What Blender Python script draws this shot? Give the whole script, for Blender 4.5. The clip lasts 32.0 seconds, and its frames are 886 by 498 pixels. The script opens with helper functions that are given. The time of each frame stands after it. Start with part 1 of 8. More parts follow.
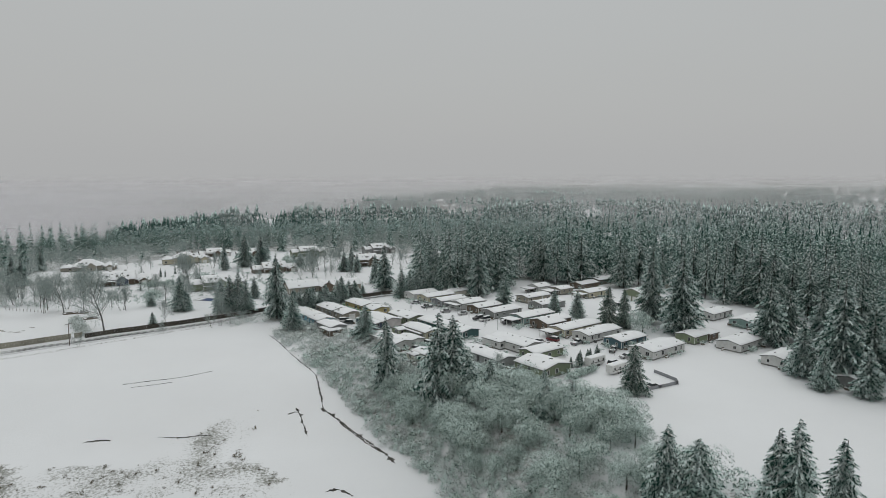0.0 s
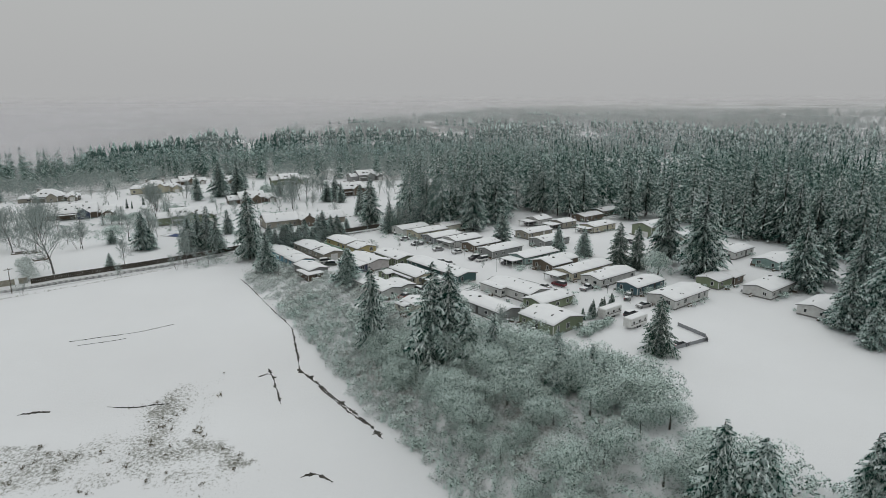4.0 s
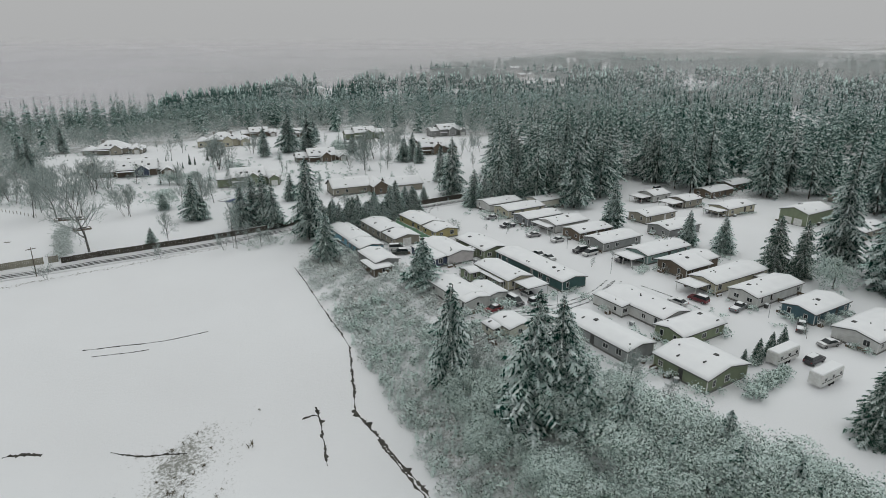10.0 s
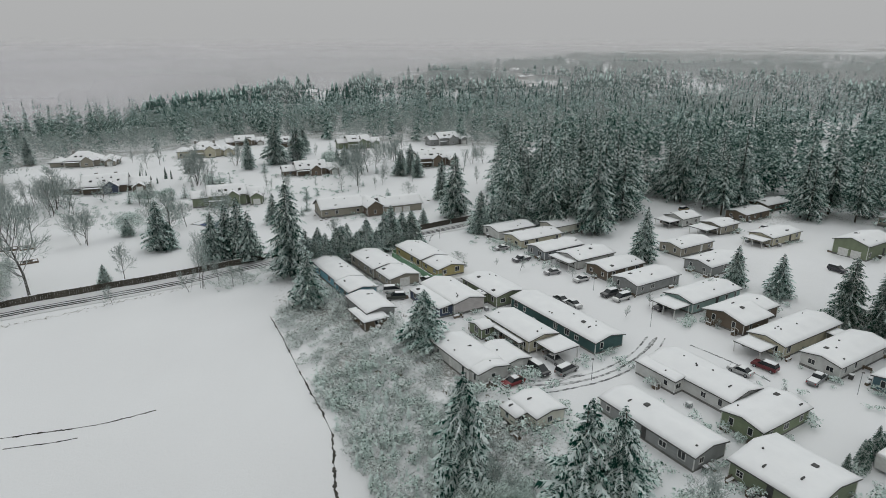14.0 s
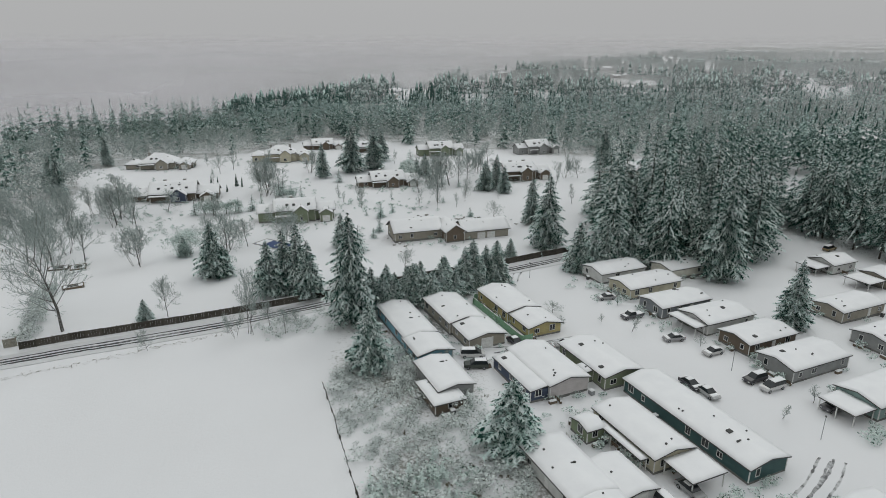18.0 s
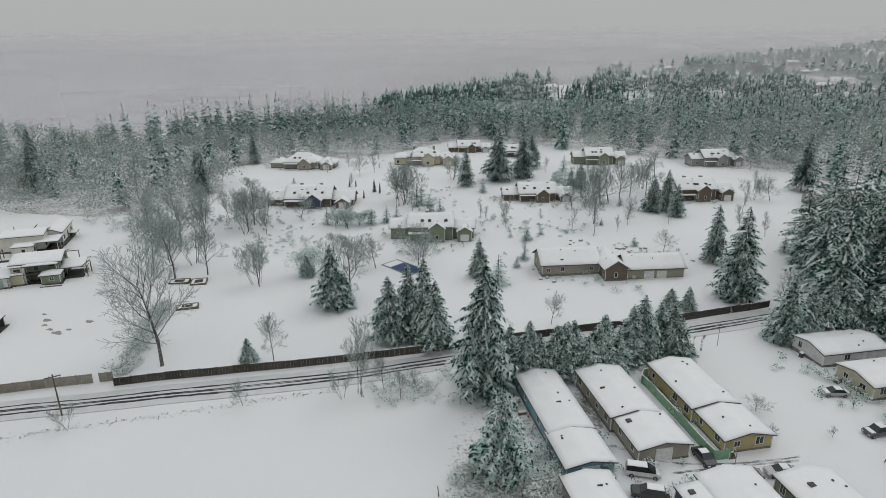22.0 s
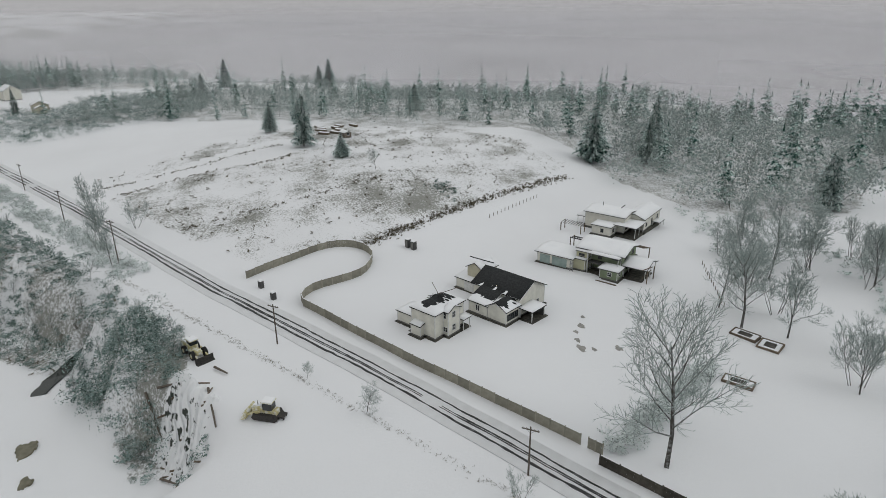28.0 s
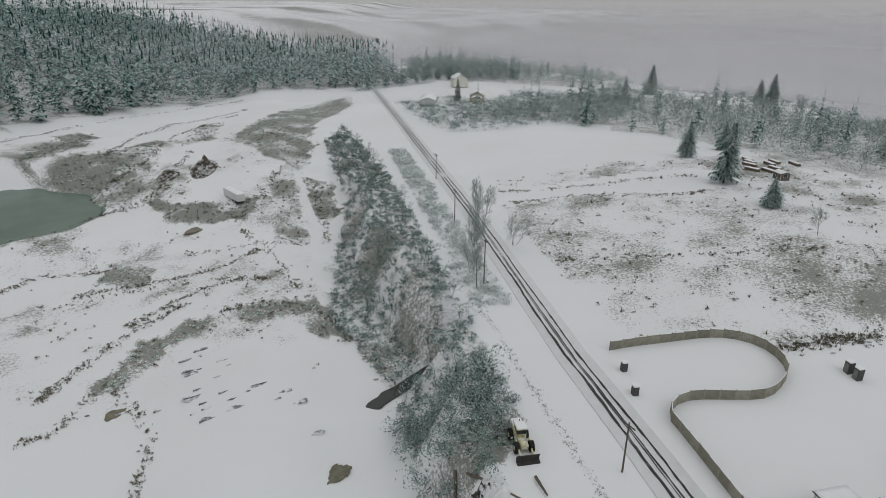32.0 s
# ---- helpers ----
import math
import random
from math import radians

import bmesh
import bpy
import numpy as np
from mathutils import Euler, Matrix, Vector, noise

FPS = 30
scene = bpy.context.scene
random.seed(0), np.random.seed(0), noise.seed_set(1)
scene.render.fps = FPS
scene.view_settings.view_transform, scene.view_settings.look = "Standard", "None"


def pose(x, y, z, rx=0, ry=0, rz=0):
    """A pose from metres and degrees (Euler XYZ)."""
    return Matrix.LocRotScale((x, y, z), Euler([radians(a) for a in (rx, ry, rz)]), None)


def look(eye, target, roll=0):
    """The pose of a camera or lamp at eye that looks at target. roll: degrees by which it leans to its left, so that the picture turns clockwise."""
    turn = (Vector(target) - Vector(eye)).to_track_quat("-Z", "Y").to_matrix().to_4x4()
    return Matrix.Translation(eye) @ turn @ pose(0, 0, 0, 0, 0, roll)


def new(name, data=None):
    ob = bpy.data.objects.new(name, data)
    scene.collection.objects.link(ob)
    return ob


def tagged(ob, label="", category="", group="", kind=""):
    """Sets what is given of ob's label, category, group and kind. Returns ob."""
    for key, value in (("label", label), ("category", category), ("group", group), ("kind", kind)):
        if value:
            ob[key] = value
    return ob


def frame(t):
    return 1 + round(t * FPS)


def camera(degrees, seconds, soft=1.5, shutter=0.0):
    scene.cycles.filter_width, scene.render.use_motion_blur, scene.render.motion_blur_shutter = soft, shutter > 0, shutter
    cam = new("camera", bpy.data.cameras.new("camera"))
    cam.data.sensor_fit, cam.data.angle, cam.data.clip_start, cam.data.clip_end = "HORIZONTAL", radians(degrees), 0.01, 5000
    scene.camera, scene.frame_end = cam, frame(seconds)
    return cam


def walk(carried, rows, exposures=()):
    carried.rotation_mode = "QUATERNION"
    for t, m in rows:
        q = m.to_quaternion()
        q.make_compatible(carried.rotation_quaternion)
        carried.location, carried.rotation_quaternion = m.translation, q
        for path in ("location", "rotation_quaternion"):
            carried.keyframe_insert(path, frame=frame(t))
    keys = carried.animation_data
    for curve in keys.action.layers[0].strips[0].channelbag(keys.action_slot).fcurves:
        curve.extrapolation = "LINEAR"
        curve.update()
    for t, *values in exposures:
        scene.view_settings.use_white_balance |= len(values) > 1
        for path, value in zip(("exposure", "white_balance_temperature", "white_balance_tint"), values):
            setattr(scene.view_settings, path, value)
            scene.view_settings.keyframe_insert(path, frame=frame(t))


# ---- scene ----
cam = camera(70.6, 32.0, soft=0.4)

PATH = [
    (0, (-0.404, -46.095, 54.047), (-0.24, -44.115, 53.817), -0.1),
    (0.5, (-0.239, -42.89, 54.097), (-0.072, -40.921, 53.791), -0.2),
    (1, (-0.002, -39.623, 54.106), (0.166, -37.667, 53.726), -0.1),
    (1.5, (0.108, -36.243, 54.176), (0.277, -34.302, 53.724), -0.2),
    (2, (0.297, -32.875, 54.228), (0.47, -30.941, 53.748), -0.2),
    (2.5, (0.464, -29.472, 54.298), (0.641, -27.538, 53.819), -0.2),
    (4.5, (0.843, -15.76, 54.097), (1.039, -13.827, 53.626), -0.1),
    (5, (0.967, -12.251, 54.175), (1.134, -10.314, 53.704), -0.1),
    (5.5, (1.109, -8.603, 54.25), (1.203, -6.662, 53.781), -0.0),
    (6, (1.14, -5.006, 54.353), (1.181, -3.063, 53.885), 0.0),
    (6.5, (1.006, -1.273, 54.512), (1.0, 0.671, 54.043), 0.1),
    (7, (0.903, 2.565, 54.657), (0.877, 4.509, 54.187), 0.1),
    (7.5, (0.672, 6.049, 54.769), (0.635, 7.985, 54.269), 0.1),
    (8, (0.359, 9.845, 54.879), (0.316, 11.766, 54.325), 0.1),
    (8.5, (0.004, 13.509, 55.054), (-0.042, 15.413, 54.446), 0.1),
    (9, (-0.157, 17.266, 55.178), (-0.207, 19.161, 54.541), 0.1),
    (9.5, (-0.444, 21.036, 55.266), (-0.497, 22.931, 54.628), 0.0),
    (10, (-0.826, 24.651, 55.25), (-0.879, 26.546, 54.614), 0.0),
    (10.5, (-1.05, 28.348, 55.052), (-1.104, 30.244, 54.418), 0.0),
    (11, (-1.377, 31.858, 54.942), (-1.429, 33.755, 54.312), 0.0),
    (11.5, (-1.853, 35.458, 55.115), (-1.903, 37.355, 54.484), 0.0),
    (12, (-2.389, 38.985, 55.363), (-2.435, 40.882, 54.732), 0.1),
    (12.5, (-2.718, 42.645, 55.594), (-2.762, 44.542, 54.961), 0.1),
    (13, (-2.911, 46.138, 55.775), (-2.954, 48.035, 55.143), 0.1),
    (13.5, (-3.133, 49.953, 56.004), (-3.176, 51.849, 55.37), 0.1),
    (15.5, (-4.671, 65.581, 56.276), (-4.727, 67.476, 55.641), 0.5),
    (16, (-5.237, 69.254, 56.569), (-5.329, 71.148, 55.933), 0.4),
    (16.5, (-5.614, 73.165, 57.083), (-5.758, 75.055, 56.444), 0.3),
    (17, (-6.171, 77.139, 57.374), (-6.366, 79.023, 56.732), 0.2),
    (17.5, (-6.812, 81.112, 57.587), (-7.057, 82.989, 56.942), 0.2),
    (18, (-7.563, 85.055, 57.737), (-7.855, 86.924, 57.09), 0.2),
    (18.5, (-8.573, 89.165, 57.74), (-8.908, 91.026, 57.088), 0.1),
    (19, (-9.417, 92.905, 57.787), (-9.796, 94.757, 57.133), -0.0),
    (19.5, (-10.504, 96.568, 57.889), (-10.923, 98.41, 57.232), -0.0),
    (20, (-11.573, 100.528, 57.897), (-12.029, 102.361, 57.238), -0.0),
    (20.5, (-12.66, 104.383, 57.946), (-13.164, 106.201, 57.284), -0.2),
    (21, (-13.893, 108.214, 58.091), (-14.456, 110.014, 57.425), -0.2),
    (21.5, (-15.336, 112.035, 58.214), (-15.97, 113.81, 57.545), -0.2),
    (22, (-16.575, 115.737, 58.14), (-17.298, 117.478, 57.473), -0.4),
    (22.5, (-17.363, 118.497, 57.85), (-18.185, 120.197, 57.192), -0.7),
    (23, (-18.735, 121.863, 57.71), (-19.67, 123.506, 57.057), -0.9),
    (23.5, (-20.702, 125.205, 57.716), (-21.757, 126.775, 57.066), -0.9),
    (24, (-22.933, 128.464, 57.676), (-24.097, 129.956, 57.027), -0.9),
    (24.5, (-25.601, 131.554, 57.641), (-26.876, 132.954, 56.998), -0.6),
    (26.5, (-36.689, 143.549, 56.167), (-38.359, 144.453, 55.542), -0.7),
    (27, (-40.309, 145.594, 56.123), (-42.039, 146.345, 55.457), -0.7),
    (27.5, (-44.105, 147.365, 56.267), (-45.881, 147.95, 55.556), -0.7),
    (28, (-48.138, 148.606, 56.472), (-49.949, 149.026, 55.734), -0.5),
    (28.5, (-52.498, 149.531, 56.481), (-54.335, 149.788, 55.735), -0.4),
    (29, (-56.949, 150.019, 56.425), (-58.801, 150.116, 55.676), -0.3),
    (29.5, (-61.241, 150.19, 56.443), (-63.094, 150.125, 55.693), -0.1),
    (30, (-65.474, 149.995, 56.596), (-67.315, 149.773, 55.847), 0.0),
    (30.5, (-69.7, 149.429, 56.779), (-71.517, 149.053, 56.032), 0.2),
    (31, (-73.721, 148.295, 57.02), (-75.502, 147.77, 56.276), 0.5),
    (31.5, (-77.893, 147.013, 57.204), (-79.628, 146.352, 56.462), 0.7),
    (32, (-82.055, 145.664, 57.285), (-83.761, 144.928, 56.547), 0.7),
]
walk(cam, [(t, look(eye, target, roll)) for t, eye, target, roll in PATH], exposures=((0, -0.20, 6450, 4), (22, -0.19, 6450, 5), (27, -0.24, 6450, 6), (32, -0.40, 6450, 6)))



# ---- sky and sun: even overcast, brighter overhead ----
world = bpy.data.worlds.new("overcast_sky")
scene.world = world
world.use_nodes = True
wt = world.node_tree
wt.nodes.clear()


def link(tree, a, b):
    tree.links.new(a, b)


w_out = wt.nodes.new("ShaderNodeOutputWorld")
w_bg = wt.nodes.new("ShaderNodeBackground")
w_sky = wt.nodes.new("ShaderNodeTexSky")
w_sky.sky_type, w_sky.sun_disc, w_sky.sun_elevation, w_sky.sun_rotation = "NISHITA", False, radians(38), radians(200)
w_sky.air_density, w_sky.dust_density = 2.0, 6.0
w_dim = wt.nodes.new("ShaderNodeMix")
w_dim.data_type, w_dim.blend_type = "RGBA", "MULTIPLY"
w_dim.inputs["Factor"].default_value = 1.0
w_dim.inputs["B"].default_value = (0.10, 0.10, 0.10, 1)
w_geo = wt.nodes.new("ShaderNodeTexCoord")
w_sep = wt.nodes.new("ShaderNodeSeparateXYZ")
w_map = wt.nodes.new("ShaderNodeMapping")
w_map.inputs["Scale"].default_value = (1.2, 1.2, 6.0)
w_noise = wt.nodes.new("ShaderNodeTexNoise")
w_noise.inputs["Scale"].default_value, w_noise.inputs["Detail"].default_value = 1.6, 4.0
w_add = wt.nodes.new("ShaderNodeMath")
w_add.operation = "MULTIPLY_ADD"
w_add.inputs[1].default_value, w_add.inputs[2].default_value = 0.10, -0.05
w_sum = wt.nodes.new("ShaderNodeMath")
w_ramp = wt.nodes.new("ShaderNodeValToRGB")
w_ramp.color_ramp.elements[0].position, w_ramp.color_ramp.elements[0].color = 0.0, (0.525, 0.510, 0.525, 1)
w_ramp.color_ramp.elements[1].position, w_ramp.color_ramp.elements[1].color = 1.0, (0.93, 0.93, 0.95, 1)
w_mid = w_ramp.color_ramp.elements.new(0.30)
w_mid.color = (0.570, 0.562, 0.578, 1)
w_mix = wt.nodes.new("ShaderNodeMix")
w_mix.data_type = "RGBA"
w_mix.inputs["Factor"].default_value = 0.06
link(wt, w_geo.outputs["Generated"], w_sep.inputs[0])
link(wt, w_geo.outputs["Generated"], w_map.inputs["Vector"])
link(wt, w_map.outputs[0], w_noise.inputs["Vector"])
link(wt, w_noise.outputs["Fac"], w_add.inputs[0])
link(wt, w_sep.outputs["Z"], w_sum.inputs[0])
link(wt, w_add.outputs[0], w_sum.inputs[1])
link(wt, w_sum.outputs[0], w_ramp.inputs["Fac"])
link(wt, w_sky.outputs[0], w_dim.inputs["A"])
link(wt, w_ramp.outputs[0], w_mix.inputs["A"])
link(wt, w_dim.outputs["Result"], w_mix.inputs["B"])
link(wt, w_mix.outputs["Result"], w_bg.inputs["Color"])
link(wt, w_bg.outputs[0], w_out.inputs[0])

sun_data = bpy.data.lights.new("sun", "SUN")
sun_data.energy, sun_data.angle, sun_data.color = 0.5, radians(40), (1.0, 0.98, 0.95)
sun = new("sun", sun_data)
sun.rotation_euler = (radians(48), 0, radians(160))


# ---- materials ----
def material(name, colour, rough=0.8, metal=0.0, alt=None, scale=4.0, detail=5.0, sharp=(0.35, 0.65), bump=0.0, bump_scale=None, coords="Object", spec=0.3, tint=0.0):
    """Two tones mixed by a broad and a fine grain, with fine relief."""
    m = bpy.data.materials.new(name)
    m.use_nodes = True
    t = m.node_tree
    b = t.nodes["Principled BSDF"]
    b.inputs["Roughness"].default_value, b.inputs["Metallic"].default_value = rough, metal
    b.inputs["Specular IOR Level"].default_value = spec
    b.inputs["Base Color"].default_value = (*colour, 1)
    tc = t.nodes.new("ShaderNodeTexCoord")
    if alt:
        n = t.nodes.new("ShaderNodeTexNoise")
        n.inputs["Scale"].default_value, n.inputs["Detail"].default_value = scale, detail
        link(t, tc.outputs[coords], n.inputs["Vector"])
        r = t.nodes.new("ShaderNodeMapRange")
        r.inputs[1].default_value, r.inputs[2].default_value = sharp
        link(t, n.outputs["Fac"], r.inputs[0])
        mix = t.nodes.new("ShaderNodeMix")
        mix.data_type = "RGBA"
        mix.inputs["A"].default_value, mix.inputs["B"].default_value = (*colour, 1), (*alt, 1)
        link(t, r.outputs[0], mix.inputs["Factor"])
        last = mix.outputs["Result"]
        if tint:
            info = t.nodes.new("ShaderNodeObjectInfo")
            hv = t.nodes.new("ShaderNodeHueSaturation")
            mr = t.nodes.new("ShaderNodeMapRange")
            mr.inputs[3].default_value, mr.inputs[4].default_value = 1 - tint, 1 + tint
            link(t, info.outputs["Random"], mr.inputs[0])
            link(t, mr.outputs[0], hv.inputs["Value"])
            link(t, last, hv.inputs["Color"])
            last = hv.outputs[0]
        link(t, last, b.inputs["Base Color"])
    if bump:
        n2 = t.nodes.new("ShaderNodeTexNoise")
        n2.inputs["Scale"].default_value, n2.inputs["Detail"].default_value = bump_scale or scale * 4, 4
        link(t, tc.outputs[coords], n2.inputs["Vector"])
        bp = t.nodes.new("ShaderNodeBump")
        bp.inputs["Strength"].default_value, bp.inputs["Distance"].default_value = bump, 0.1
        link(t, n2.outputs["Fac"], bp.inputs["Height"])
        link(t, bp.outputs[0], b.inputs["Normal"])
    return m


def siding(name, colour, pitch=0.2):
    """Painted lap siding: dirt at two scales, and boards as relief."""
    m = material(name, colour, 0.65, alt=tuple(c * 0.78 for c in colour), scale=0.7, sharp=(0.3, 0.75))
    t = m.node_tree
    tc = t.nodes.new("ShaderNodeTexCoord")
    s = t.nodes.new("ShaderNodeSeparateXYZ")
    link(t, tc.outputs["Object"], s.inputs[0])
    fr = t.nodes.new("ShaderNodeMath")
    fr.operation = "PINGPONG"
    fr.inputs[1].default_value = pitch
    link(t, s.outputs["Z"], fr.inputs[0])
    bp = t.nodes.new("ShaderNodeBump")
    bp.inputs["Strength"].default_value, bp.inputs["Distance"].default_value = 0.6, 0.15
    link(t, fr.outputs[0], bp.inputs["Height"])
    link(t, bp.outputs[0], t.nodes["Principled BSDF"].inputs["Normal"])
    return m


def frosted(name, green, frost, lo, hi, scale, rough=0.8, flat=0.5):
    """Foliage or bark under snow: the snow lies on what faces up, broken by grain, and thins out from plant to plant."""
    m = bpy.data.materials.new(name)
    m.use_nodes = True
    t = m.node_tree
    b = t.nodes["Principled BSDF"]
    b.inputs["Roughness"].default_value, b.inputs["Specular IOR Level"].default_value = rough, 0.2
    geo = t.nodes.new("ShaderNodeNewGeometry")
    sep = t.nodes.new("ShaderNodeSeparateXYZ")
    link(t, geo.outputs["Normal"], sep.inputs[0])
    up = t.nodes.new("ShaderNodeMath")
    up.operation = "ABSOLUTE"
    link(t, sep.outputs["Z"], up.inputs[0])
    tc = t.nodes.new("ShaderNodeTexCoord")
    n = t.nodes.new("ShaderNodeTexNoise")
    n.inputs["Scale"].default_value, n.inputs["Detail"].default_value = scale, 3
    link(t, geo.outputs["Position"], n.inputs["Vector"])
    mad = t.nodes.new("ShaderNodeMath")
    mad.operation = "MULTIPLY_ADD"
    mad.inputs[1].default_value = flat
    link(t, up.outputs[0], mad.inputs[0])
    link(t, n.outputs["Fac"], mad.inputs[2])
    isl = t.nodes.new("ShaderNodeMath")
    isl.operation = "MULTIPLY_ADD"
    isl.inputs[1].default_value = 0.22
    link(t, geo.outputs["Random Per Island"], isl.inputs[0])
    link(t, mad.outputs[0], isl.inputs[2])
    r = t.nodes.new("ShaderNodeMapRange")
    r.inputs[1].default_value, r.inputs[2].default_value = lo, hi
    link(t, isl.outputs[0], r.inputs[0])
    mix = t.nodes.new("ShaderNodeMix")
    mix.data_type = "RGBA"
    mix.inputs["A"].default_value, mix.inputs["B"].default_value = (*green, 1), (*frost, 1)
    link(t, r.outputs[0], mix.inputs["Factor"])
    link(t, mix.outputs["Result"], b.inputs["Base Color"])
    return m


SNOW = material("snow", (0.82, 0.83, 0.85), 0.75, alt=(0.76, 0.77, 0.80), scale=0.6, sharp=(0.3, 0.8), bump=0.25, bump_scale=3.0)
ROOF_SNOW = material("roof_snow", (0.84, 0.85, 0.865), 0.75, alt=(0.78, 0.79, 0.81), scale=0.35, sharp=(0.35, 0.8), bump=0.2, bump_scale=2.2)
NEEDLES = frosted("fir_needles", (0.006, 0.052, 0.038), (0.60, 0.76, 0.72), 1.10, 1.24, 1.9, flat=0.58)
NEEDLES_GREEN = frosted("cedar_needles", (0.022, 0.080, 0.055), (0.66, 0.72, 0.70), 1.06, 1.24, 2.2, flat=0.55)
# Distance haze is mixed in here: base a little lighter than fir_needles.
NEEDLES_FAR = frosted("far_needles", (0.010, 0.056, 0.044), (0.52, 0.67, 0.64), 0.92, 1.22, 0.35, flat=0.5)
BRANCH_SNOW = material("branch_snow", (0.78, 0.84, 0.84), 0.8, alt=(0.56, 0.67, 0.65), scale=2.0)
LEAVES = frosted("evergreen_leaves", (0.022, 0.080, 0.052), (0.66, 0.76, 0.73), 0.58, 0.98, 1.3, flat=0.5)
BRAMBLE = frosted("frosted_bramble", (0.050, 0.080, 0.060), (0.72, 0.77, 0.76), 0.46, 0.84, 2.0, flat=0.4)
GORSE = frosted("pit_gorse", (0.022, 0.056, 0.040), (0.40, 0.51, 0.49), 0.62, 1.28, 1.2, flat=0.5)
WEED = frosted("dead_weeds", (0.13, 0.115, 0.080), (0.62, 0.62, 0.61), 0.80, 1.2, 1.2, flat=0.2)
TWIGS = frosted("frosted_twigs", (0.185, 0.225, 0.210), (0.50, 0.565, 0.55), 0.34, 1.12, 0.8, flat=0.3)
BARK = frosted("bark", (0.075, 0.070, 0.062), (0.50, 0.51, 0.52), 0.70, 1.2, 3.0, flat=0.6)
TRUNK = material("fir_bark", (0.050, 0.042, 0.035), 0.9, alt=(0.09, 0.08, 0.07), scale=3, bump=0.5)
SHINGLE = material("dark_shingles", (0.018, 0.020, 0.021), 0.85, alt=(0.035, 0.037, 0.038), scale=2.5, bump=0.4)
SHINGLE_GREY = material("grey_shingles", (0.07, 0.07, 0.07), 0.9, alt=(0.11, 0.11, 0.11), scale=2, bump=0.4)
TRIM = material("white_trim", (0.70, 0.71, 0.70), 0.6, alt=(0.58, 0.58, 0.57), scale=1.5)
DARK_TRIM = material("dark_trim", (0.06, 0.062, 0.06), 0.7, alt=(0.09, 0.09, 0.09), scale=2)
GLASS = material("window_glass", (0.022, 0.027, 0.030), 0.08, spec=0.6)
SKIRT = material("skirting", (0.20, 0.20, 0.19), 0.85, alt=(0.13, 0.13, 0.125), scale=1.2)
TIMBER = material("weathered_timber", (0.11, 0.085, 0.060), 0.85, alt=(0.17, 0.14, 0.11), scale=2.2, bump=0.4, tint=0.2)
POLE_WOOD = material("pole_timber", (0.10, 0.082, 0.066), 0.9, alt=(0.15, 0.13, 0.11), scale=2.5, bump=0.4)
FENCE = material("fence_panel", (0.30, 0.29, 0.24), 0.85, alt=(0.23, 0.22, 0.18), scale=1.1, bump=0.3, tint=0.2)
FENCE_DARK = material("dark_fence_panel", (0.052, 0.048, 0.040), 0.9, alt=(0.085, 0.078, 0.065), scale=1.3, bump=0.4, tint=0.25)
FENCE_GREEN = material("green_fence", (0.27, 0.46, 0.31), 0.75, alt=(0.21, 0.37, 0.25), scale=1.2)
CONCRETE = material("concrete", (0.34, 0.33, 0.31), 0.9, alt=(0.24, 0.235, 0.22), scale=1.1, bump=0.3)
ASPHALT = material("wet_asphalt", (0.050, 0.051, 0.052), 0.6, alt=(0.42, 0.42, 0.43), scale=0.5, detail=7.0, sharp=(0.58, 0.86), coords="Object")
EARTH = material("bare_earth", (0.045, 0.043, 0.038), 0.95, alt=(0.11, 0.105, 0.095), scale=0.8, bump=0.6)
SLUSH = material("grey_slush", (0.20, 0.205, 0.21), 0.7, alt=(0.76, 0.77, 0.785), scale=0.7, detail=7.0, sharp=(0.42, 0.60))
RUT = material("packed_slush", (0.75, 0.755, 0.765), 0.8, alt=(0.81, 0.82, 0.835), scale=0.5, sharp=(0.3, 0.65))
RUBBER = material("tyre_rubber", (0.02, 0.02, 0.02), 0.9)
STEEL = material("galvanised_steel", (0.35, 0.36, 0.37), 0.45, 0.8, alt=(0.25, 0.26, 0.27), scale=3)
POOL = material("blue_pool_cover", (0.030, 0.062, 0.17), 0.5, alt=(0.05, 0.09, 0.22), scale=1.2)
WATER = material("dark_water", (0.020, 0.024, 0.020), 0.06, spec=0.6)
PUDDLE = material("silty_puddle", (0.10, 0.092, 0.055), 0.25, alt=(0.16, 0.15, 0.10), scale=0.8, spec=0.5)
POND = material("pond_ice", (0.070, 0.125, 0.098), 0.3, alt=(0.10, 0.16, 0.13), scale=0.12, spec=0.5)
MACHINE = material("machine_yellow", (0.50, 0.45, 0.24), 0.6, alt=(0.72, 0.72, 0.66), scale=1.6, sharp=(0.45, 0.6))
MACHINE_DARK = material("machine_black", (0.03, 0.03, 0.03), 0.7, alt=(0.06, 0.055, 0.05), scale=3)
LAMP_RED = material("tail_lamp", (0.30, 0.02, 0.02), 0.3)
LAMP_CLEAR = material("head_lamp", (0.55, 0.56, 0.56), 0.2)
WALLS = {k: siding("siding_" + k, c) for k, c in {
    "blue": (0.20, 0.40, 0.50), "beige": (0.33, 0.31, 0.26), "yellow": (0.46, 0.40, 0.20), "pink": (0.56, 0.53, 0.53),
    "navy": (0.07, 0.09, 0.14), "teal": (0.055, 0.115, 0.115), "olive": (0.22, 0.26, 0.175), "cream": (0.55, 0.52, 0.40),
    "white": (0.60, 0.61, 0.60), "grey": (0.30, 0.31, 0.31), "aqua": (0.30, 0.42, 0.40), "brown": (0.155, 0.125, 0.095),
    "slate": (0.085, 0.155, 0.185), "green": (0.24, 0.29, 0.19), "dusk": (0.25, 0.27, 0.29), "pale": (0.70, 0.69, 0.61), "wrap": (0.52, 0.51, 0.36)}.items()}


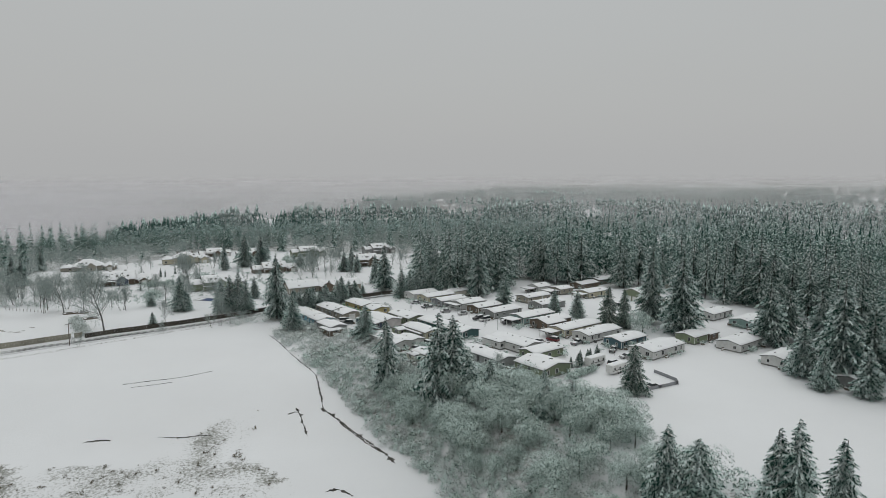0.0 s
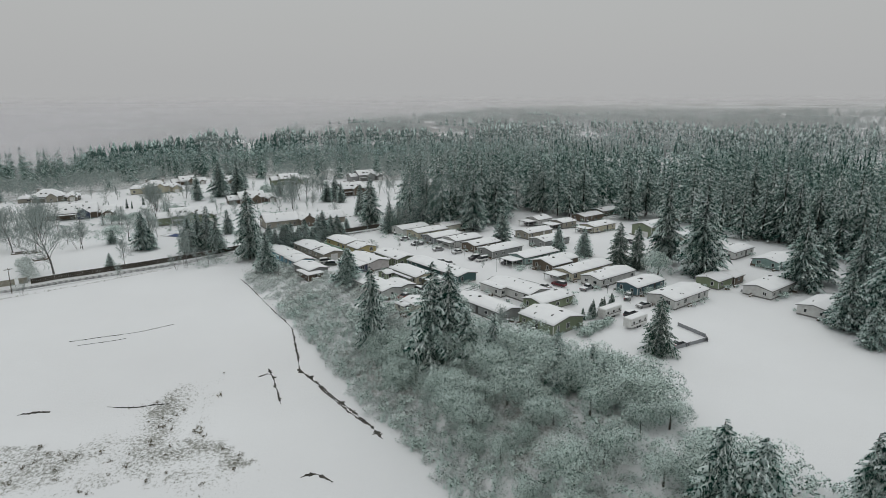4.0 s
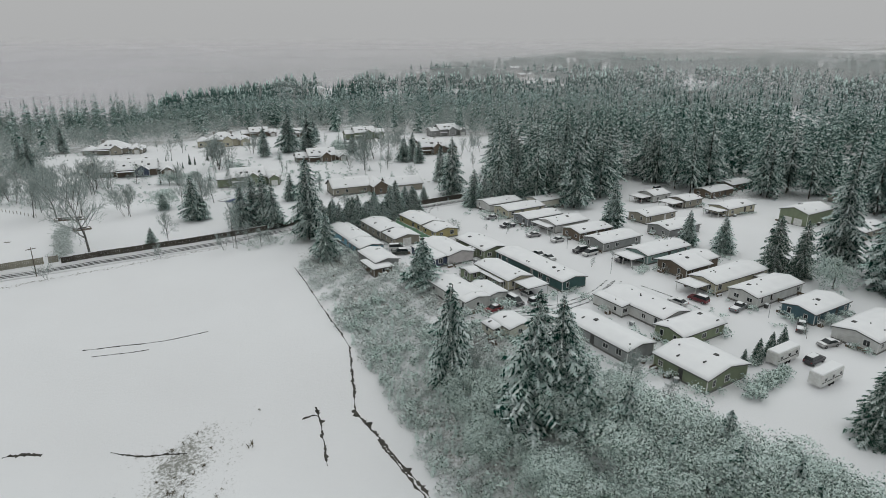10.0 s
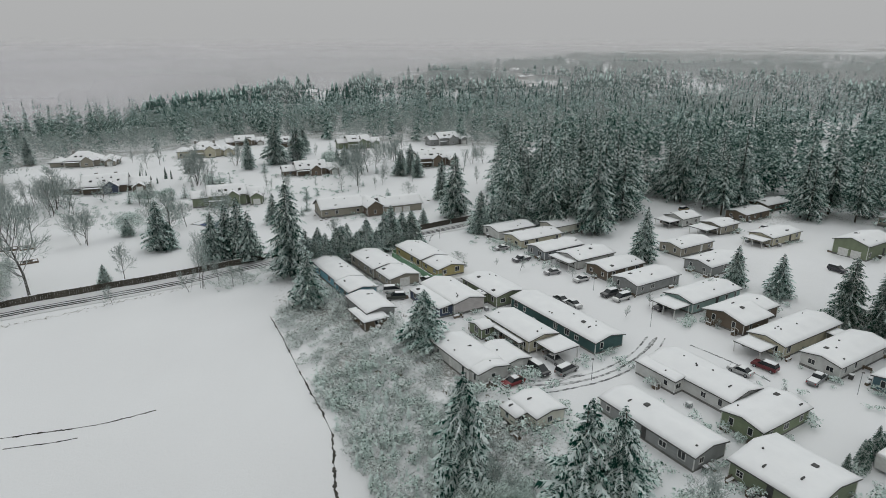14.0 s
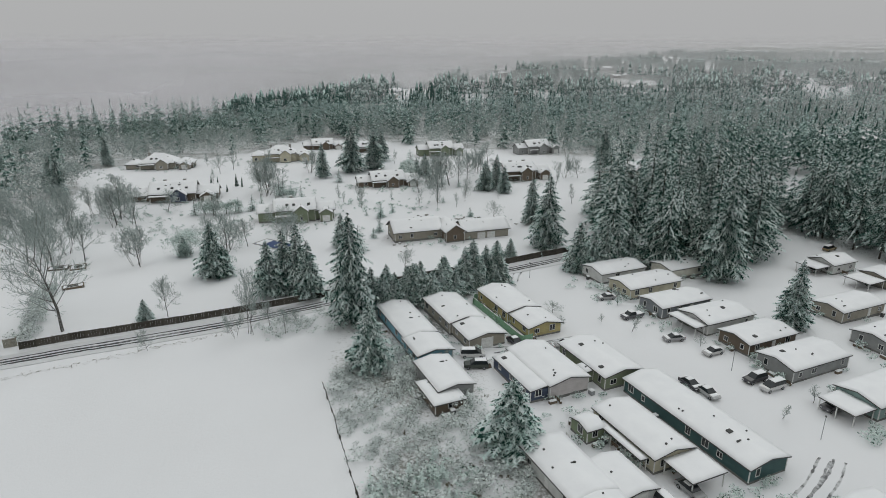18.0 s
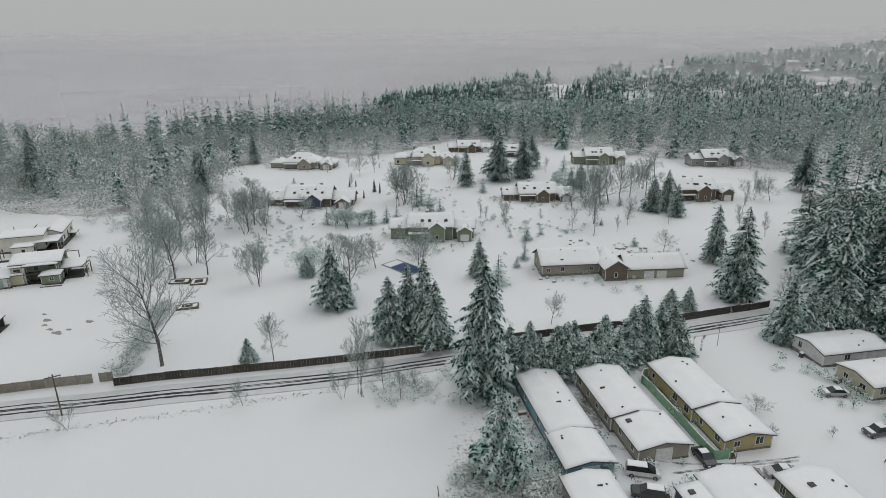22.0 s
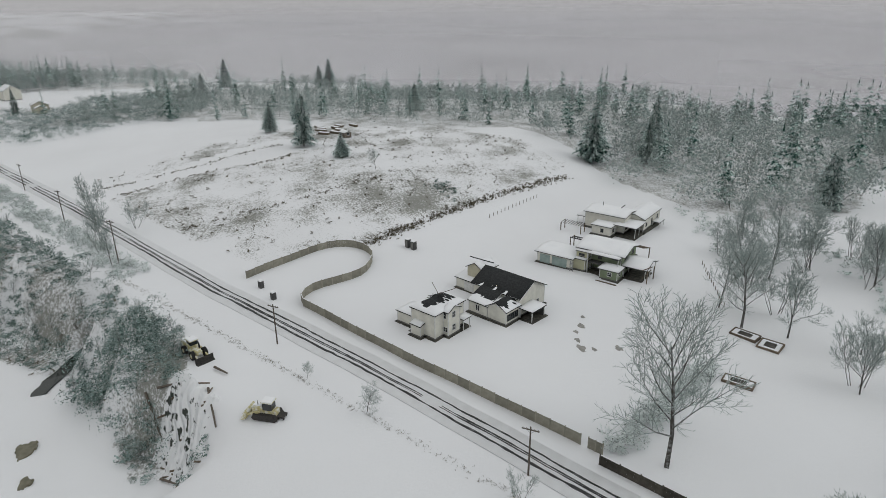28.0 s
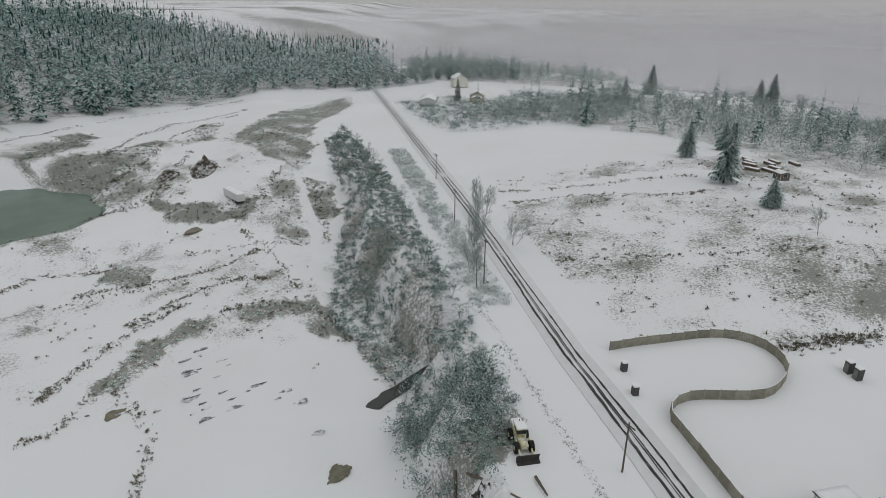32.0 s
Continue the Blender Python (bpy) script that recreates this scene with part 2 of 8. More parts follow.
# ---- the lie of the land ----
def smooth(a):
    a = np.clip(a, 0.0, 1.0)
    return a * a * (3 - 2 * a)


ROAD_A, ROAD_U, ROAD_N = np.array((-112.0, 180.0)), np.array((-0.795, -0.606)), np.array((0.606, -0.795))


def along(x, y):
    """Metres west along the lane and south of it."""
    dx, dy = x - ROAD_A[0], y - ROAD_A[1]
    return dx * ROAD_U[0] + dy * ROAD_U[1], dx * ROAD_N[0] + dy * ROAD_N[1]


def waves(x, y, size, seed=0.0):
    """Soft bumps between -1 and 1."""
    a, b = x / size, y / size
    return (np.sin(a * 1.7 + 0.9 * np.sin(b * 1.3 + seed) + seed) + np.sin(b * 2.1 + 1.1 * np.sin(a * 1.9 - seed) + 2 * seed)
            + np.sin((a + b) * 1.4 + 1.3 * np.sin((a - b) * 1.1 + seed))) / 3


def height(x, y):
    x, y = np.asarray(x, float), np.asarray(y, float)
    u, n = along(x, y)
    top = -1.8 - 2.0 * smooth((-15 - x) / 60) * smooth((330 - y) / 120) - 3.0 * smooth((y - 215) / 60)
    top = top + 8.0 * smooth((-n - 5) / 90) * smooth((u - 55) / 60) * (1 - 0.7 * smooth((u - 190) / 80))
    # open field and pit: deeper towards the south
    field = -3.5 - 2.5 * smooth((183 - y) / 34) - 7.6 * smooth((151 - y) / 46) - 9 * smooth((104 - y) / 60)
    pit = -16.5 + 2.0 * smooth((n - 38) / 14) - 3.0 * smooth((n - 58) / 25) + 13.0 * smooth((u - 175) / 120) + 0.5 * waves(x, y, 9.0, 1.0)
    edge = 21.5 + 2.5 * waves(x, y, 11.0, 2.0) - 5.0 * smooth((u - 80) / 10) * smooth((150 - u) / 15)
    bank = smooth((n - edge) / 9.0)
    west = smooth((u - 42 - 0.15 * (n - 20)) / 9)
    low = top + (field - top) * smooth((n - 8) / 30)
    cut = top + (pit - top) * bank
    low = low + (cut - low) * west
    # the hedge bank east of the field
    d = (x + 45) * 0.880 + (y - 183) * 0.479 + 1.5 * waves(x, y, 17.0, 3.0)
    east = smooth((d - 0.5) / 26)
    e2 = smooth((n - 6) / 14)
    z = low + (top - low) * east
    z = top + (z - top) * e2
    # the land falls away into the valley north and west
    v = 0.35 * (y - 480) - 0.94 * (x + 330)
    v2 = -(x + 0.2 * y)
    drop = np.maximum(smooth((v - 60) / 450) * smooth((y + 0.3 * x + 330) / 250), smooth((-x - 620) / 380) * smooth((y + 700) / 400))
    drop = np.maximum(drop, smooth((v + 20) / 180) * smooth((y - 170) / 140))
    z = z - 60 * drop - 45 * smooth((v2 - 10) / 420) * smooth((y - 430) / 260)
    z = z + 40 * smooth((-y - 150 + 0.45 * (x + 400)) / 320) * smooth((60 - x) / 200)
    z = z + 2.5 * np.exp(-((x + 335) / 45) ** 2 - ((y + 50) / 30) ** 2)
    # gully of the stream, cut back into the bank
    t = np.clip(((x + 172) * -18 + (y - 93) * 5.2) / 351.0, 0, 1)
    gd = np.hypot(x + 172 + 18 * t, y - 93 - 5.2 * t)
    z = np.minimum(z, -17.2 + 2.2 * np.maximum(0, gd - 1.7) + 3.0 * np.maximum(0, gd - 5))
    # basin of the pond
    b = np.hypot((x + 210) / 33, (y + 80) / 36) + 0.1 * waves(x, y, 9.0, 8.0)
    z = z + (np.maximum(z, -12.5) - z) * (1 - smooth((b - 1.3) / 0.5))
    z = z + (-14.6 - z) * (1 - smooth((b - 0.75) / 0.5))
    return z + 0.12 * waves(x, y, 6.0, 5.0)


# ---- mesh helpers ----
class Shape:
    """Collects boxes, prisms and tubes into one mesh."""

    def __init__(self):
        self.v, self.f, self.m = [], [], []

    def add(self, verts, faces, m=0):
        k = len(self.v)
        self.v += [tuple(p) for p in verts]
        self.f += [tuple(i + k for i in q) for q in faces]
        self.m += [m] * len(faces)
        return self

    def box(self, x0, y0, z0, x1, y1, z1, m=0, cut=0.0):
        """A box; cut bevels its upright edges and rim."""
        if cut <= 0:
            v = [(x, y, z) for z in (z0, z1) for x, y in ((x0, y0), (x1, y0), (x1, y1), (x0, y1))]
            return self.add(v, [(3, 2, 1, 0), (4, 5, 6, 7), (0, 1, 5, 4), (1, 2, 6, 5), (2, 3, 7, 6), (3, 0, 4, 7)], m)
        c = cut
        ring = [(x0 + c, y0), (x1 - c, y0), (x1, y0 + c), (x1, y1 - c), (x1 - c, y1), (x0 + c, y1), (x0, y1 - c), (x0, y0 + c)]
        mx, my = (x0 + x1) / 2, (y0 + y1) / 2
        kx, ky = 1 - 2 * c / max(x1 - x0, 1e-3), 1 - 2 * c / max(y1 - y0, 1e-3)
        inner = [(mx + (x - mx) * kx, my + (y - my) * ky) for x, y in ring]
        v = [(x, y, z0) for x, y in ring] + [(x, y, z1 - c) for x, y in ring] + [(x, y, z1) for x, y in inner]
        f = [tuple(range(7, -1, -1)), tuple(range(16, 24))]
        for r in (0, 8):
            f += [(r + i, r + (i + 1) % 8, r + 8 + (i + 1) % 8, r + 8 + i) for i in range(8)]
        return self.add(v, f, m)

    def prism(self, pts, shift, m=0):
        """A closed outline pushed along shift."""
        n, s = len(pts), Vector(shift)
        v = [Vector(p) for p in pts] + [Vector(p) + s for p in pts]
        f = [tuple(range(n - 1, -1, -1)), tuple(range(n, 2 * n))] + [(i, (i + 1) % n, n + (i + 1) % n, n + i) for i in range(n)]
        return self.add(v, f, m)

    def tube(self, a, b, r0, r1, sides=6, m=0, caps=True):
        a, b = Vector(a), Vector(b)
        d = (b - a).normalized()
        p = d.orthogonal().normalized()
        q = d.cross(p)
        v = []
        for c, r in ((a, r0), (b, r1)):
            v += [c + (p * math.cos(2 * math.pi * i / sides) + q * math.sin(2 * math.pi * i / sides)) * r for i in range(sides)]
        f = [(i, (i + 1) % sides, sides + (i + 1) % sides, sides + i) for i in range(sides)]
        if caps:
            f += [tuple(range(sides - 1, -1, -1)), tuple(range(sides, 2 * sides))]
        return self.add(v, f, m)

    def mesh(self, name, mats):
        me = bpy.data.meshes.new(name)
        me.from_pydata(self.v, [], self.f)
        for mt in mats if isinstance(mats, (list, tuple)) else [mats]:
            me.materials.append(mt)
        if any(self.m):
            me.polygons.foreach_set("material_index", self.m)
        me.update()
        return me


def part(name, shape, mats, parent=None, label="", at=None):
    """One mesh object, under a thing or a part."""
    me = shape if isinstance(shape, bpy.types.Mesh) else shape.mesh(name, mats)
    ob = new(name, me)
    if parent:
        ob.parent = parent
    if at is not None:
        ob.matrix_basis = at
    if label:
        ob["label"] = label
    return ob


def thing(name, x, y, angle=0.0, z=None, label="", category="", group="", kind="", scale=1.0):
    e = new(name)
    e.empty_display_size = 0.2
    e.location = (x, y, float(height(x, y)) if z is None else z)
    e.rotation_euler = (0, 0, radians(angle))
    e.scale = (scale,) * 3
    return tagged(e, label, category, group, kind)


def raw_mesh(name, v, f, mats, mat_index=None, smooth_faces=False):
    """A mesh straight from arrays of equal-sized faces."""
    me = bpy.data.meshes.new(name)
    v, f = np.asarray(v, np.float32), np.asarray(f, np.int32)
    k = f.shape[1]
    me.vertices.add(len(v))
    me.vertices.foreach_set("co", v.ravel())
    me.loops.add(f.size)
    me.loops.foreach_set("vertex_index", f.ravel())
    me.polygons.add(len(f))
    me.polygons.foreach_set("loop_start", np.arange(len(f), dtype=np.int32) * k)
    me.polygons.foreach_set("loop_total", np.full(len(f), k, np.int32))
    for mt in mats if isinstance(mats, (list, tuple)) else [mats]:
        me.materials.append(mt)
    if mat_index is not None:
        me.polygons.foreach_set("material_index", np.asarray(mat_index, np.int32))
    if smooth_faces:
        me.polygons.foreach_set("use_smooth", np.ones(len(f), bool))
    me.update(calc_edges=True)
    me.validate()
    return me


def ribbon(line, width, lift=0.05, step=2.0, wobble=0.0, seed=0, thick=0.06, ragged=False, level=False):
    """A strip laid over the ground along a line of (x, y)."""
    line = np.asarray(line, float)
    seg = np.hypot(*np.diff(line, axis=0).T)
    s = np.r_[0, np.cumsum(seg)]
    k = np.arange(0, s[-1], step)
    p = np.c_[np.interp(k, s, line[:, 0]), np.interp(k, s, line[:, 1])]
    for _ in range(3):
        p[1:-1] = (p[:-2] + 2 * p[1:-1] + p[2:]) / 4
    d = np.gradient(p, axis=0)
    d /= np.hypot(*d.T)[:, None]
    nrm = np.c_[-d[:, 1], d[:, 0]]
    r = np.random.RandomState(seed)
    w = width / 2 * (1 + wobble * r.uniform(-1, 1, (len(p), 2)))
    if ragged:
        rag = r.rand(len(p) + 6, 2)
        rag = sum(rag[i:i + len(p)] * c for i, c in enumerate((0.1, 0.2, 0.25, 0.2, 0.15, 0.1)))
        w = np.maximum(w * (5.2 * (rag - 0.36)) + width * 0.25 * r.uniform(-0.3, 1, (len(p), 2)), 0.012)
    off = wobble * width * 0.4 * np.sin(k / 7.0 + seed)[:, None]
    a, b = p + nrm * (w[:, :1] + off), p - nrm * (w[:, 1:] - off)
    za, zb = height(a[:, 0], a[:, 1]) + lift, height(b[:, 0], b[:, 1]) + lift
    if level:
        za = zb = height(p[:, 0], p[:, 1]) + lift
    n = len(p)
    v = np.r_[np.c_[a, za], np.c_[b, zb], np.c_[a, za - thick], np.c_[b, zb - thick]]
    i = np.arange(n - 1)
    f = np.r_[np.c_[i, i + n, i + n + 1, i + 1], np.c_[i + 1, i + 2 * n + 1, i + 2 * n, i][:, ::-1], np.c_[i + n, i + 3 * n, i + 3 * n + 1, i + n + 1]]
    return v, f


def from_road(u, n):
    p = ROAD_A + u * ROAD_U + n * ROAD_N
    return float(p[0]), float(p[1])


# ---- the ground: one sheet to the horizon ----
def stretched(lo, hi, fine, reach, ratio=1.09):
    core = np.arange(lo, hi + fine, fine)
    outs, d, c = [], fine, 0.0
    while c < reach:
        d *= ratio
        c += d
        outs.append(c)
    return np.r_[lo - np.array(outs[::-1]), core, core[-1] + np.array(outs)]


def inside(x, y, poly):
    """Points inside a polygon."""
    x, y = np.asarray(x, float), np.asarray(y, float)
    hit = np.zeros(x.shape, bool)
    p = np.asarray(poly, float)
    for (x0, y0), (x1, y1) in zip(p, np.roll(p, -1, 0)):
        c = (y0 > y) != (y1 > y)
        hit ^= c & (x < (x1 - x0) * (y - y0) / (y1 - y0 + 1e-12) + x0)
    return hit


FOREST = [(14, 256), (42, 254), (58, 268), (70, 300), (84, 292), (94, 272), (108, 264), (128, 272), (142, 262), (140, 214), (160, 196),
          (150, 150), (138, 118), (150, 70), (230, 40), (560, 60), (640, 480), (420, 620), (180, 540), (60, 420), (20, 330), (5, 290)]
WOOD_N = [(-215, 268), (-190, 292), (-200, 320), (-228, 350), (-192, 380), (-165, 410), (-152, 462), (-84, 452), (-20, 440), (40, 420), (180, 540),
          (380, 640), (300, 760), (60, 720), (-120, 640), (-260, 520), (-330, 400), (-330, 300), (-280, 280), (-268, 258), (-240, 262)]
WOOD_W = [(-275, 262), (-312, 246), (-322, 196), (-340, 170), (-398, 118), (-405, 55), (-400, 8), (-440, 30), (-480, 60), (-540, 60), (-520, 180), (-440, 300), (-340, 400)]
WOOD_S = [(-225, -172), (-263, -150), (-291, -152), (-320, -158), (-360, -152), (-400, -146), (-448, -136), (-470, -117), (-498, -104), (-545, -97), (-700, -200), (-800, -420), (-560, -560), (-300, -430), (-170, -260)]
WOOD_F = [(-560, -60), (-540, -10), (-560, 60), (-640, 80), (-740, 20), (-760, -120), (-640, -150)]
WOOD_B = [(-345, 385), (-400, 330), (-470, 290), (-540, 280), (-580, 400), (-560, 540), (-430, 620), (-310, 540)]
# rough ground of the pit, each with how weedy it is
PIT = [([(-307, -55), (-387, -83), (-456, -86), (-415, -59), (-351, -42), (-291, -5), (-284, -8), (-294, -41)], 0.62),
       ([(-276, -12), (-280, -4), (-234, 34), (-229, 25)], 0.5), ([(-282, 0), (-284, 11), (-261, 29), (-250, 28), (-270, 8)], 0.62),
       ([(-151, 38), (-173, 30), (-188, 41), (-204, 58), (-192, 75), (-187, 68), (-192, 60), (-183, 46), (-173, 39), (-156, 44)], 0.62),
       ([(-196, -98), (-249, -97), (-297, -87), (-245, -44), (-222, -40), (-188, -46), (-150, -64), (-160, -108)], 0.55),
       ([(-239, -39), (-248, -12), (-256, -2), (-238, 5), (-231, -14), (-233, -31)], 0.66), ([(-199, -13), (-203, 2), (-196, 6), (-186, -3)], 0.6), ([(-238, -112), (-287, -121), (-272, -105), (-235, -103)], 0.5),
       ([(-238, -108), (-256, -122), (-282, -132), (-290, -124), (-270, -110), (-250, -102)], 0.7), ([(-243, -96), (-254, -98), (-266, -74), (-252, -60), (-240, -61), (-236, -80)], 0.8), ([(-300, -62), (-345, -95), (-330, -100), (-290, -75)], 0.45), ([(-255, -60), (-285, -80), (-280, -86), (-250, -68)], 0.5)]
BANK = [(-352, -26), (-321, 3), (-277, 41), (-201, 97), (-176, 115), (-161, 127), (-146, 124), (-138, 131), (-132, 128), (-140, 116), (-153, 110), (-170, 99), (-188, 79), (-199, 64), (-239, 42), (-272, 24), (-316, -14)]


def weediness(x, y):
    """How much rough growth pokes through the snow, 0 to 1."""
    u, n = along(x, y)
    d = (x + 45) * 0.880 + (y - 183) * 0.479
    w = 0.05 * np.ones_like(x)
    rough = smooth((u - 72) / 8) * smooth((215 - u) / 20) * smooth((-n - 12) / 6) * smooth((n + 165) / 20)
    rough *= 0.44 + 0.20 * waves(x, y, 19.0, 4.0) + 0.14 * waves(x, y, 6.0, 9.0)
    snow_way = 1.0 * inside(x, y, [(-262, 84), (-279, 78), (-290, 104), (-303, 126), (-312, 150), (-295, 156), (-285, 140), (-281, 114)])
    w = np.maximum(w, rough * (1 - snow_way))
    w = np.where(inside(x, y, [(-191, 131), (-205, 153), (-203, 164), (-188, 166), (-178, 152), (-172, 144), (-180, 136)]), 0.05, w)
    w = np.where(inside(x, y, BANK), 0.46 + 0.3 * waves(x, y, 9.0, 6.0), w)
    for poly, much in PIT:
        w = np.where(inside(x + 2 * waves(x, y, 5.0, 1.0), y + 2 * waves(y, x, 5.0, 2.0), poly), much + 0.02 + 0.25 * waves(x, y, 6.0, 7.0), w)
    pit = smooth((u - 90) / 40) * smooth((n - 34) / 10) * smooth((230 - n) / 40) * smooth((330 - u) / 40)
    w = np.maximum(w, pit * (0.33 + 0.30 * waves(x, y, 14.0, 7.0) + 0.14 * waves(x, y, 4.0, 3.0)))
    w = np.maximum(w, smooth((d + 1) / 4) * smooth((36 - d) / 8) * smooth((n - 14) / 8) * (0.40 + 0.25 * waves(x, y, 8.0, 2.0)))
    scrub = smooth((n - 78) / 14) * smooth((150 - n) / 40) * smooth((14 - u) / 20) * smooth((u + 26) / 10)
    w = np.maximum(w, scrub * (0.30 + 0.3 * waves(x, y, 11.0, 8.0)))
    strip = inside(x + 3 * waves(x, y, 5.0, 1.0), y + 2 * waves(y, x, 4.0, 2.0), [(-91, 104), (-79, 103), (-63, 100), (-53, 105), (-49, 117), (-38, 126), (-35, 118), (-41, 106), (-27, 92), (-47, 88), (-64, 84), (-82, 87), (-120, 80), (-125, 98)])
    w = np.where(strip, 0.45 + 0.22 * waves(x, y, 6.0, 3.0), w)
    for poly in (FOREST, WOOD_N, WOOD_W, WOOD_S, WOOD_F, WOOD_B):
        w = np.where(inside(x, y, poly), 0.40 if poly is FOREST else 0.5, w)
    far = smooth((np.hypot(x, y - 150) - 620) / 200)
    wooded = 0.35 * smooth((x + 0.35 * y + 100) / 200)
    land = np.clip(0.30 + wooded + 0.7 * waves(x, y, 150.0, 1.3) + 0.35 * waves(x, y, 47.0, 3.3), 0, 1)
    return np.clip(np.maximum(w * (1 - far), far * land), 0, 1)


gx, gy = stretched(-290.0, 130.0, 2.2, 4300.0), stretched(-40.0, 310.0, 2.2, 4300.0)
GX, GY = np.meshgrid(gx, gy)
GZ = height(GX, GY)
nx, ny = len(gx), len(gy)
ii = (np.arange(ny - 1)[:, None] * nx + np.arange(nx - 1)).ravel()
ground_mesh = raw_mesh("ground", np.c_[GX.ravel(), GY.ravel(), GZ.ravel()], np.c_[ii, ii + 1, ii + nx + 1, ii + nx], [], smooth_faces=True)
att = ground_mesh.attributes.new("weed", "FLOAT", "POINT")
att.data.foreach_set("value", weediness(GX, GY).ravel().astype(np.float32))


def ground_material():
    m = material("snow_field", (0.80, 0.81, 0.83), 0.8)
    t = m.node_tree
    b = t.nodes["Principled BSDF"]
    geo = t.nodes.new("ShaderNodeNewGeometry")
    at = t.nodes.new("ShaderNodeAttribute")
    at.attribute_name = "weed"

    def grain(scale, detail, rough=0.55):
        n = t.nodes.new("ShaderNodeTexNoise")
        n.inputs["Scale"].default_value, n.inputs["Detail"].default_value, n.inputs["Roughness"].default_value = scale, detail, rough
        link(t, geo.outputs["Position"], n.inputs["Vector"])
        return n.outputs["Fac"]

    fine, broad, tuft = grain(1.7, 8, 0.78), grain(0.03, 4), grain(0.16, 5, 0.65)
    add = t.nodes.new("ShaderNodeMath")
    add.operation = "ADD"
    link(t, at.outputs["Fac"], add.inputs[0])
    half = t.nodes.new("ShaderNodeMath")
    half.operation = "MULTIPLY_ADD"
    half.inputs[1].default_value = 1.6
    link(t, fine, half.inputs[0])
    some = t.nodes.new("ShaderNodeMath")
    some.operation = "MULTIPLY"
    some.inputs[1].default_value = 0.6
    link(t, tuft, some.inputs[0])
    link(t, some.outputs[0], half.inputs[2])
    link(t, half.outputs[0], add.inputs[1])
    r = t.nodes.new("ShaderNodeMapRange")
    r.inputs[1].default_value, r.inputs[2].default_value = 1.53, 1.74
    r.inputs[4].default_value = 0.80
    link(t, add.outputs[0], r.inputs[0])
    soil = t.nodes.new("ShaderNodeMix")
    soil.data_type = "RGBA"
    soil.inputs["A"].default_value, soil.inputs["B"].default_value = (0.050, 0.068, 0.046, 1), (0.17, 0.160, 0.120, 1)
    link(t, tuft, soil.inputs["Factor"])
    snow = t.nodes.new("ShaderNodeMix")
    snow.data_type = "RGBA"
    snow.inputs["A"].default_value, snow.inputs["B"].default_value = (0.82, 0.83, 0.85, 1), (0.73, 0.735, 0.75, 1)
    link(t, broad, snow.inputs["Factor"])
    mix = t.nodes.new("ShaderNodeMix")
    mix.data_type = "RGBA"
    link(t, r.outputs[0], mix.inputs["Factor"])
    link(t, snow.outputs["Result"], mix.inputs["A"])
    link(t, soil.outputs["Result"], mix.inputs["B"])
    link(t, mix.outputs["Result"], b.inputs["Base Color"])
    bp = t.nodes.new("ShaderNodeBump")
    bp.inputs["Strength"].default_value, bp.inputs["Distance"].default_value = 0.3, 0.25
    link(t, half.outputs[0], bp.inputs["Height"])
    link(t, bp.outputs[0], b.inputs["Normal"])
    return m


ground_mesh.materials.append(ground_material())
ground = tagged(new("ground", ground_mesh), "snow-covered fields, yards and worked pit with weeds poking through", "ground", kind="structure")


# ---- houses ----
def roof_rise(x, y, b):
    """Height of a roof over its eaves at a point of its plan, for a gable, hip, shed or flat roof."""
    o = b["over"]
    dx = np.minimum(x - (b["x0"] - o), (b["x1"] + o) - x)
    dy = np.minimum(y - (b["y0"] - o), (b["y1"] + o) - y)
    kind = b["roof"]
    if kind == "hip":
        d = np.minimum(dx, dy)
    elif kind == "gable_x":
        d = dy
    elif kind == "gable_y":
        d = dx
    elif kind == "shed_y":
        d = y - (b["y0"] - o)
    elif kind == "shed_x":
        d = x - (b["x0"] - o)
    elif kind == "shed_yn":
        d = (b["y1"] + o) - y
    else:
        d = 0.4 + 0 * x
    return b["pitch"] * d


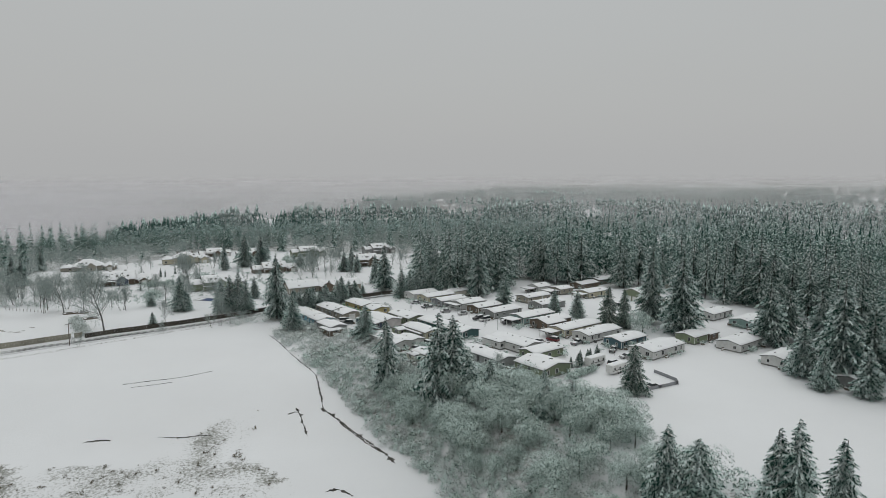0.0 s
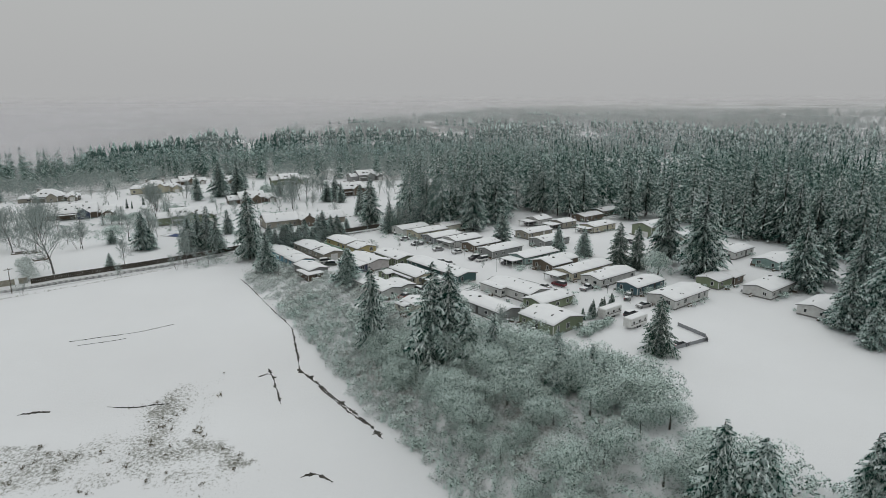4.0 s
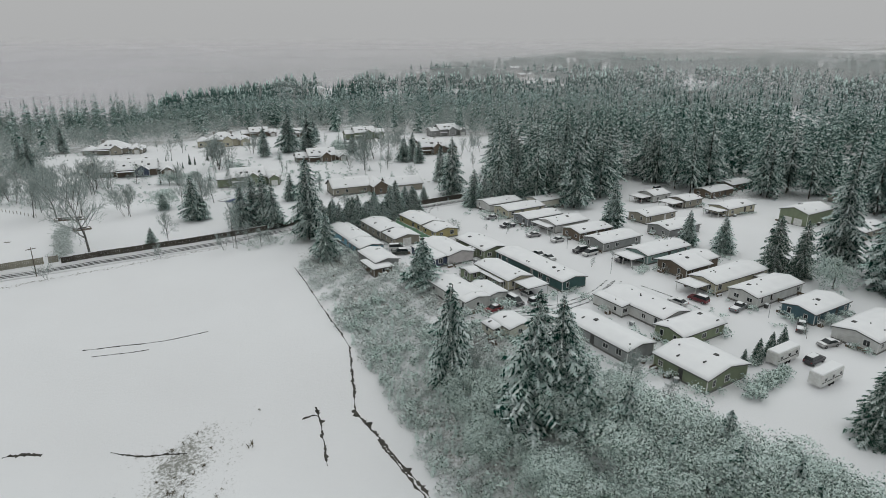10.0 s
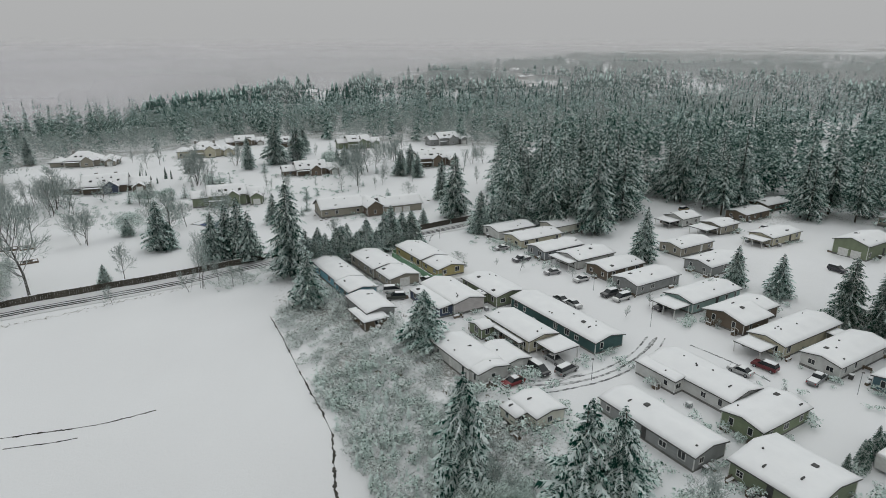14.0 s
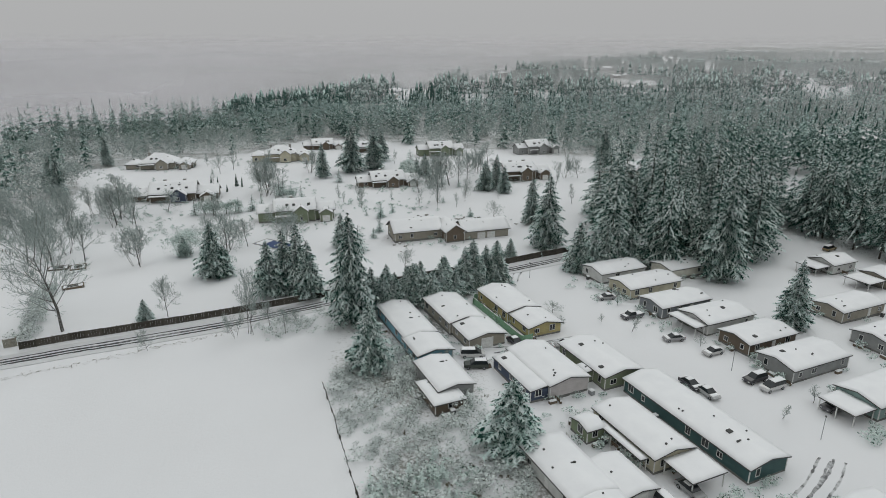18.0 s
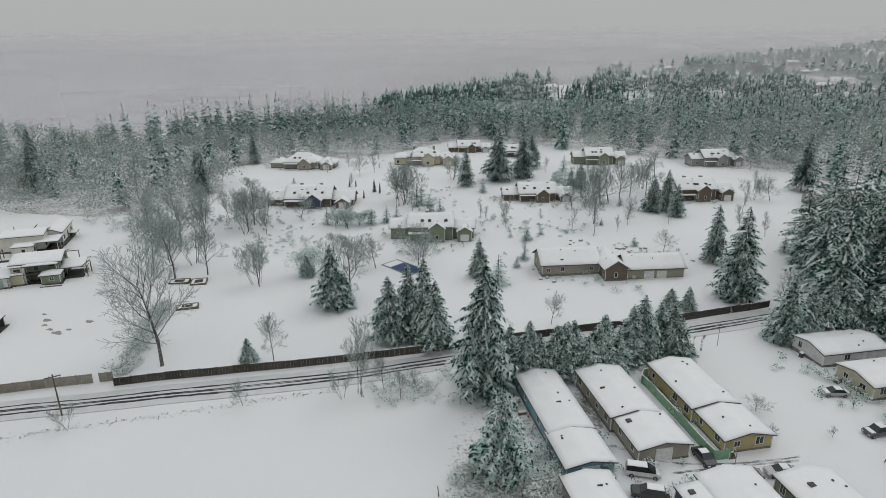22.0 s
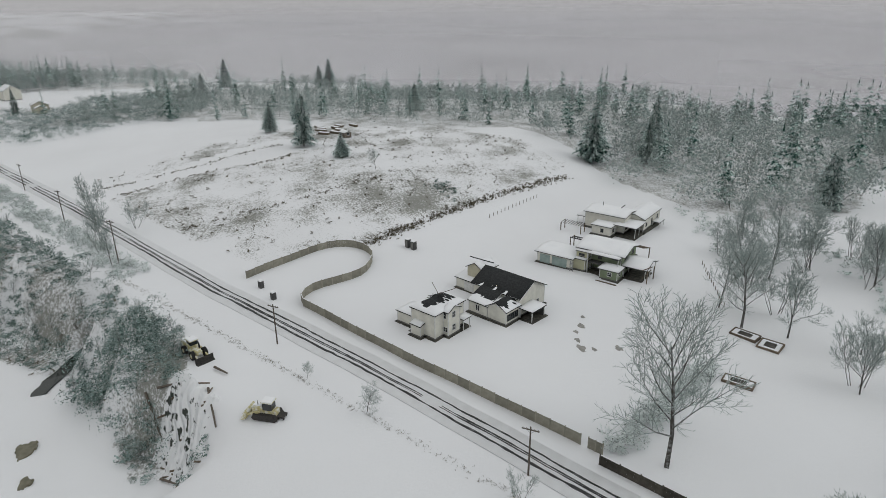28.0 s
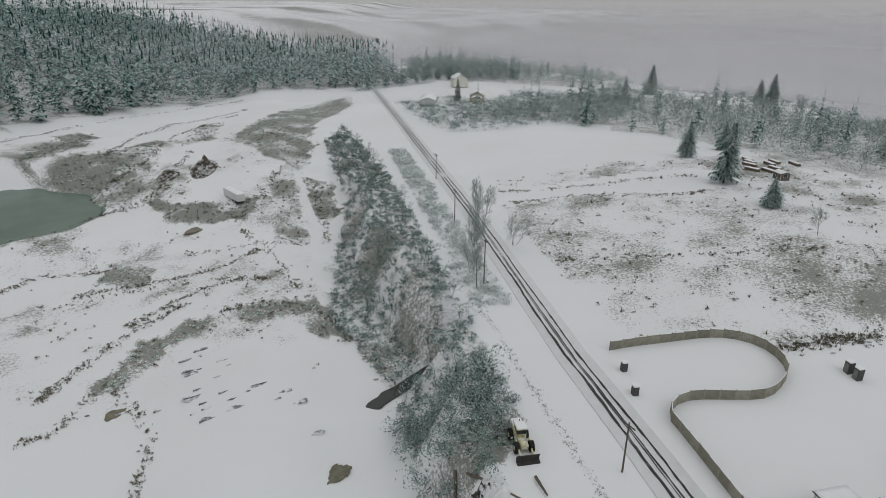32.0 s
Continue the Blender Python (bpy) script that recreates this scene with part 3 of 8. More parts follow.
def roof_sheet(b, lift, thick, inset, cell, bumps=0.0, seed=0):
    """A closed sheet that follows a roof, its rim rounded down when it is snow."""
    o = b["over"] - inset
    x0, x1, y0, y1 = b["x0"] - o, b["x1"] + o, b["y0"] - o, b["y1"] + o
    nxx, nyy = max(2, 2 * int(round((x1 - x0) / cell / 2))), max(2, 2 * int(round((y1 - y0) / cell / 2)))
    xs, ys = np.linspace(x0, x1, nxx + 1), np.linspace(y0, y1, nyy + 1)
    X, Y = np.meshgrid(xs, ys)
    Z = b["z"] + b["h"] + roof_rise(X, Y, b) + lift
    T = thick + 0 * X
    if bumps:
        T = T + bumps * waves(X, Y, 1.3, seed) * 0.6 + bumps * 0.5 * waves(X, Y, 3.7, seed + 1)
        e = np.minimum(np.minimum(X - x0, x1 - X), np.minimum(Y - y0, y1 - Y))
        T = T * (0.45 + 0.55 * smooth(e / (1.1 * cell)))
        if b["band"]:
            d = roof_rise(X, Y, b) / b["pitch"] + 0.9 * waves(X, Y, 0.9, seed) + 0.5 * waves(X, Y, 0.35, seed + 3)
            T = np.where(d > b["band"], 0.02, T)
            Z = np.where(d > b["band"], Z - 0.5, Z)
    n = X.size
    v = np.r_[np.c_[X.ravel(), Y.ravel(), (Z + T).ravel()], np.c_[X.ravel(), Y.ravel(), Z.ravel()]]
    w = nxx + 1
    i = (np.arange(nyy)[:, None] * w + np.arange(nxx)).ravel()
    f = [np.c_[i, i + 1, i + w + 1, i + w], np.c_[i, i + w, i + w + 1, i + 1] + n]
    rim = np.r_[np.arange(nxx), np.arange(nyy) * w + nxx, nyy * w + np.arange(nxx, 0, -1), np.arange(nyy, 0, -1) * w]
    nxt = np.roll(rim, -1)
    f.append(np.c_[rim, rim + n, nxt + n, nxt])
    return v, np.concatenate(f)


WINDOW_CACHE = {}


def window(parent, m, w, h, style="white"):
    """A framed window with its pane, set 3 cm proud of the wall; local x across, z up, y outwards."""
    key = (round(w, 1), round(h, 1), style)
    if key not in WINDOW_CACHE:
        s = Shape()
        t = 0.09
        s.box(-w / 2 - t, -0.02, -t, -w / 2, 0.06, h + t).box(w / 2, -0.02, -t, w / 2 + t, 0.06, h + t)
        s.box(-w / 2, -0.02, h, w / 2, 0.06, h + t).box(-w / 2, -0.02, -t, w / 2, 0.085, 0)
        if w > 0.8:
            s.box(-0.03, -0.01, 0, 0.03, 0.045, h)
        if style == "grid":
            s.box(-w / 2, -0.01, h / 2 - 0.025, w / 2, 0.044, h / 2 + 0.025)
        p = Shape().box(-w / 2, -0.02, 0, w / 2, 0.02, h)
        WINDOW_CACHE[key] = (s.mesh("window_frame", TRIM if style != "dark" else DARK_TRIM), p.mesh("pane", GLASS))
    fr, pn = WINDOW_CACHE[key]
    ob = part("window", fr, None, parent, at=m)
    part("pane", pn, None, ob)
    return ob


def block(x0, y0, x1, y1, h, roof="gable_y", pitch=0.22, z=0.0, over=0.4, open_sides=False, wall=None, snow=True, doors="", win=True, win_style="white", roof_mat=None, storeys=1, band=0.0):
    return dict(x0=x0, y0=y0, x1=x1, y1=y1, h=h, roof=roof, pitch=pitch, z=z, over=over, posts=open_sides, wall=wall, snow=snow, doors=doors, win=win, style=win_style, roof_mat=roof_mat, storeys=storeys, band=band)


SIDES = {"e": (1, 0, -90), "w": (-1, 0, 90), "n": (0, 1, 0), "s": (0, -1, 180)}


def house(name, x, y, angle, blocks, wall, label, category="house", group="", seed=0, vents=3, snow_lift=0.2, z=None, detail=True, cell=0.9):
    """A house of several wings: each wing has walls, roof, snow and openings of its own."""
    r = random.Random(seed)
    e = thing(name, x, y, angle, z, label, category, group)
    for k, b in enumerate(blocks):
        x0, y0, x1, y1, h, zz = b["x0"], b["y0"], b["x1"], b["y1"], b["h"], b["z"]
        mat = b["wall"] or wall
        mx, my = (x0 + x1) / 2, (y0 + y1) / 2
        if b["posts"]:
            for px in (x0 + 0.1, x1 - 0.1):
                n = max(2, int((y1 - y0) / 3) + 1)
                for py in np.linspace(y0 + 0.1, y1 - 0.1, n):
                    up = float(roof_rise(np.float64(px), np.float64(py), b))
                    part("post", Shape().box(px - 0.07, py - 0.07, zz - 0.6, px + 0.07, py + 0.07, zz + h + up), TRIM, e)
        else:
            s = Shape()
            o, low = b["over"], zz - (1.0 if zz <= 0 else 0.05)
            s.box(x0, y0, low, x1, y1, zz + h)
            rx = float(roof_rise(np.float64(mx), np.float64(my), b))
            base = float(b["pitch"] * o)
            if b["roof"] == "gable_x":
                for gx0, sh in ((x0, 0.12), (x1, -0.12)):
                    s.prism([(gx0, y0, zz + h), (gx0, y1, zz + h), (gx0, y1, zz + h + base), (gx0, my, zz + h + rx - 0.01), (gx0, y0, zz + h + base)], (sh, 0, 0))
            elif b["roof"] == "gable_y":
                for gy0, sh in ((y0, 0.12), (y1, -0.12)):
                    s.prism([(x0, gy0, zz + h), (x0, gy0, zz + h + base), (mx, gy0, zz + h + rx - 0.01), (x1, gy0, zz + h + base), (x1, gy0, zz + h)], (0, sh, 0))
            elif b["roof"].startswith("shed"):
                pass
            part("wall", s, mat, e)
            if zz <= 0 and detail:
                part("skirting", Shape().box(x0 - 0.03, y0 - 0.03, low, x1 + 0.03, y1 + 0.03, zz + 0.38), SKIRT, e)
                for cx, cy in ((x0, y0), (x1, y0), (x1, y1), (x0, y1)):
                    part("corner_trim", Shape().box(cx - 0.07, cy - 0.07, zz + 0.38, cx + 0.07, cy + 0.07, zz + h), TRIM, e)
        v, f = roof_sheet(b, -0.02, 0.14, 0.0, 3.0 if b["roof"] != "hip" else 0.9)
        part("roof", raw_mesh("roof", v, f, b["roof_mat"] or SHINGLE_GREY), None, e)
        if b["snow"]:
            v, f = roof_sheet(b, 0.124, snow_lift, 0.05, 0.4 if b["band"] else cell, 0.05, seed + k)
            part("roof_snow", raw_mesh("roof_snow", v, f, ROOF_SNOW, smooth_faces=True), None, e)
        if detail and vents and b["snow"] and not b["posts"]:
            for _ in range(max(1, int((x1 - x0) * (y1 - y0) / 26))):
                vx, vy = r.uniform(x0 + 0.8, x1 - 0.8), r.uniform(y0 + 0.8, y1 - 0.8)
                vz = zz + h + float(roof_rise(np.float64(vx), np.float64(vy), b))
                w = r.choice((0.12, 0.15, 0.4))
                q = r.choice((0.12, w))
                part("roof_vent", Shape().box(vx - w, vy - q, vz, vx + w, vy + q, vz + snow_lift + 0.30, 0, 0.03), DARK_TRIM, e)
        if b["posts"]:
            continue
        for sd, (sx, sy, turn) in SIDES.items():
            span = (x1 - x0) if sy else (y1 - y0)
            wx, wy = mx + sx * (x1 - x0) / 2, my + sy * (y1 - y0) / 2
            hidden = False
            for q in blocks:
                if q is not b and not q["posts"] and q["x0"] - 0.2 < wx + sx * 0.3 < q["x1"] + 0.2 and q["y0"] - 0.2 < wy + sy * 0.3 < q["y1"] + 0.2 and q["z"] < zz + 1:
                    hidden = True
            if hidden:
                continue

            def at(offset, up):
                return pose(wx + (offset if sy else 0) + sx * 0.005, wy + (offset if sx else 0) + sy * 0.005, zz + up, 0, 0, turn)

            if sd in b["doors"]:
                n = 2 if span > 9 else 1
                for i in range(n):
                    off = (i - (n - 1) / 2) * 3.4
                    g = Shape().box(-1.35, -0.02, 0.0, 1.35, 0.05, 2.2)
                    for row in range(4):
                        g.box(-1.3, 0.05, 0.06 + row * 0.54, 1.3, 0.075, 0.55 + row * 0.54)
                    part("garage_door", g, TRIM, e, at=at(off, 0.05))
                continue
            if not b["win"]:
                continue
            if not detail and sd in "ew":
                continue
            for st in range(b["storeys"]):
                z_up = 1.05 + st * 2.75
                n = max(1, int(span / (3.3 if detail else 6.0)))
                for i in range(n):
                    if r.random() < 0.22:
                        continue
                    off = (i - (n - 1) / 2) * span / n + r.uniform(-0.3, 0.3)
                    if st == 0 and i == n // 2 and span > 9 and r.random() < 0.7:
                        d = Shape().box(-0.46, -0.02, 0, 0.46, 0.05, 2.0).box(-0.36, 0.05, 1.1, 0.36, 0.07, 1.85)
                        dr = part("door", d, TRIM if r.random() < 0.5 else DARK_TRIM, e, at=at(off, 0.35))
                        part("door_handle", Shape().box(0.34, 0.05, 0.95, 0.42, 0.11, 1.0), STEEL, dr)
                    else:
                        window(e, at(off, z_up), r.choice((0.7, 0.9, 1.2)), r.choice((0.9, 1.2)), b["style"])
    return e


E33, E123 = (math.cos(radians(33)), math.sin(radians(33))), (math.cos(radians(123)), math.sin(radians(123)))


def home(ax, ay, w, l, wall, label, blocks=None, h=2.55, seed=0, **more):
    """A manufactured home by its near corner: w along the cross street, l along the rows. Wings are given in that corner's own metres."""
    if blocks is None:
        blocks = [block(0, 0, w, l, h, "gable_y" if l >= w else "gable_x", 0.2)]
    return house("mobile_home", ax, ay, 33, blocks, WALLS[wall], label, "house", "homes of the park", seed=seed, **more)


home(-28.5, 189, 7.2, 25, "blue", "long pale-blue manufactured home with a snow-covered roof", [block(0, 0, 7.2, 8, 2.4, "gable_y", 0.2, doors="s"), block(0.3, 8, 7.2, 25, 2.6, "gable_y", 0.2)], seed=1)
home(-19.5, 196, 8, 22, "beige", "beige manufactured home with an attached garage beside the lane", [block(0, 0, 8, 8, 2.4, "gable_y", 0.2, doors="s"), block(-0.6, 8, 7.2, 22, 2.7, "gable_y", 0.2)], seed=2)
home(-8, 203, 7.8, 22, "yellow", "yellow manufactured home behind a green fence", [block(0, 0, 7.8, 8, 2.3, "gable_y", 0.22), block(-0.5, 8, 7.4, 22, 2.7, "gable_y", 0.2)], seed=3)
home(-6.8, 178.5, 11.5, 14, "pink", "pale manufactured home with a low navy lean-to along its side", [block(3.6, 0, 11.5, 14.5, 2.7, "gable_y", 0.22, win=False), block(0, 0.5, 3.6, 13.5, 2.2, "shed_x", 0.12, wall=WALLS["navy"], over=0.25)], seed=4)
home(-22.6, 173.8, 8, 14, "grey", "grey manufactured home with a screened porch roof", [block(2.0, 3, 8.6, 14, 2.6, "gable_y", 0.2), block(0, 0, 5.2, 7.6, 2.2, "flat", 0.0, wall=WALLS["brown"], over=0.5, snow=True)], seed=5)
home(5.8, 185, 8, 14, "olive", "olive-brown manufactured home at the street", [block(0, 0, 8, 14, 2.6, "gable_y", 0.2), block(-1.8, 3.4, 0, 6.2, 2.2, "shed_x", 0.1, over=0.2)], seed=6)
home(23.6, 163.2, 7.4, 26.5, "teal", "long dark-teal manufactured home with white-trimmed windows", seed=7)
home(10.8, 163.2, 7.2, 14, "cream", "cream manufactured home with a carport at its end", [block(0, 0, 7.0, 14, 2.6, "gable_y", 0.2), block(1.4, -5.8, 7.4, -0.4, 2.3, "flat", 0.0, open_sides=True, over=0.2), block(-1.7, 1, -0.45, 11, 2.2, "flat", 0.0, open_sides=True, over=0.1)], seed=8)
home(1.8, 168.8, 3.4, 4.4, "green", "small green garden shed with a snowy roof", [block(0, 0, 3.2, 4.2, 2.2, "gable_x", 0.25, over=0.25)], seed=9, vents=0)
home(0.4, 150.6, 11.6, 15, "white", "white manufactured home with a wide garage wing", [block(0, 2.5, 7.0, 15.5, 2.6, "gable_y", 0.2), block(0.3, 0, 6.6, 2.5, 2.6, "gable_y", 0.2), block(6.6, 0.6, 12.0, 8.6, 2.4, "gable_y", 0.18, doors="s")], seed=10)
home(39.1, 141.5, 10.5, 17, "white", "white manufactured home with a railed side deck", [block(2.2, 0, 10.4, 17.0, 2.6, "gable_y", 0.2), block(0, 9, 2.2, 17.5, 2.5, "shed_x", 0.12, over=0.3)], seed=11)
home(30.2, 128.5, 7, 18, "grey", "low grey manufactured home at the edge of the thicket", seed=12)
home(7.3, 136.5, 8.0, 6.5, "pale", "small pale outbuilding pair under snow", [block(2.4, 0, 8.0, 6.5, 2.4, "gable_y", 0.2), block(0, 2.2, 2.4, 6.2, 2.0, "shed_x", 0.15, over=0.2)], seed=13)
home(41, 118.3, 11.2, 11.5, "olive", "olive-green manufactured home with white-framed windows", [block(0, 0, 11.0, 11.3, 2.7, "gable_y", 0.2, win_style="grid")], seed=14)
home(42.4, 134.6, 12.5, 6.8, "green", "green manufactured home under thick roof snow", [block(0, 0, 12.5, 6.8, 2.6, "gable_x", 0.2)], seed=15)
home(73.4, 146.0, 13.5, 7.2, "slate", "deep-blue manufactured home with a white-trimmed window", seed=16)
home(65.3, 154.5, 17.5, 7.1, "white", "white manufactured home with roof vents through the snow", seed=17)
home(59.2, 162.4, 20, 7.4, "cream", "cream manufactured home with a carport at its front", [block(0, 0, 20, 7.4, 2.6, "gable_x", 0.2), block(-5.2, 1.5, -0.4, 7.0, 2.2, "flat", 0.0, open_sides=True, over=0.2), block(14, -2.6, 18, -0.4, 2.1, "flat", 0, open_sides=True, over=0.1)], seed=18)
home(55.7, 172, 14, 9, "brown", "dark-brown manufactured home with deep open eaves", [block(0, 0, 8.6, 9, 2.6, "gable_x", 0.24, over=0.8), block(8.6, 2.0, 15, 9.5, 2.6, "gable_x", 0.22)], seed=19)
home(49.0, 182.5, 17, 8, "aqua", "pale-aqua manufactured home with a carport", [block(0, 0, 17, 7.6, 2.6, "gable_x", 0.2), block(-5.4, 0.5, -0.4, 6.6, 2.2, "flat", 0.0, open_sides=True, over=0.2)], seed=20)
home(39.6, 193, 15, 7.8, "grey", "grey-green manufactured home with a shed behind", seed=21)
home(34.7, 202.3, 13, 7.4, "brown", "brown manufactured home beside parked cars", seed=22)
home(26.8, 209, 15, 8.4, "white", "white manufactured home with a columned porch", [block(2.4, 0, 15.5, 8.2, 2.6, "gable_x", 0.2), block(-0.6, 0.4, 2.0, 8.0, 2.3, "flat", 0, open_sides=True, over=0.3)], seed=23)
home(20.9, 217.5, 14, 7.4, "dusk", "grey manufactured home half hidden by bare shrubs", seed=24)
home(15.4, 228, 15.5, 8, "cream", "cream manufactured home at the bend of the lane", seed=25)
home(9.6, 239, 14, 8, "white", "white manufactured home near the lane", seed=26)
home(62, 206, 14, 8.2, "grey", "low grey home among small firs", seed=27)
home(59.5, 221.5, 14, 7.4, "beige", "beige home behind the park's second row", seed=28)
home(73.3, 260, 13, 9, "white", "white cottage with a dark carport under the firs", [block(0, 0, 9, 7.6, 2.7, "gable_x", 0.3), block(-5.6, 1, -0.3, 7, 2.3, "flat", 0, open_sides=True, over=0.3)], seed=29)
home(79.5, 247.5, 13, 8.4, "beige", "low home with a flat snowy carport", [block(2.5, 0, 11.5, 7.6, 2.6, "gable_x", 0.2), block(-4, 0.6, 2.0, 7, 2.2, "flat", 0, open_sides=True, over=0.3)], seed=30)
home(91, 234, 16, 8.6, "cream", "wide cream home with a snowy carport roof", [block(0, 0, 14.5, 7.8, 2.6, "gable_x", 0.18), block(-4.8, 0.4, -0.4, 6.5, 2.2, "flat", 0, open_sides=True, over=0.2)], seed=31)
home(109.7, 219.5, 15, 12, "olive", "tall olive two-car garage with a broad snowy roof", [block(0, 0, 14.5, 9.2, 4.2, "gable_x", 0.28, doors="w")], seed=32)
home(109.3, 138.5, 14.5, 8, "white", "white home at the far side of the snowy yard", seed=33)
home(130.5, 167, 15, 9, "aqua", "grey-green home under tall firs", seed=34)
home(123.5, 182, 14, 7.6, "white", "small home among the firs with snow on its roof", seed=35)
home(99.5, 149, 13, 7.4, "green", "olive home with a dark shed beside it", [block(0, 0, 8, 7.2, 2.5, "gable_x", 0.2), block(8.6, -0.5, 14, 5.5, 2.3, "gable_x", 0.2, wall=WALLS["brown"])], seed=36)
home(14, 262, 13, 8, "dusk", "home half hidden behind the first firs", seed=37)
home(28, 246, 12, 7.4, "pale", "home half hidden behind snowy shrubs", seed=38)
home(98, 268, 14, 8, "brown", "dark low home with snow between tall firs", seed=39)
home(112, 282, 14, 8, "brown", "dark home deep under tall firs", seed=40)
home(113.5, 121, 13, 7.6, "white", "white home beyond the snowy yard under firs", seed=42)
home(121, 101, 12, 7.6, "grey", "grey home half hidden by trees", seed=43)
home(119, 205, 14, 8, "beige", "beige home at the end of the park street", seed=44)
home(146, 258, 12, 8, "beige", "small home at the forest edge", seed=41)
home(78.5, 133.2, 17, 8.5, "white", "white manufactured home beside the snowy yard", seed=45)



def clutter(x, y, seed):
    """Small things that stand along a home's wall: bin, planter, steps or cooler."""
    r = random.Random(seed)
    a, kind = 33 + r.choice((0, 90)), r.choice(("bin", "planter", "steps", "cooler", "bench"))
    if kind == "bin":
        e = thing("wheeled_bin", x, y, a, None, "dark wheeled bin with a snowy lid", "bin", "bins by the homes")
        part("body", Shape().prism([(-0.26, -0.3, 0.05), (0.26, -0.3, 0.05), (0.32, -0.36, 1.0), (-0.32, -0.36, 1.0)], (0, 0.66, 0)), DARK_TRIM, e)
        part("snowy_lid", Shape().box(-0.36, -0.4, 1.0, 0.36, 0.36, 1.14, 0, 0.05), ROOF_SNOW, e)
        part("axle", Shape().tube((-0.3, 0.3, 0.08), (0.3, 0.3, 0.08), 0.09, 0.09, 8), RUBBER, e)
    elif kind == "planter":
        e = thing("planter", x, y, a, None, "timber planter heaped with snow", "planter", "planters by the homes")
        part("box", Shape().box(-0.7, -0.3, -0.1, 0.7, 0.3, 0.5, 0, 0.03), TIMBER, e)
        part("snow_cap", Shape().box(-0.68, -0.28, 0.5, 0.68, 0.28, 0.75, 0, 0.12), ROOF_SNOW, e)
    elif kind == "steps":
        e = thing("porch_steps", x, y, a, None, "small timber porch steps with handrail under snow", "steps", "porch steps")
        for q in range(3):
            part("tread", Shape().box(-0.6, q * 0.3 - 0.4, 0.0 if q else -0.2, 0.6, q * 0.3 - 0.1, 0.2 + q * 0.2), TIMBER, e)
        for sx in (-0.6, 0.6):
            part("handrail", Shape().box(sx - 0.04, -0.4, -0.1, sx + 0.04, -0.32, 1.1).box(sx - 0.04, 0.4, 0.0, sx + 0.04, 0.48, 1.4).prism([(sx - 0.04, -0.4, 1.05), (sx - 0.04, 0.48, 1.35), (sx - 0.04, 0.48, 1.43), (sx - 0.04, -0.4, 1.13)], (0.08, 0, 0)), TRIM, e)
        part("snow_cap", Shape().box(-0.55, 0.2, 0.6, 0.55, 0.5, 0.72, 0, 0.04), ROOF_SNOW, e)
    elif kind == "cooler":
        e = thing("air_conditioner", x, y, a, None, "grey outdoor cooler unit with a cap of snow", "air conditioner", "coolers by the homes")
        part("case", Shape().box(-0.45, -0.4, 0.0, 0.45, 0.4, 0.8, 0, 0.04), STEEL, e)
        part("grille", Shape().box(-0.38, -0.42, 0.1, 0.38, -0.4, 0.7), DARK_TRIM, e)
        part("snow_cap", Shape().box(-0.42, -0.37, 0.8, 0.42, 0.37, 0.98, 0, 0.08), ROOF_SNOW, e)
    else:
        e = thing("garden_bench", x, y, a, None, "garden bench buried in snow", "bench", "benches by the homes")
        part("seat", Shape().box(-0.8, -0.25, 0.38, 0.8, 0.25, 0.45), TIMBER, e)
        part("backrest", Shape().box(-0.8, 0.2, 0.45, 0.8, 0.26, 0.95), TIMBER, e)
        for sx in (-0.7, 0.65):
            part("leg", Shape().box(sx, -0.22, -0.15, sx + 0.07, 0.22, 0.38), TIMBER, e)
        part("snow_cap", Shape().box(-0.75, -0.22, 0.45, 0.75, 0.18, 0.62, 0, 0.06), ROOF_SNOW, e)


for k, o in enumerate([o for o in scene.objects if o.name.startswith("mobile_home")]):
    r = random.Random(700 + k)
    w = [c for c in o.children if c.name.startswith("wall")]
    if not w:
        continue
    xs = [p.co.x for c in w for p in c.data.vertices]
    ys = [p.co.y for c in w for p in c.data.vertices]
    for q in range(4):
        side = r.choice("swn")
        lx, ly = (r.uniform(min(xs), max(xs)), min(ys) - 0.9) if side == "s" else (min(xs) - 0.9, r.uniform(min(ys), max(ys))) if side == "w" else (r.uniform(min(xs), max(xs)), max(ys) + 0.9)
        ca, sa = math.cos(radians(33)), math.sin(radians(33))
        clutter(o.location.x + lx * ca - ly * sa, o.location.y + lx * sa + ly * ca, 800 + 10 * k + q)

# houses across the lane
LOT_WALL = siding("siding_offwhite", (0.74, 0.73, 0.66))
EARTH_RIM = material("bare_footing", (0.040, 0.042, 0.036), 0.95, alt=(0.10, 0.095, 0.08), scale=1.5, bump=0.5)


def footing(e, boxes, out=0.55):
    """Dark snow-free earth along the foot of the walls."""
    for x0, y0, x1, y1 in boxes:
        part("footing", Shape().box(x0 - out, y0 - out, -1.2, x1 + out, y1 + out, 0.10, 0, 0.06), EARTH_RIM, e)


def poking_rafters(e, x0, x1, y_low, y_high, z_low, z_high, n):
    """Bare rafters and batten ends that show through thin snow."""
    for k in range(n):
        x = x0 + (x1 - x0) * k / max(1, n - 1)
        part("rafter", Shape().tube((x, y_low, z_low), (x, y_high, z_high), 0.07, 0.07, 4), SHINGLE, e)


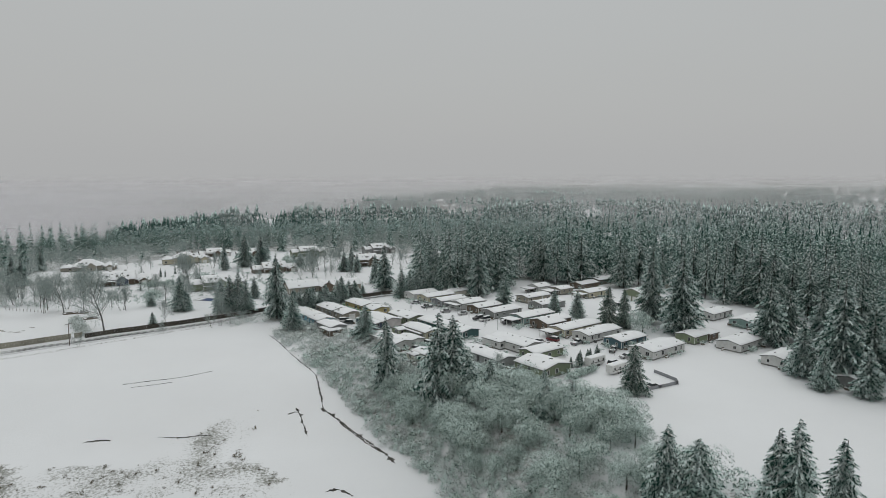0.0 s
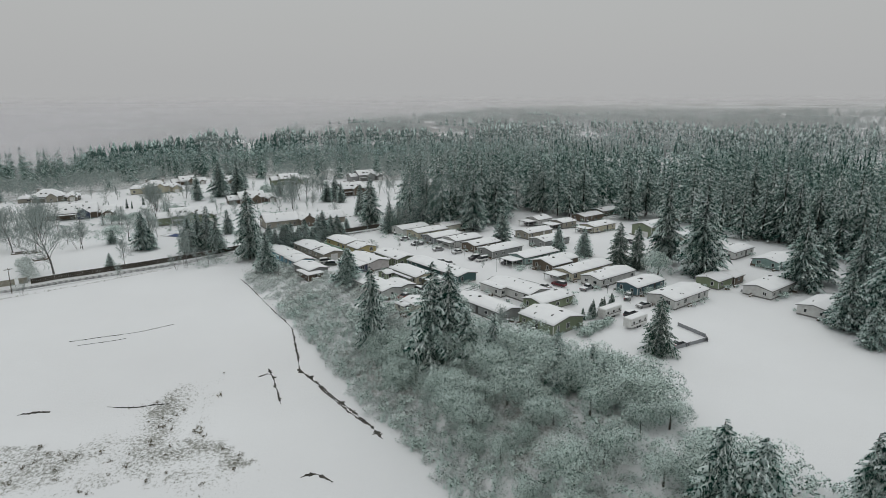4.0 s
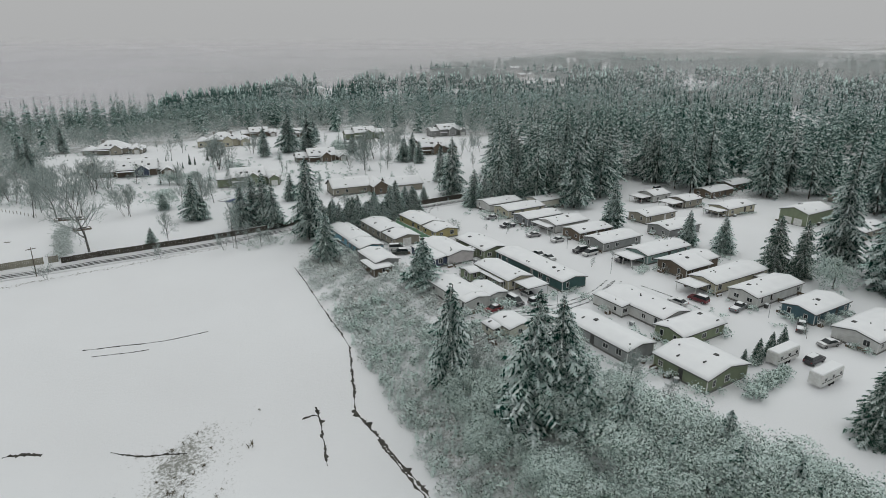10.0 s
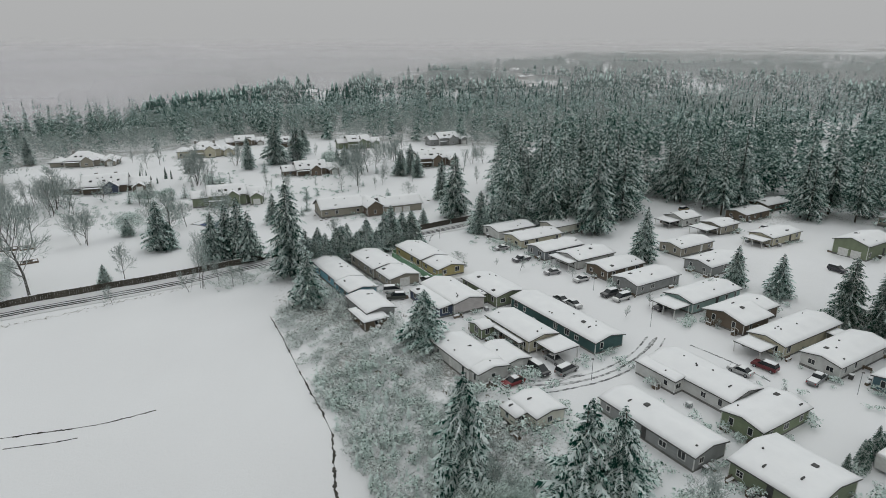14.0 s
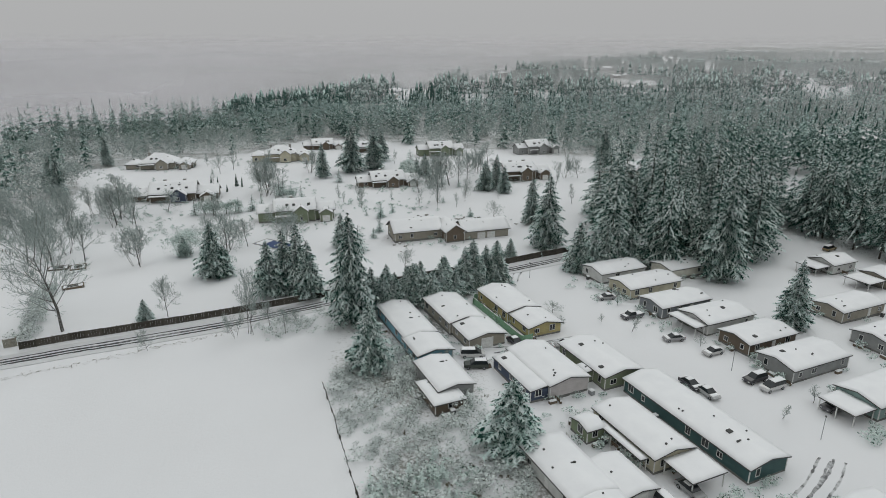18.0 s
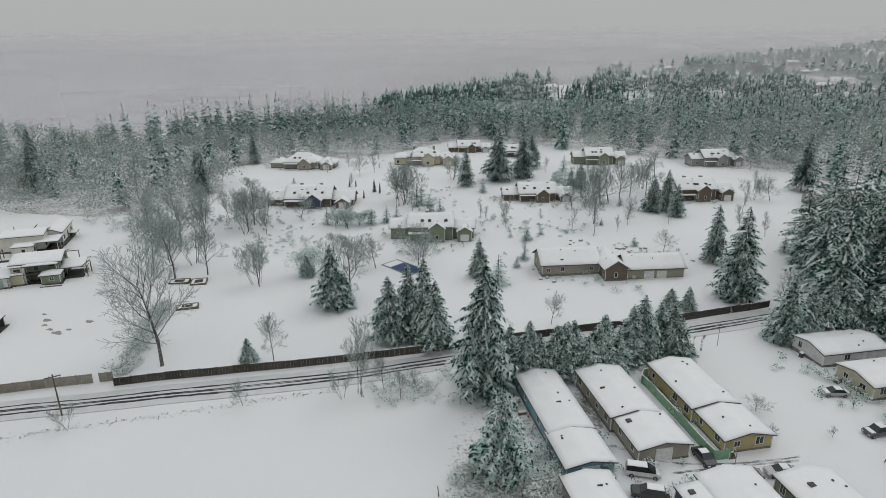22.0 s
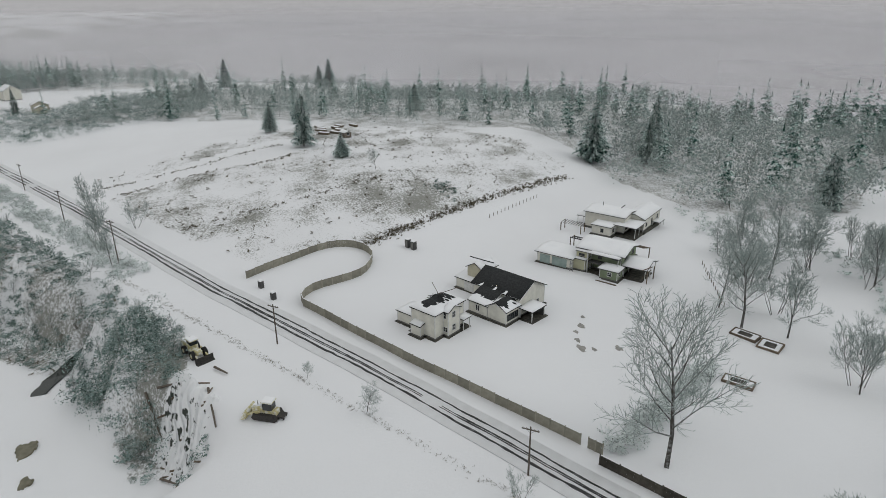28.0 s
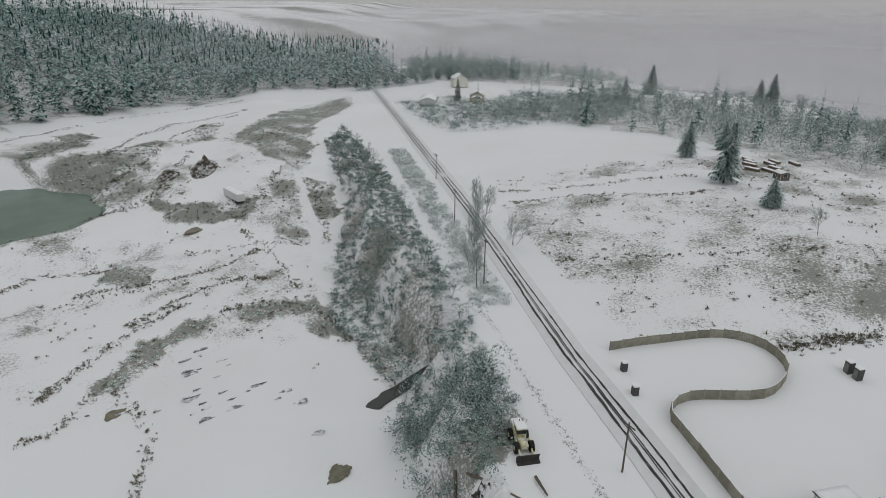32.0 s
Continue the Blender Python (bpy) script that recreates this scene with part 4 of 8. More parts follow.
cot = house("cottage", -155.6, 171.8, 36, [block(-2.5, -4.0, 3.5, 4.5, 5.2, "hip", 0.55, storeys=2, win_style="grid", roof_mat=SHINGLE, band=1.75, over=0.35), block(3.5, -1.5, 4.7, 1.9, 5.2, "gable_x", 0.5, storeys=2, win_style="grid", roof_mat=SHINGLE, over=0.3),
      block(-7.4, -3.0, -2.5, 1.6, 2.5, "flat", 0.1, roof_mat=SHINGLE, win=False, over=0.3), block(-1.6, -5.2, 0.8, -4.0, 2.4, "shed_y", 0.35, win=False, over=0.25, roof_mat=SHINGLE), block(3.5, 2.3, 5.4, 4.4, 2.4, "flat", 0.1, open_sides=True, over=0.2)],
      LOT_WALL, "cream two-storey cottage whose dark rafters show through the roof snow", "house", seed=51, vents=0, snow_lift=0.10)
footing(cot, ((-2.5, -4.0, 3.5, 4.5), (3.5, -1.5, 4.7, 4.4), (-7.4, -3.0, -2.5, 1.6), (-1.6, -5.2, 0.8, -4.0)))
for k in range(14):
    a = 2 * math.pi * k / 14 + 0.15
    part("hip_rafter", Shape().tube((0.5, 0.3, 7.15), (0.5 + 2.3 * math.cos(a), 0.3 + 2.6 * math.sin(a), 6.35), 0.09, 0.06, 4), SHINGLE, cot)
part("scaffold_pole", Shape().tube((0.6, 0.4, 7.3), (-3.2, 2.8, 7.9), 0.06, 0.06, 5).tube((0.6, 0.4, 7.3), (2.8, 4.4, 8.1), 0.06, 0.06, 5), POLE_WOOD, cot)
farm = house("farmhouse", -161.1, 189.3, 34, [block(-7.2, -3.5, 4.8, 5.5, 4.2, "gable_x", 0.52, storeys=1, win_style="grid", roof_mat=SHINGLE, band=0.45, over=0.45), block(0.3, -8.0, 5.0, -3.5, 2.9, "gable_y", 0.55, win_style="grid", roof_mat=SHINGLE, band=1.3, over=0.3),
      block(-4.6, -8.0, 0.3, -3.5, 2.7, "shed_y", 0.36, roof_mat=SHINGLE, band=2.2, over=0.3), block(-14.4, -0.8, -7.2, 5.4, 2.6, "shed_y", 0.14, doors="s", roof_mat=SHINGLE, over=0.4), block(-12.4, 0.6, -8.0, 5.4, 2.0, "gable_y", 0.6, z=3.1, win_style="grid", roof_mat=SHINGLE, wall=WALLS["cream"], over=0.35),
      block(-7.4, -2.4, -4.6, 0.6, 3.0, "shed_y", 0.2, roof_mat=SHINGLE, win=False, over=0.25), block(5.1, -3.6, 8.2, 0.9, 2.4, "hip", 0.22, open_sides=True, roof_mat=SHINGLE, over=0.3)],
      LOT_WALL, "large cream house with a black shingle roof mostly clear of snow", "house", seed=52, vents=0, snow_lift=0.1)
footing(farm, ((-7.2, -3.5, 4.8, 5.5), (-4.6, -8.0, 5.0, -3.5), (-14.4, -0.8, -7.2, 5.4), (5.1, -3.6, 8.2, 0.9)))
poking_rafters(farm, -4.2, -0.2, -6.9, -4.0, 3.25, 4.3, 9)
part("ridge_beam", Shape().tube((-13.4, 2.6, 6.75), (-6.8, 2.8, 6.9), 0.12, 0.12, 4), SHINGLE, farm)
part("porch_wall", Shape().box(5.2, 0.7, -0.2, 8.0, 0.85, 2.3), DARK_TRIM, farm)
for k in range(3):
    window(farm, pose(5.005, -7.1 + 1.25 * k, 0.9, 0, 0, -90), 1.0, 1.3, "dark")
PLASTIC = material("plastic_sheeting", (0.24, 0.32, 0.30), 0.35, alt=(0.34, 0.42, 0.40), scale=0.6, spec=0.5)
shell = house("unfinished_house", -182.3, 203.7, 40, [block(0, 0, 9.2, 7.2, 2.8, "gable_x", 0.14, over=0.6, win=False, wall=LOT_WALL), block(9.2, 0.8, 12.2, 7.6, 2.9, "gable_x", 0.14, wall=WALLS["wrap"], win=False, over=0.3), block(10.4, 4.2, 20.4, 11.4, 2.7, "flat", 0, snow=False, win_style="dark", wall=WALLS["green"]),
      block(9.8, 3.0, 20.4, 11.4, 2.3, "gable_x", 0.26, z=2.8, win_style="dark", wall=WALLS["green"], over=0.9), block(9.6, 1.4, 12.4, 3.0, 4.7, "flat", 0, wall=WALLS["wrap"], snow=True, win=False, over=0.2), block(12.6, 1.2, 20.2, 4.2, 2.5, "flat", 0, open_sides=True, over=0.1, snow=False),
      block(12.6, 1.0, 20.2, 3.0, 4.9, "flat", 0, open_sides=True, over=0.3), block(16.6, -0.6, 20.8, 2.6, 2.5, "hip", 0.35, win_style="grid", wall=WALLS["green"], over=0.5), block(20.8, 3.0, 26.0, 10.0, 2.9, "gable_x", 0.3, open_sides=True, over=0.4)],
      WALLS["olive"], "unfinished olive and yellow house with open decks and rafters", "house", seed=53, vents=0)
footing(shell, ((0, 0, 9.2, 7.2), (9.2, 0.8, 20.4, 11.4), (16.6, -0.6, 20.8, 2.6), (20.8, 3.0, 25.0, 9.0)))
for x0, x1 in ((0.7, 3.4), (4.0, 7.9)):
    part("plastic_sheet", Shape().box(x0, -0.06, 0.15, x1, 0.0, 2.35), PLASTIC, shell)
for k in range(4):
    window(shell, pose(11.0, 1.39, 1.5 + 0.75 * k, 0, 0, 180), 1.3, 0.45, "dark")
for k in range(12):
    part("rafter", Shape().tube((13.0 + 0.8 * k, 12.0, 4.6), (13.0 + 0.8 * k, 17.4, 3.0), 0.09, 0.09, 4), TIMBER, shell)
for k in range(5):
    part("purlin", Shape().tube((12.6, 12.6 + 1.1 * k, 4.5 - 0.33 * k), (22.2, 12.6 + 1.1 * k, 4.5 - 0.33 * k), 0.08, 0.08, 4), TIMBER, shell)
for k in range(10):
    part("joist", Shape().tube((3.0 + 0.7 * k, 12.4, 3.2), (2.6 + 0.7 * k, 14.6, 2.8), 0.09, 0.09, 4), DARK_TRIM, shell)
part("wall_plate", Shape().box(2.6, 14.5, 2.65, 10.0, 14.75, 2.9).box(2.6, 12.3, 3.05, 10.0, 12.5, 3.3), DARK_TRIM, shell)
for px_, py_ in ((2.8, 14.6), (9.8, 14.6), (2.8, 12.4), (9.8, 12.4), (13.0, 17.3), (21.8, 17.3), (26.6, 2.6), (26.8, 6.4)):
    part("prop", Shape().box(px_ - 0.1, py_ - 0.1, -0.6, px_ + 0.1, py_ + 0.1, 3.1), TIMBER, shell)
part("brace", Shape().tube((25.4, 2.6, 3.0), (27.6, 2.2, 4.6), 0.12, 0.12, 4).tube((25.4, 2.8, 1.0), (27.4, 2.4, 3.8), 0.1, 0.1, 4), TIMBER, shell)
part("spare_beam", Shape().box(16.5, -2.6, 0.0, 21.5, -2.35, 0.28), TIMBER, shell)
part("scaffold_ladder", Shape().box(9.2, -1.0, -0.3, 9.35, -0.9, 2.6).box(9.9, -1.0, -0.3, 10.05, -0.9, 2.6).box(9.3, -0.98, 1.0, 9.95, -0.92, 1.1).box(9.3, -0.98, 2.0, 9.95, -0.92, 2.1), STEEL, shell)
shell = house("unfinished_house", -203.6, 226.4, 40, [block(0, 0, 11.5, 8.0, 4.6, "gable_x", 0.16, win_style="dark", over=0.5), block(4.2, -4.6, 9.5, 0, 2.7, "flat", 0.1, win_style="dark", over=0.4), block(9.5, -2.0, 15.5, 4.5, 2.9, "flat", 0.1, open_sides=True, over=0.4), block(9.5, 5.0, 15.2, 18.0, 3.4, "gable_y", 0.4, win_style="dark", over=0.4),
      block(-2.6, 0.5, -0.1, 4.5, 2.7, "flat", 0, open_sides=True, over=0.2), block(15.2, 12.0, 17.4, 16.0, 1.0, "flat", 0, open_sides=True, over=0.1)], LOT_WALL, "half-built pale house with snow on its decks", "house", seed=54, vents=0)
footing(shell, ((0, 0, 11.5, 8.0), (4.2, -4.6, 9.5, 0), (9.5, 5.0, 15.2, 18.0), (9.8, -1.6, 15.0, 4.2)))
for k in range(9):
    part("joist", Shape().tube((-4 + 0.75 * k, -7.2, 2.4), (-4 + 0.75 * k, -4.6, 2.7), 0.09, 0.09, 4), DARK_TRIM, shell)
for px_ in (-4.0, 2.0):
    part("prop", Shape().box(px_ - 0.1, -7.2, -0.6, px_ + 0.1, -7.0, 2.4).box(px_ - 0.1, -4.7, -0.6, px_ + 0.1, -4.5, 2.7), TIMBER, shell)
part("vent_stack", Shape().tube((3.0, 5.0, 5.4), (3.0, 5.0, 6.6), 0.09, 0.09, 6).tube((8.0, 6.0, 5.4), (8.9, 6.4, 6.3), 0.12, 0.12, 5), DARK_TRIM, shell)

EST = "houses beyond the lane"
house("ranch_house", -40, 280, 27, [block(-15, -3, 0.5, 6.5, 2.9, "gable_x", 0.55, over=0.7), block(0.5, -8.5, 6.5, 2, 3.2, "gable_y", 0.65, over=0.6, wall=WALLS["brown"]), block(6.5, -8.0, 22.0, 0.5, 2.8, "gable_x", 0.55, over=0.6, doors="s")], WALLS["beige"], "long low ranch house with a double garage and snowy roofs", "house", EST, seed=61, cell=1.2)


def villa(x, y, angle, wall, label, seed, size=1.0, low=False, dark=None, hip=False):
    """A large house: main roof, two wings, front gables, veranda and chimney."""
    s, rr = size, random.Random(seed)
    main = "hip" if hip else "gable_x"
    hh = 3.0 if low else 4.2
    gable = WALLS[dark] if dark else None
    bl = [block(-9 * s, -5 * s, 7 * s, 6 * s, hh, main, 0.6, over=0.7, storeys=1), block(7 * s, -3.5 * s, 15 * s, 4.5 * s, hh - 0.8, main, 0.55, over=0.6),
          block(-16 * s, -3 * s, -9 * s, 5 * s, hh - 0.8, main, 0.55, over=0.6), block(-1.5 * s, -7.5 * s, 4 * s, -5 * s, hh - 0.2, "gable_y", 0.75, over=0.5, wall=gable),
          block(9 * s, -7 * s, 14 * s, -3.5 * s, hh - 1.2, "gable_y", 0.6, over=0.5, doors="s"), block(-9 * s, -7.2 * s, -2 * s, -5.2 * s, 2.5, "flat", 0.0, open_sides=True, over=0.3)]
    e = house("villa", x, y, angle, bl, WALLS[wall], label, "house", EST, seed=seed, cell=1.2)
    top = hh + 0.6 * 6 * s
    for cx in (rr.uniform(-6, -2) * s, rr.uniform(2, 5) * s)[: 1 + seed % 2]:
        c = part("chimney", Shape().box(cx - 0.6, 1.2, hh, cx + 0.6, 2.2, top + 0.8, 0, 0.05), CONCRETE, e)
        part("chimney_snow", Shape().box(cx - 0.55, 1.25, top + 0.8, cx + 0.55, 2.15, top + 0.98, 0, 0.05), ROOF_SNOW, c)
    for k in range(3):
        vx, vy = rr.uniform(-7, 5) * s, -3.0 * s
        vz = hh + float(roof_rise(np.float64(vx), np.float64(vy), bl[0]))
        part("skylight", Shape().box(vx - 0.5, vy - 0.5, vz, vx + 0.5, vy + 0.5, vz + 0.62, 0, 0.05), DARK_TRIM, e)
    return e


villa(-93, 292, 23, "olive", "olive-brown villa with steep snowy roofs beside the pool", 62, 0.85)
villa(-151, 311, 22, "brown", "dark villa with a tall navy gable over its entrance", 63, 1.05, True, "navy")
villa(-73, 348, 24, "brown", "dark timber villa with a dormer gable and veranda", 64, 0.85, True)
villa(-17, 371, 26, "brown", "brown villa with several snowy gables", 65, 0.9)
villa(-192, 366, 20, "beige", "large beige villa with hipped snowy roofs", 66, 1.0, True, None, True)
villa(-141, 394, 24, "cream", "cream villa with hipped snowy roofs", 67, 0.95, False, None, True)
villa(-132, 432, 24, "brown", "brown steep-roofed villa under snow", 68, 0.7, True)
villa(-104, 428, 24, "brown", "dark villa with snowy gables", 168, 0.7, True)
villa(-62, 424, 24, "olive", "olive villa with a steep snowy roof", 69, 0.8)
villa(34, 382, 30, "beige", "beige villa half hidden by firs", 70, 0.8)
villa(-10, 440, 30, "grey", "grey villa at the edge of the wood", 170, 0.8)
# farm at the end of the lane
house("barn", -446, -22, 20, [block(-12, -4.5, 12, 4.5, 3.2, "gable_x", 0.35, win=False)], WALLS["white"], "long white barn under snow", "barn", seed=71, vents=0, cell=1.5)
house("barn", -462, 4, 20, [block(-6, -4.5, 6, 4.5, 4.0, "gable_x", 0.5), block(6, -3, 12, 3, 3, "gable_x", 0.4)], WALLS["cream"], "cream farmhouse with a snowy gable roof", "house", seed=72, vents=0, cell=1.5)
house("barn", -520, -32, 35, [block(-6, -5, 6, 5, 6.0, "gable_x", 0.6, win=False)], WALLS["pale"], "tall pale barn with a steep snowy roof", "barn", seed=73, vents=0, cell=1.5)

# far suburb: small houses between the woods
for k in range(125):
    r = random.Random(900 + k)
    a, d = radians(r.uniform(38, 108)), r.uniform(330, 1250)
    hx, hy = 20 + d * math.cos(a), 120 + d * math.sin(a)
    if inside(hx, hy, FOREST) and waves(hx, hy, 40.0, 2.0) + 0.5 * waves(hx, hy, 17.0, 4.0) > -0.2 or inside(hx, hy, WOOD_N) and d < 620 or hy < 345 and d < 430:
        continue
    w, l = r.uniform(9, 14), r.uniform(12, 19)
    house("suburban_house", hx, hy, r.uniform(0, 180), [block(-l / 2, -w / 2, l / 2, w / 2, r.choice((3.0, 5.6)), r.choice(("gable_x", "hip")), 0.4)],
          WALLS[r.choice(("beige", "grey", "white", "brown", "dusk"))], "distant snow-roofed house among trees", "house", "distant suburb houses", seed=k, vents=0, detail=False, cell=3.0)


# ---- trees ----
def fir_arrays(levels, spread, seed, droop=0.35, base=0.10, dense=8, slim=0.85, twigs=3, snowy=0.6, fat=1.0):
    """A fir of height 1: whorls of drooping fronds with side twigs, and snow along their backs. Triangles."""
    r = np.random.RandomState(seed)
    V, Fc, M = [], [], []

    def tri(a, b, c, m):
        k = len(V)
        V.extend((a, b, c))
        Fc.append((k, k + 1, k + 2))
        M.append(m)

    for i in range(levels):
        t = i / (levels - 1)
        z = base + (0.975 - base) * t ** 0.92
        reach = spread * ((1 - t) ** slim) * (0.35 + 0.65 * min(1, (t + 0.10) / 0.2)) + 0.012
        n = max(4, int(round(dense * (1 - 0.5 * t))))
        turn = r.uniform(0, 6.28)
        for j in range(n):
            az = turn + 6.283 * j / n + r.uniform(-0.35, 0.35)
            ln = reach * r.uniform(0.62, 1.15)
            zz = z + r.uniform(-0.9, 0.9) / levels * (1 - 0.5 * t)
            fall = droop * r.uniform(0.7, 1.3)
            c, s = math.cos(az), math.sin(az)
            ax, sd = np.array((c, s, 0.0)), np.array((-s, c, 0.0))
            pts = [ax * (ln * q) + np.array((0, 0, zz - fall * ln * q * (0.35 + 0.75 * q))) for q in (0.02, 0.34, 0.64, 0.88, 1.0)]
            for q in range(twigs):
                p, p2 = pts[q], pts[q + 1]
                w = ln * (0.46 - 0.06 * q) * r.uniform(0.7, 1.2) * fat
                for side in (1, -1):
                    tip = (p + p2) / 2 + ax * ln * 0.16 + sd * side * w + np.array((0, 0, -w * r.uniform(0.35, 0.8)))
                    tri(p, p2 + ax * ln * 0.04, tip, 0)
            w = ln * 0.10 * fat
            tri(pts[3] + sd * w, pts[3] - sd * w, pts[4] + np.array((0, 0, -0.02 * ln)), 0)
            lift = np.array((0, 0, 0.008 + 0.02 * ln))
            sw = ln * r.uniform(0.05, 0.13)
            if r.rand() < snowy:
                mid = pts[2] + lift * 1.4
                tri(pts[1] + lift, mid + sd * sw - lift, mid - sd * sw - lift, 1)
                tri(mid + sd * sw - lift, pts[4], mid - sd * sw - lift, 1)
    top, tip_z = np.array((0, 0, 1.0)), min(0.93, 1 - 1.2 / levels)
    tip_r = 0.012 if levels > 8 else 0.022
    for j in range(3):
        az = j * 2.1
        tri(np.array((tip_r * math.cos(az), tip_r * math.sin(az), tip_z)), np.array((tip_r * math.cos(az + 2.1), tip_r * math.sin(az + 2.1), tip_z)), top, 0)
    return np.array(V), np.array(Fc), np.array(M)


def frond_arrays(levels, spread, seed, droop=0.4, base=0.08, dense=12, slim=0.85, snowy=0.5, stations=11):
    """A fir of height 1: every frond is a drooping spine hung with narrow side twigs, with a broken ridge of snow along its back. Triangles."""
    r = np.random.RandomState(seed)
    V, M = [], []
    lean = r.normal(0, 0.012, 2)
    for i in range(levels):
        t = i / (levels - 1)
        z = base + (0.97 - base) * t ** 0.92
        reach = spread * ((1 - t) ** slim) * (0.35 + 0.65 * min(1, (t + 0.10) / 0.2)) * r.uniform(0.78, 1.18) + 0.014
        n = max(4, int(round(dense * (1 - 0.55 * t))))
        turn = r.uniform(0, 6.28)
        for j in range(n):
            az = turn + 6.283 * j / n + r.uniform(-0.4, 0.4)
            ln, fall = reach * r.uniform(0.62, 1.15), droop * r.uniform(0.6, 1.4)
            zz = z + r.uniform(-0.9, 0.9) / levels * (1 - 0.5 * t)
            ax, sd = np.array((math.cos(az), math.sin(az), 0.0)), np.array((-math.sin(az), math.cos(az), 0.0))
            off = np.array((lean[0] * zz, lean[1] * zz, 0.0))
            white = r.rand() < snowy + 0.3
            q = np.linspace(0.14, 0.97, stations)[:, None]
            p = off + ax * (ln * q) + np.array((0, 0, 1.0)) * (zz - fall * ln * q * (0.35 + 0.75 * q))
            w = ln * (0.36 - 0.24 * q) * r.uniform(0.6, 1.3, (stations, 1)) + 0.005
            h = ln * 0.042 + 0.002
            for side in (1, -1):
                tip = p + ax * w * 0.6 + sd * side * w + np.array((0, 0, -1.0)) * w * r.uniform(0.1, 0.65, (stations, 1))
                V.append(np.stack([p - ax * h, p + ax * h + np.array((0, 0, 0.003)), tip], 1).reshape(-1, 3))
                M += list((r.rand(stations) < snowy * (0.35 + 0.75 * q[:, 0]) * white).astype(int))
            up = np.array((0, 0, 0.005 + 0.016 * ln))
            for k in range(1, stations - 1, 2):
                if white and r.rand() < 0.8:
                    sw = ln * r.uniform(0.025, 0.075) * (1.15 - 0.6 * q[k, 0]) + 0.002
                    V.append(np.array([p[k - 1] + up, p[k] + sd * sw + up * 0.6, p[k] - sd * sw + up * 0.6, p[k] + sd * sw + up * 0.6, p[min(k + 2, stations - 1)] + up * 0.7, p[k] - sd * sw + up * 0.6]))
                    M += [1, 1]
    V = np.concatenate(V)
    return V, np.arange(len(V)).reshape(-1, 3), np.array(M)


def cane_arrays(seed, n=120):
    """A low thicket of size about 1: thin arching canes. Triangles."""
    r = np.random.RandomState(seed)
    az, rad = r.uniform(0, 6.283, n), 0.5 * r.rand(n) ** 0.5
    p = np.c_[rad * np.cos(az), rad * np.sin(az), 0.75 * r.rand(n) * (1 - 1.1 * rad)]
    d = r.normal(0, 1, (n, 3)) * (1, 1, 0.6) + (0, 0, 0.25)
    d /= np.linalg.norm(d, axis=1)[:, None]
    s = np.cross(d, r.normal(0, 1, (n, 3)))
    s /= np.linalg.norm(s, axis=1)[:, None]
    ln, w = r.uniform(0.14, 0.34, (n, 1)), r.uniform(0.014, 0.032, (n, 1))
    return np.stack([p - s * w, p + s * w, p + d * ln], 1).reshape(-1, 3), np.arange(3 * n).reshape(-1, 3), np.zeros(n, int)


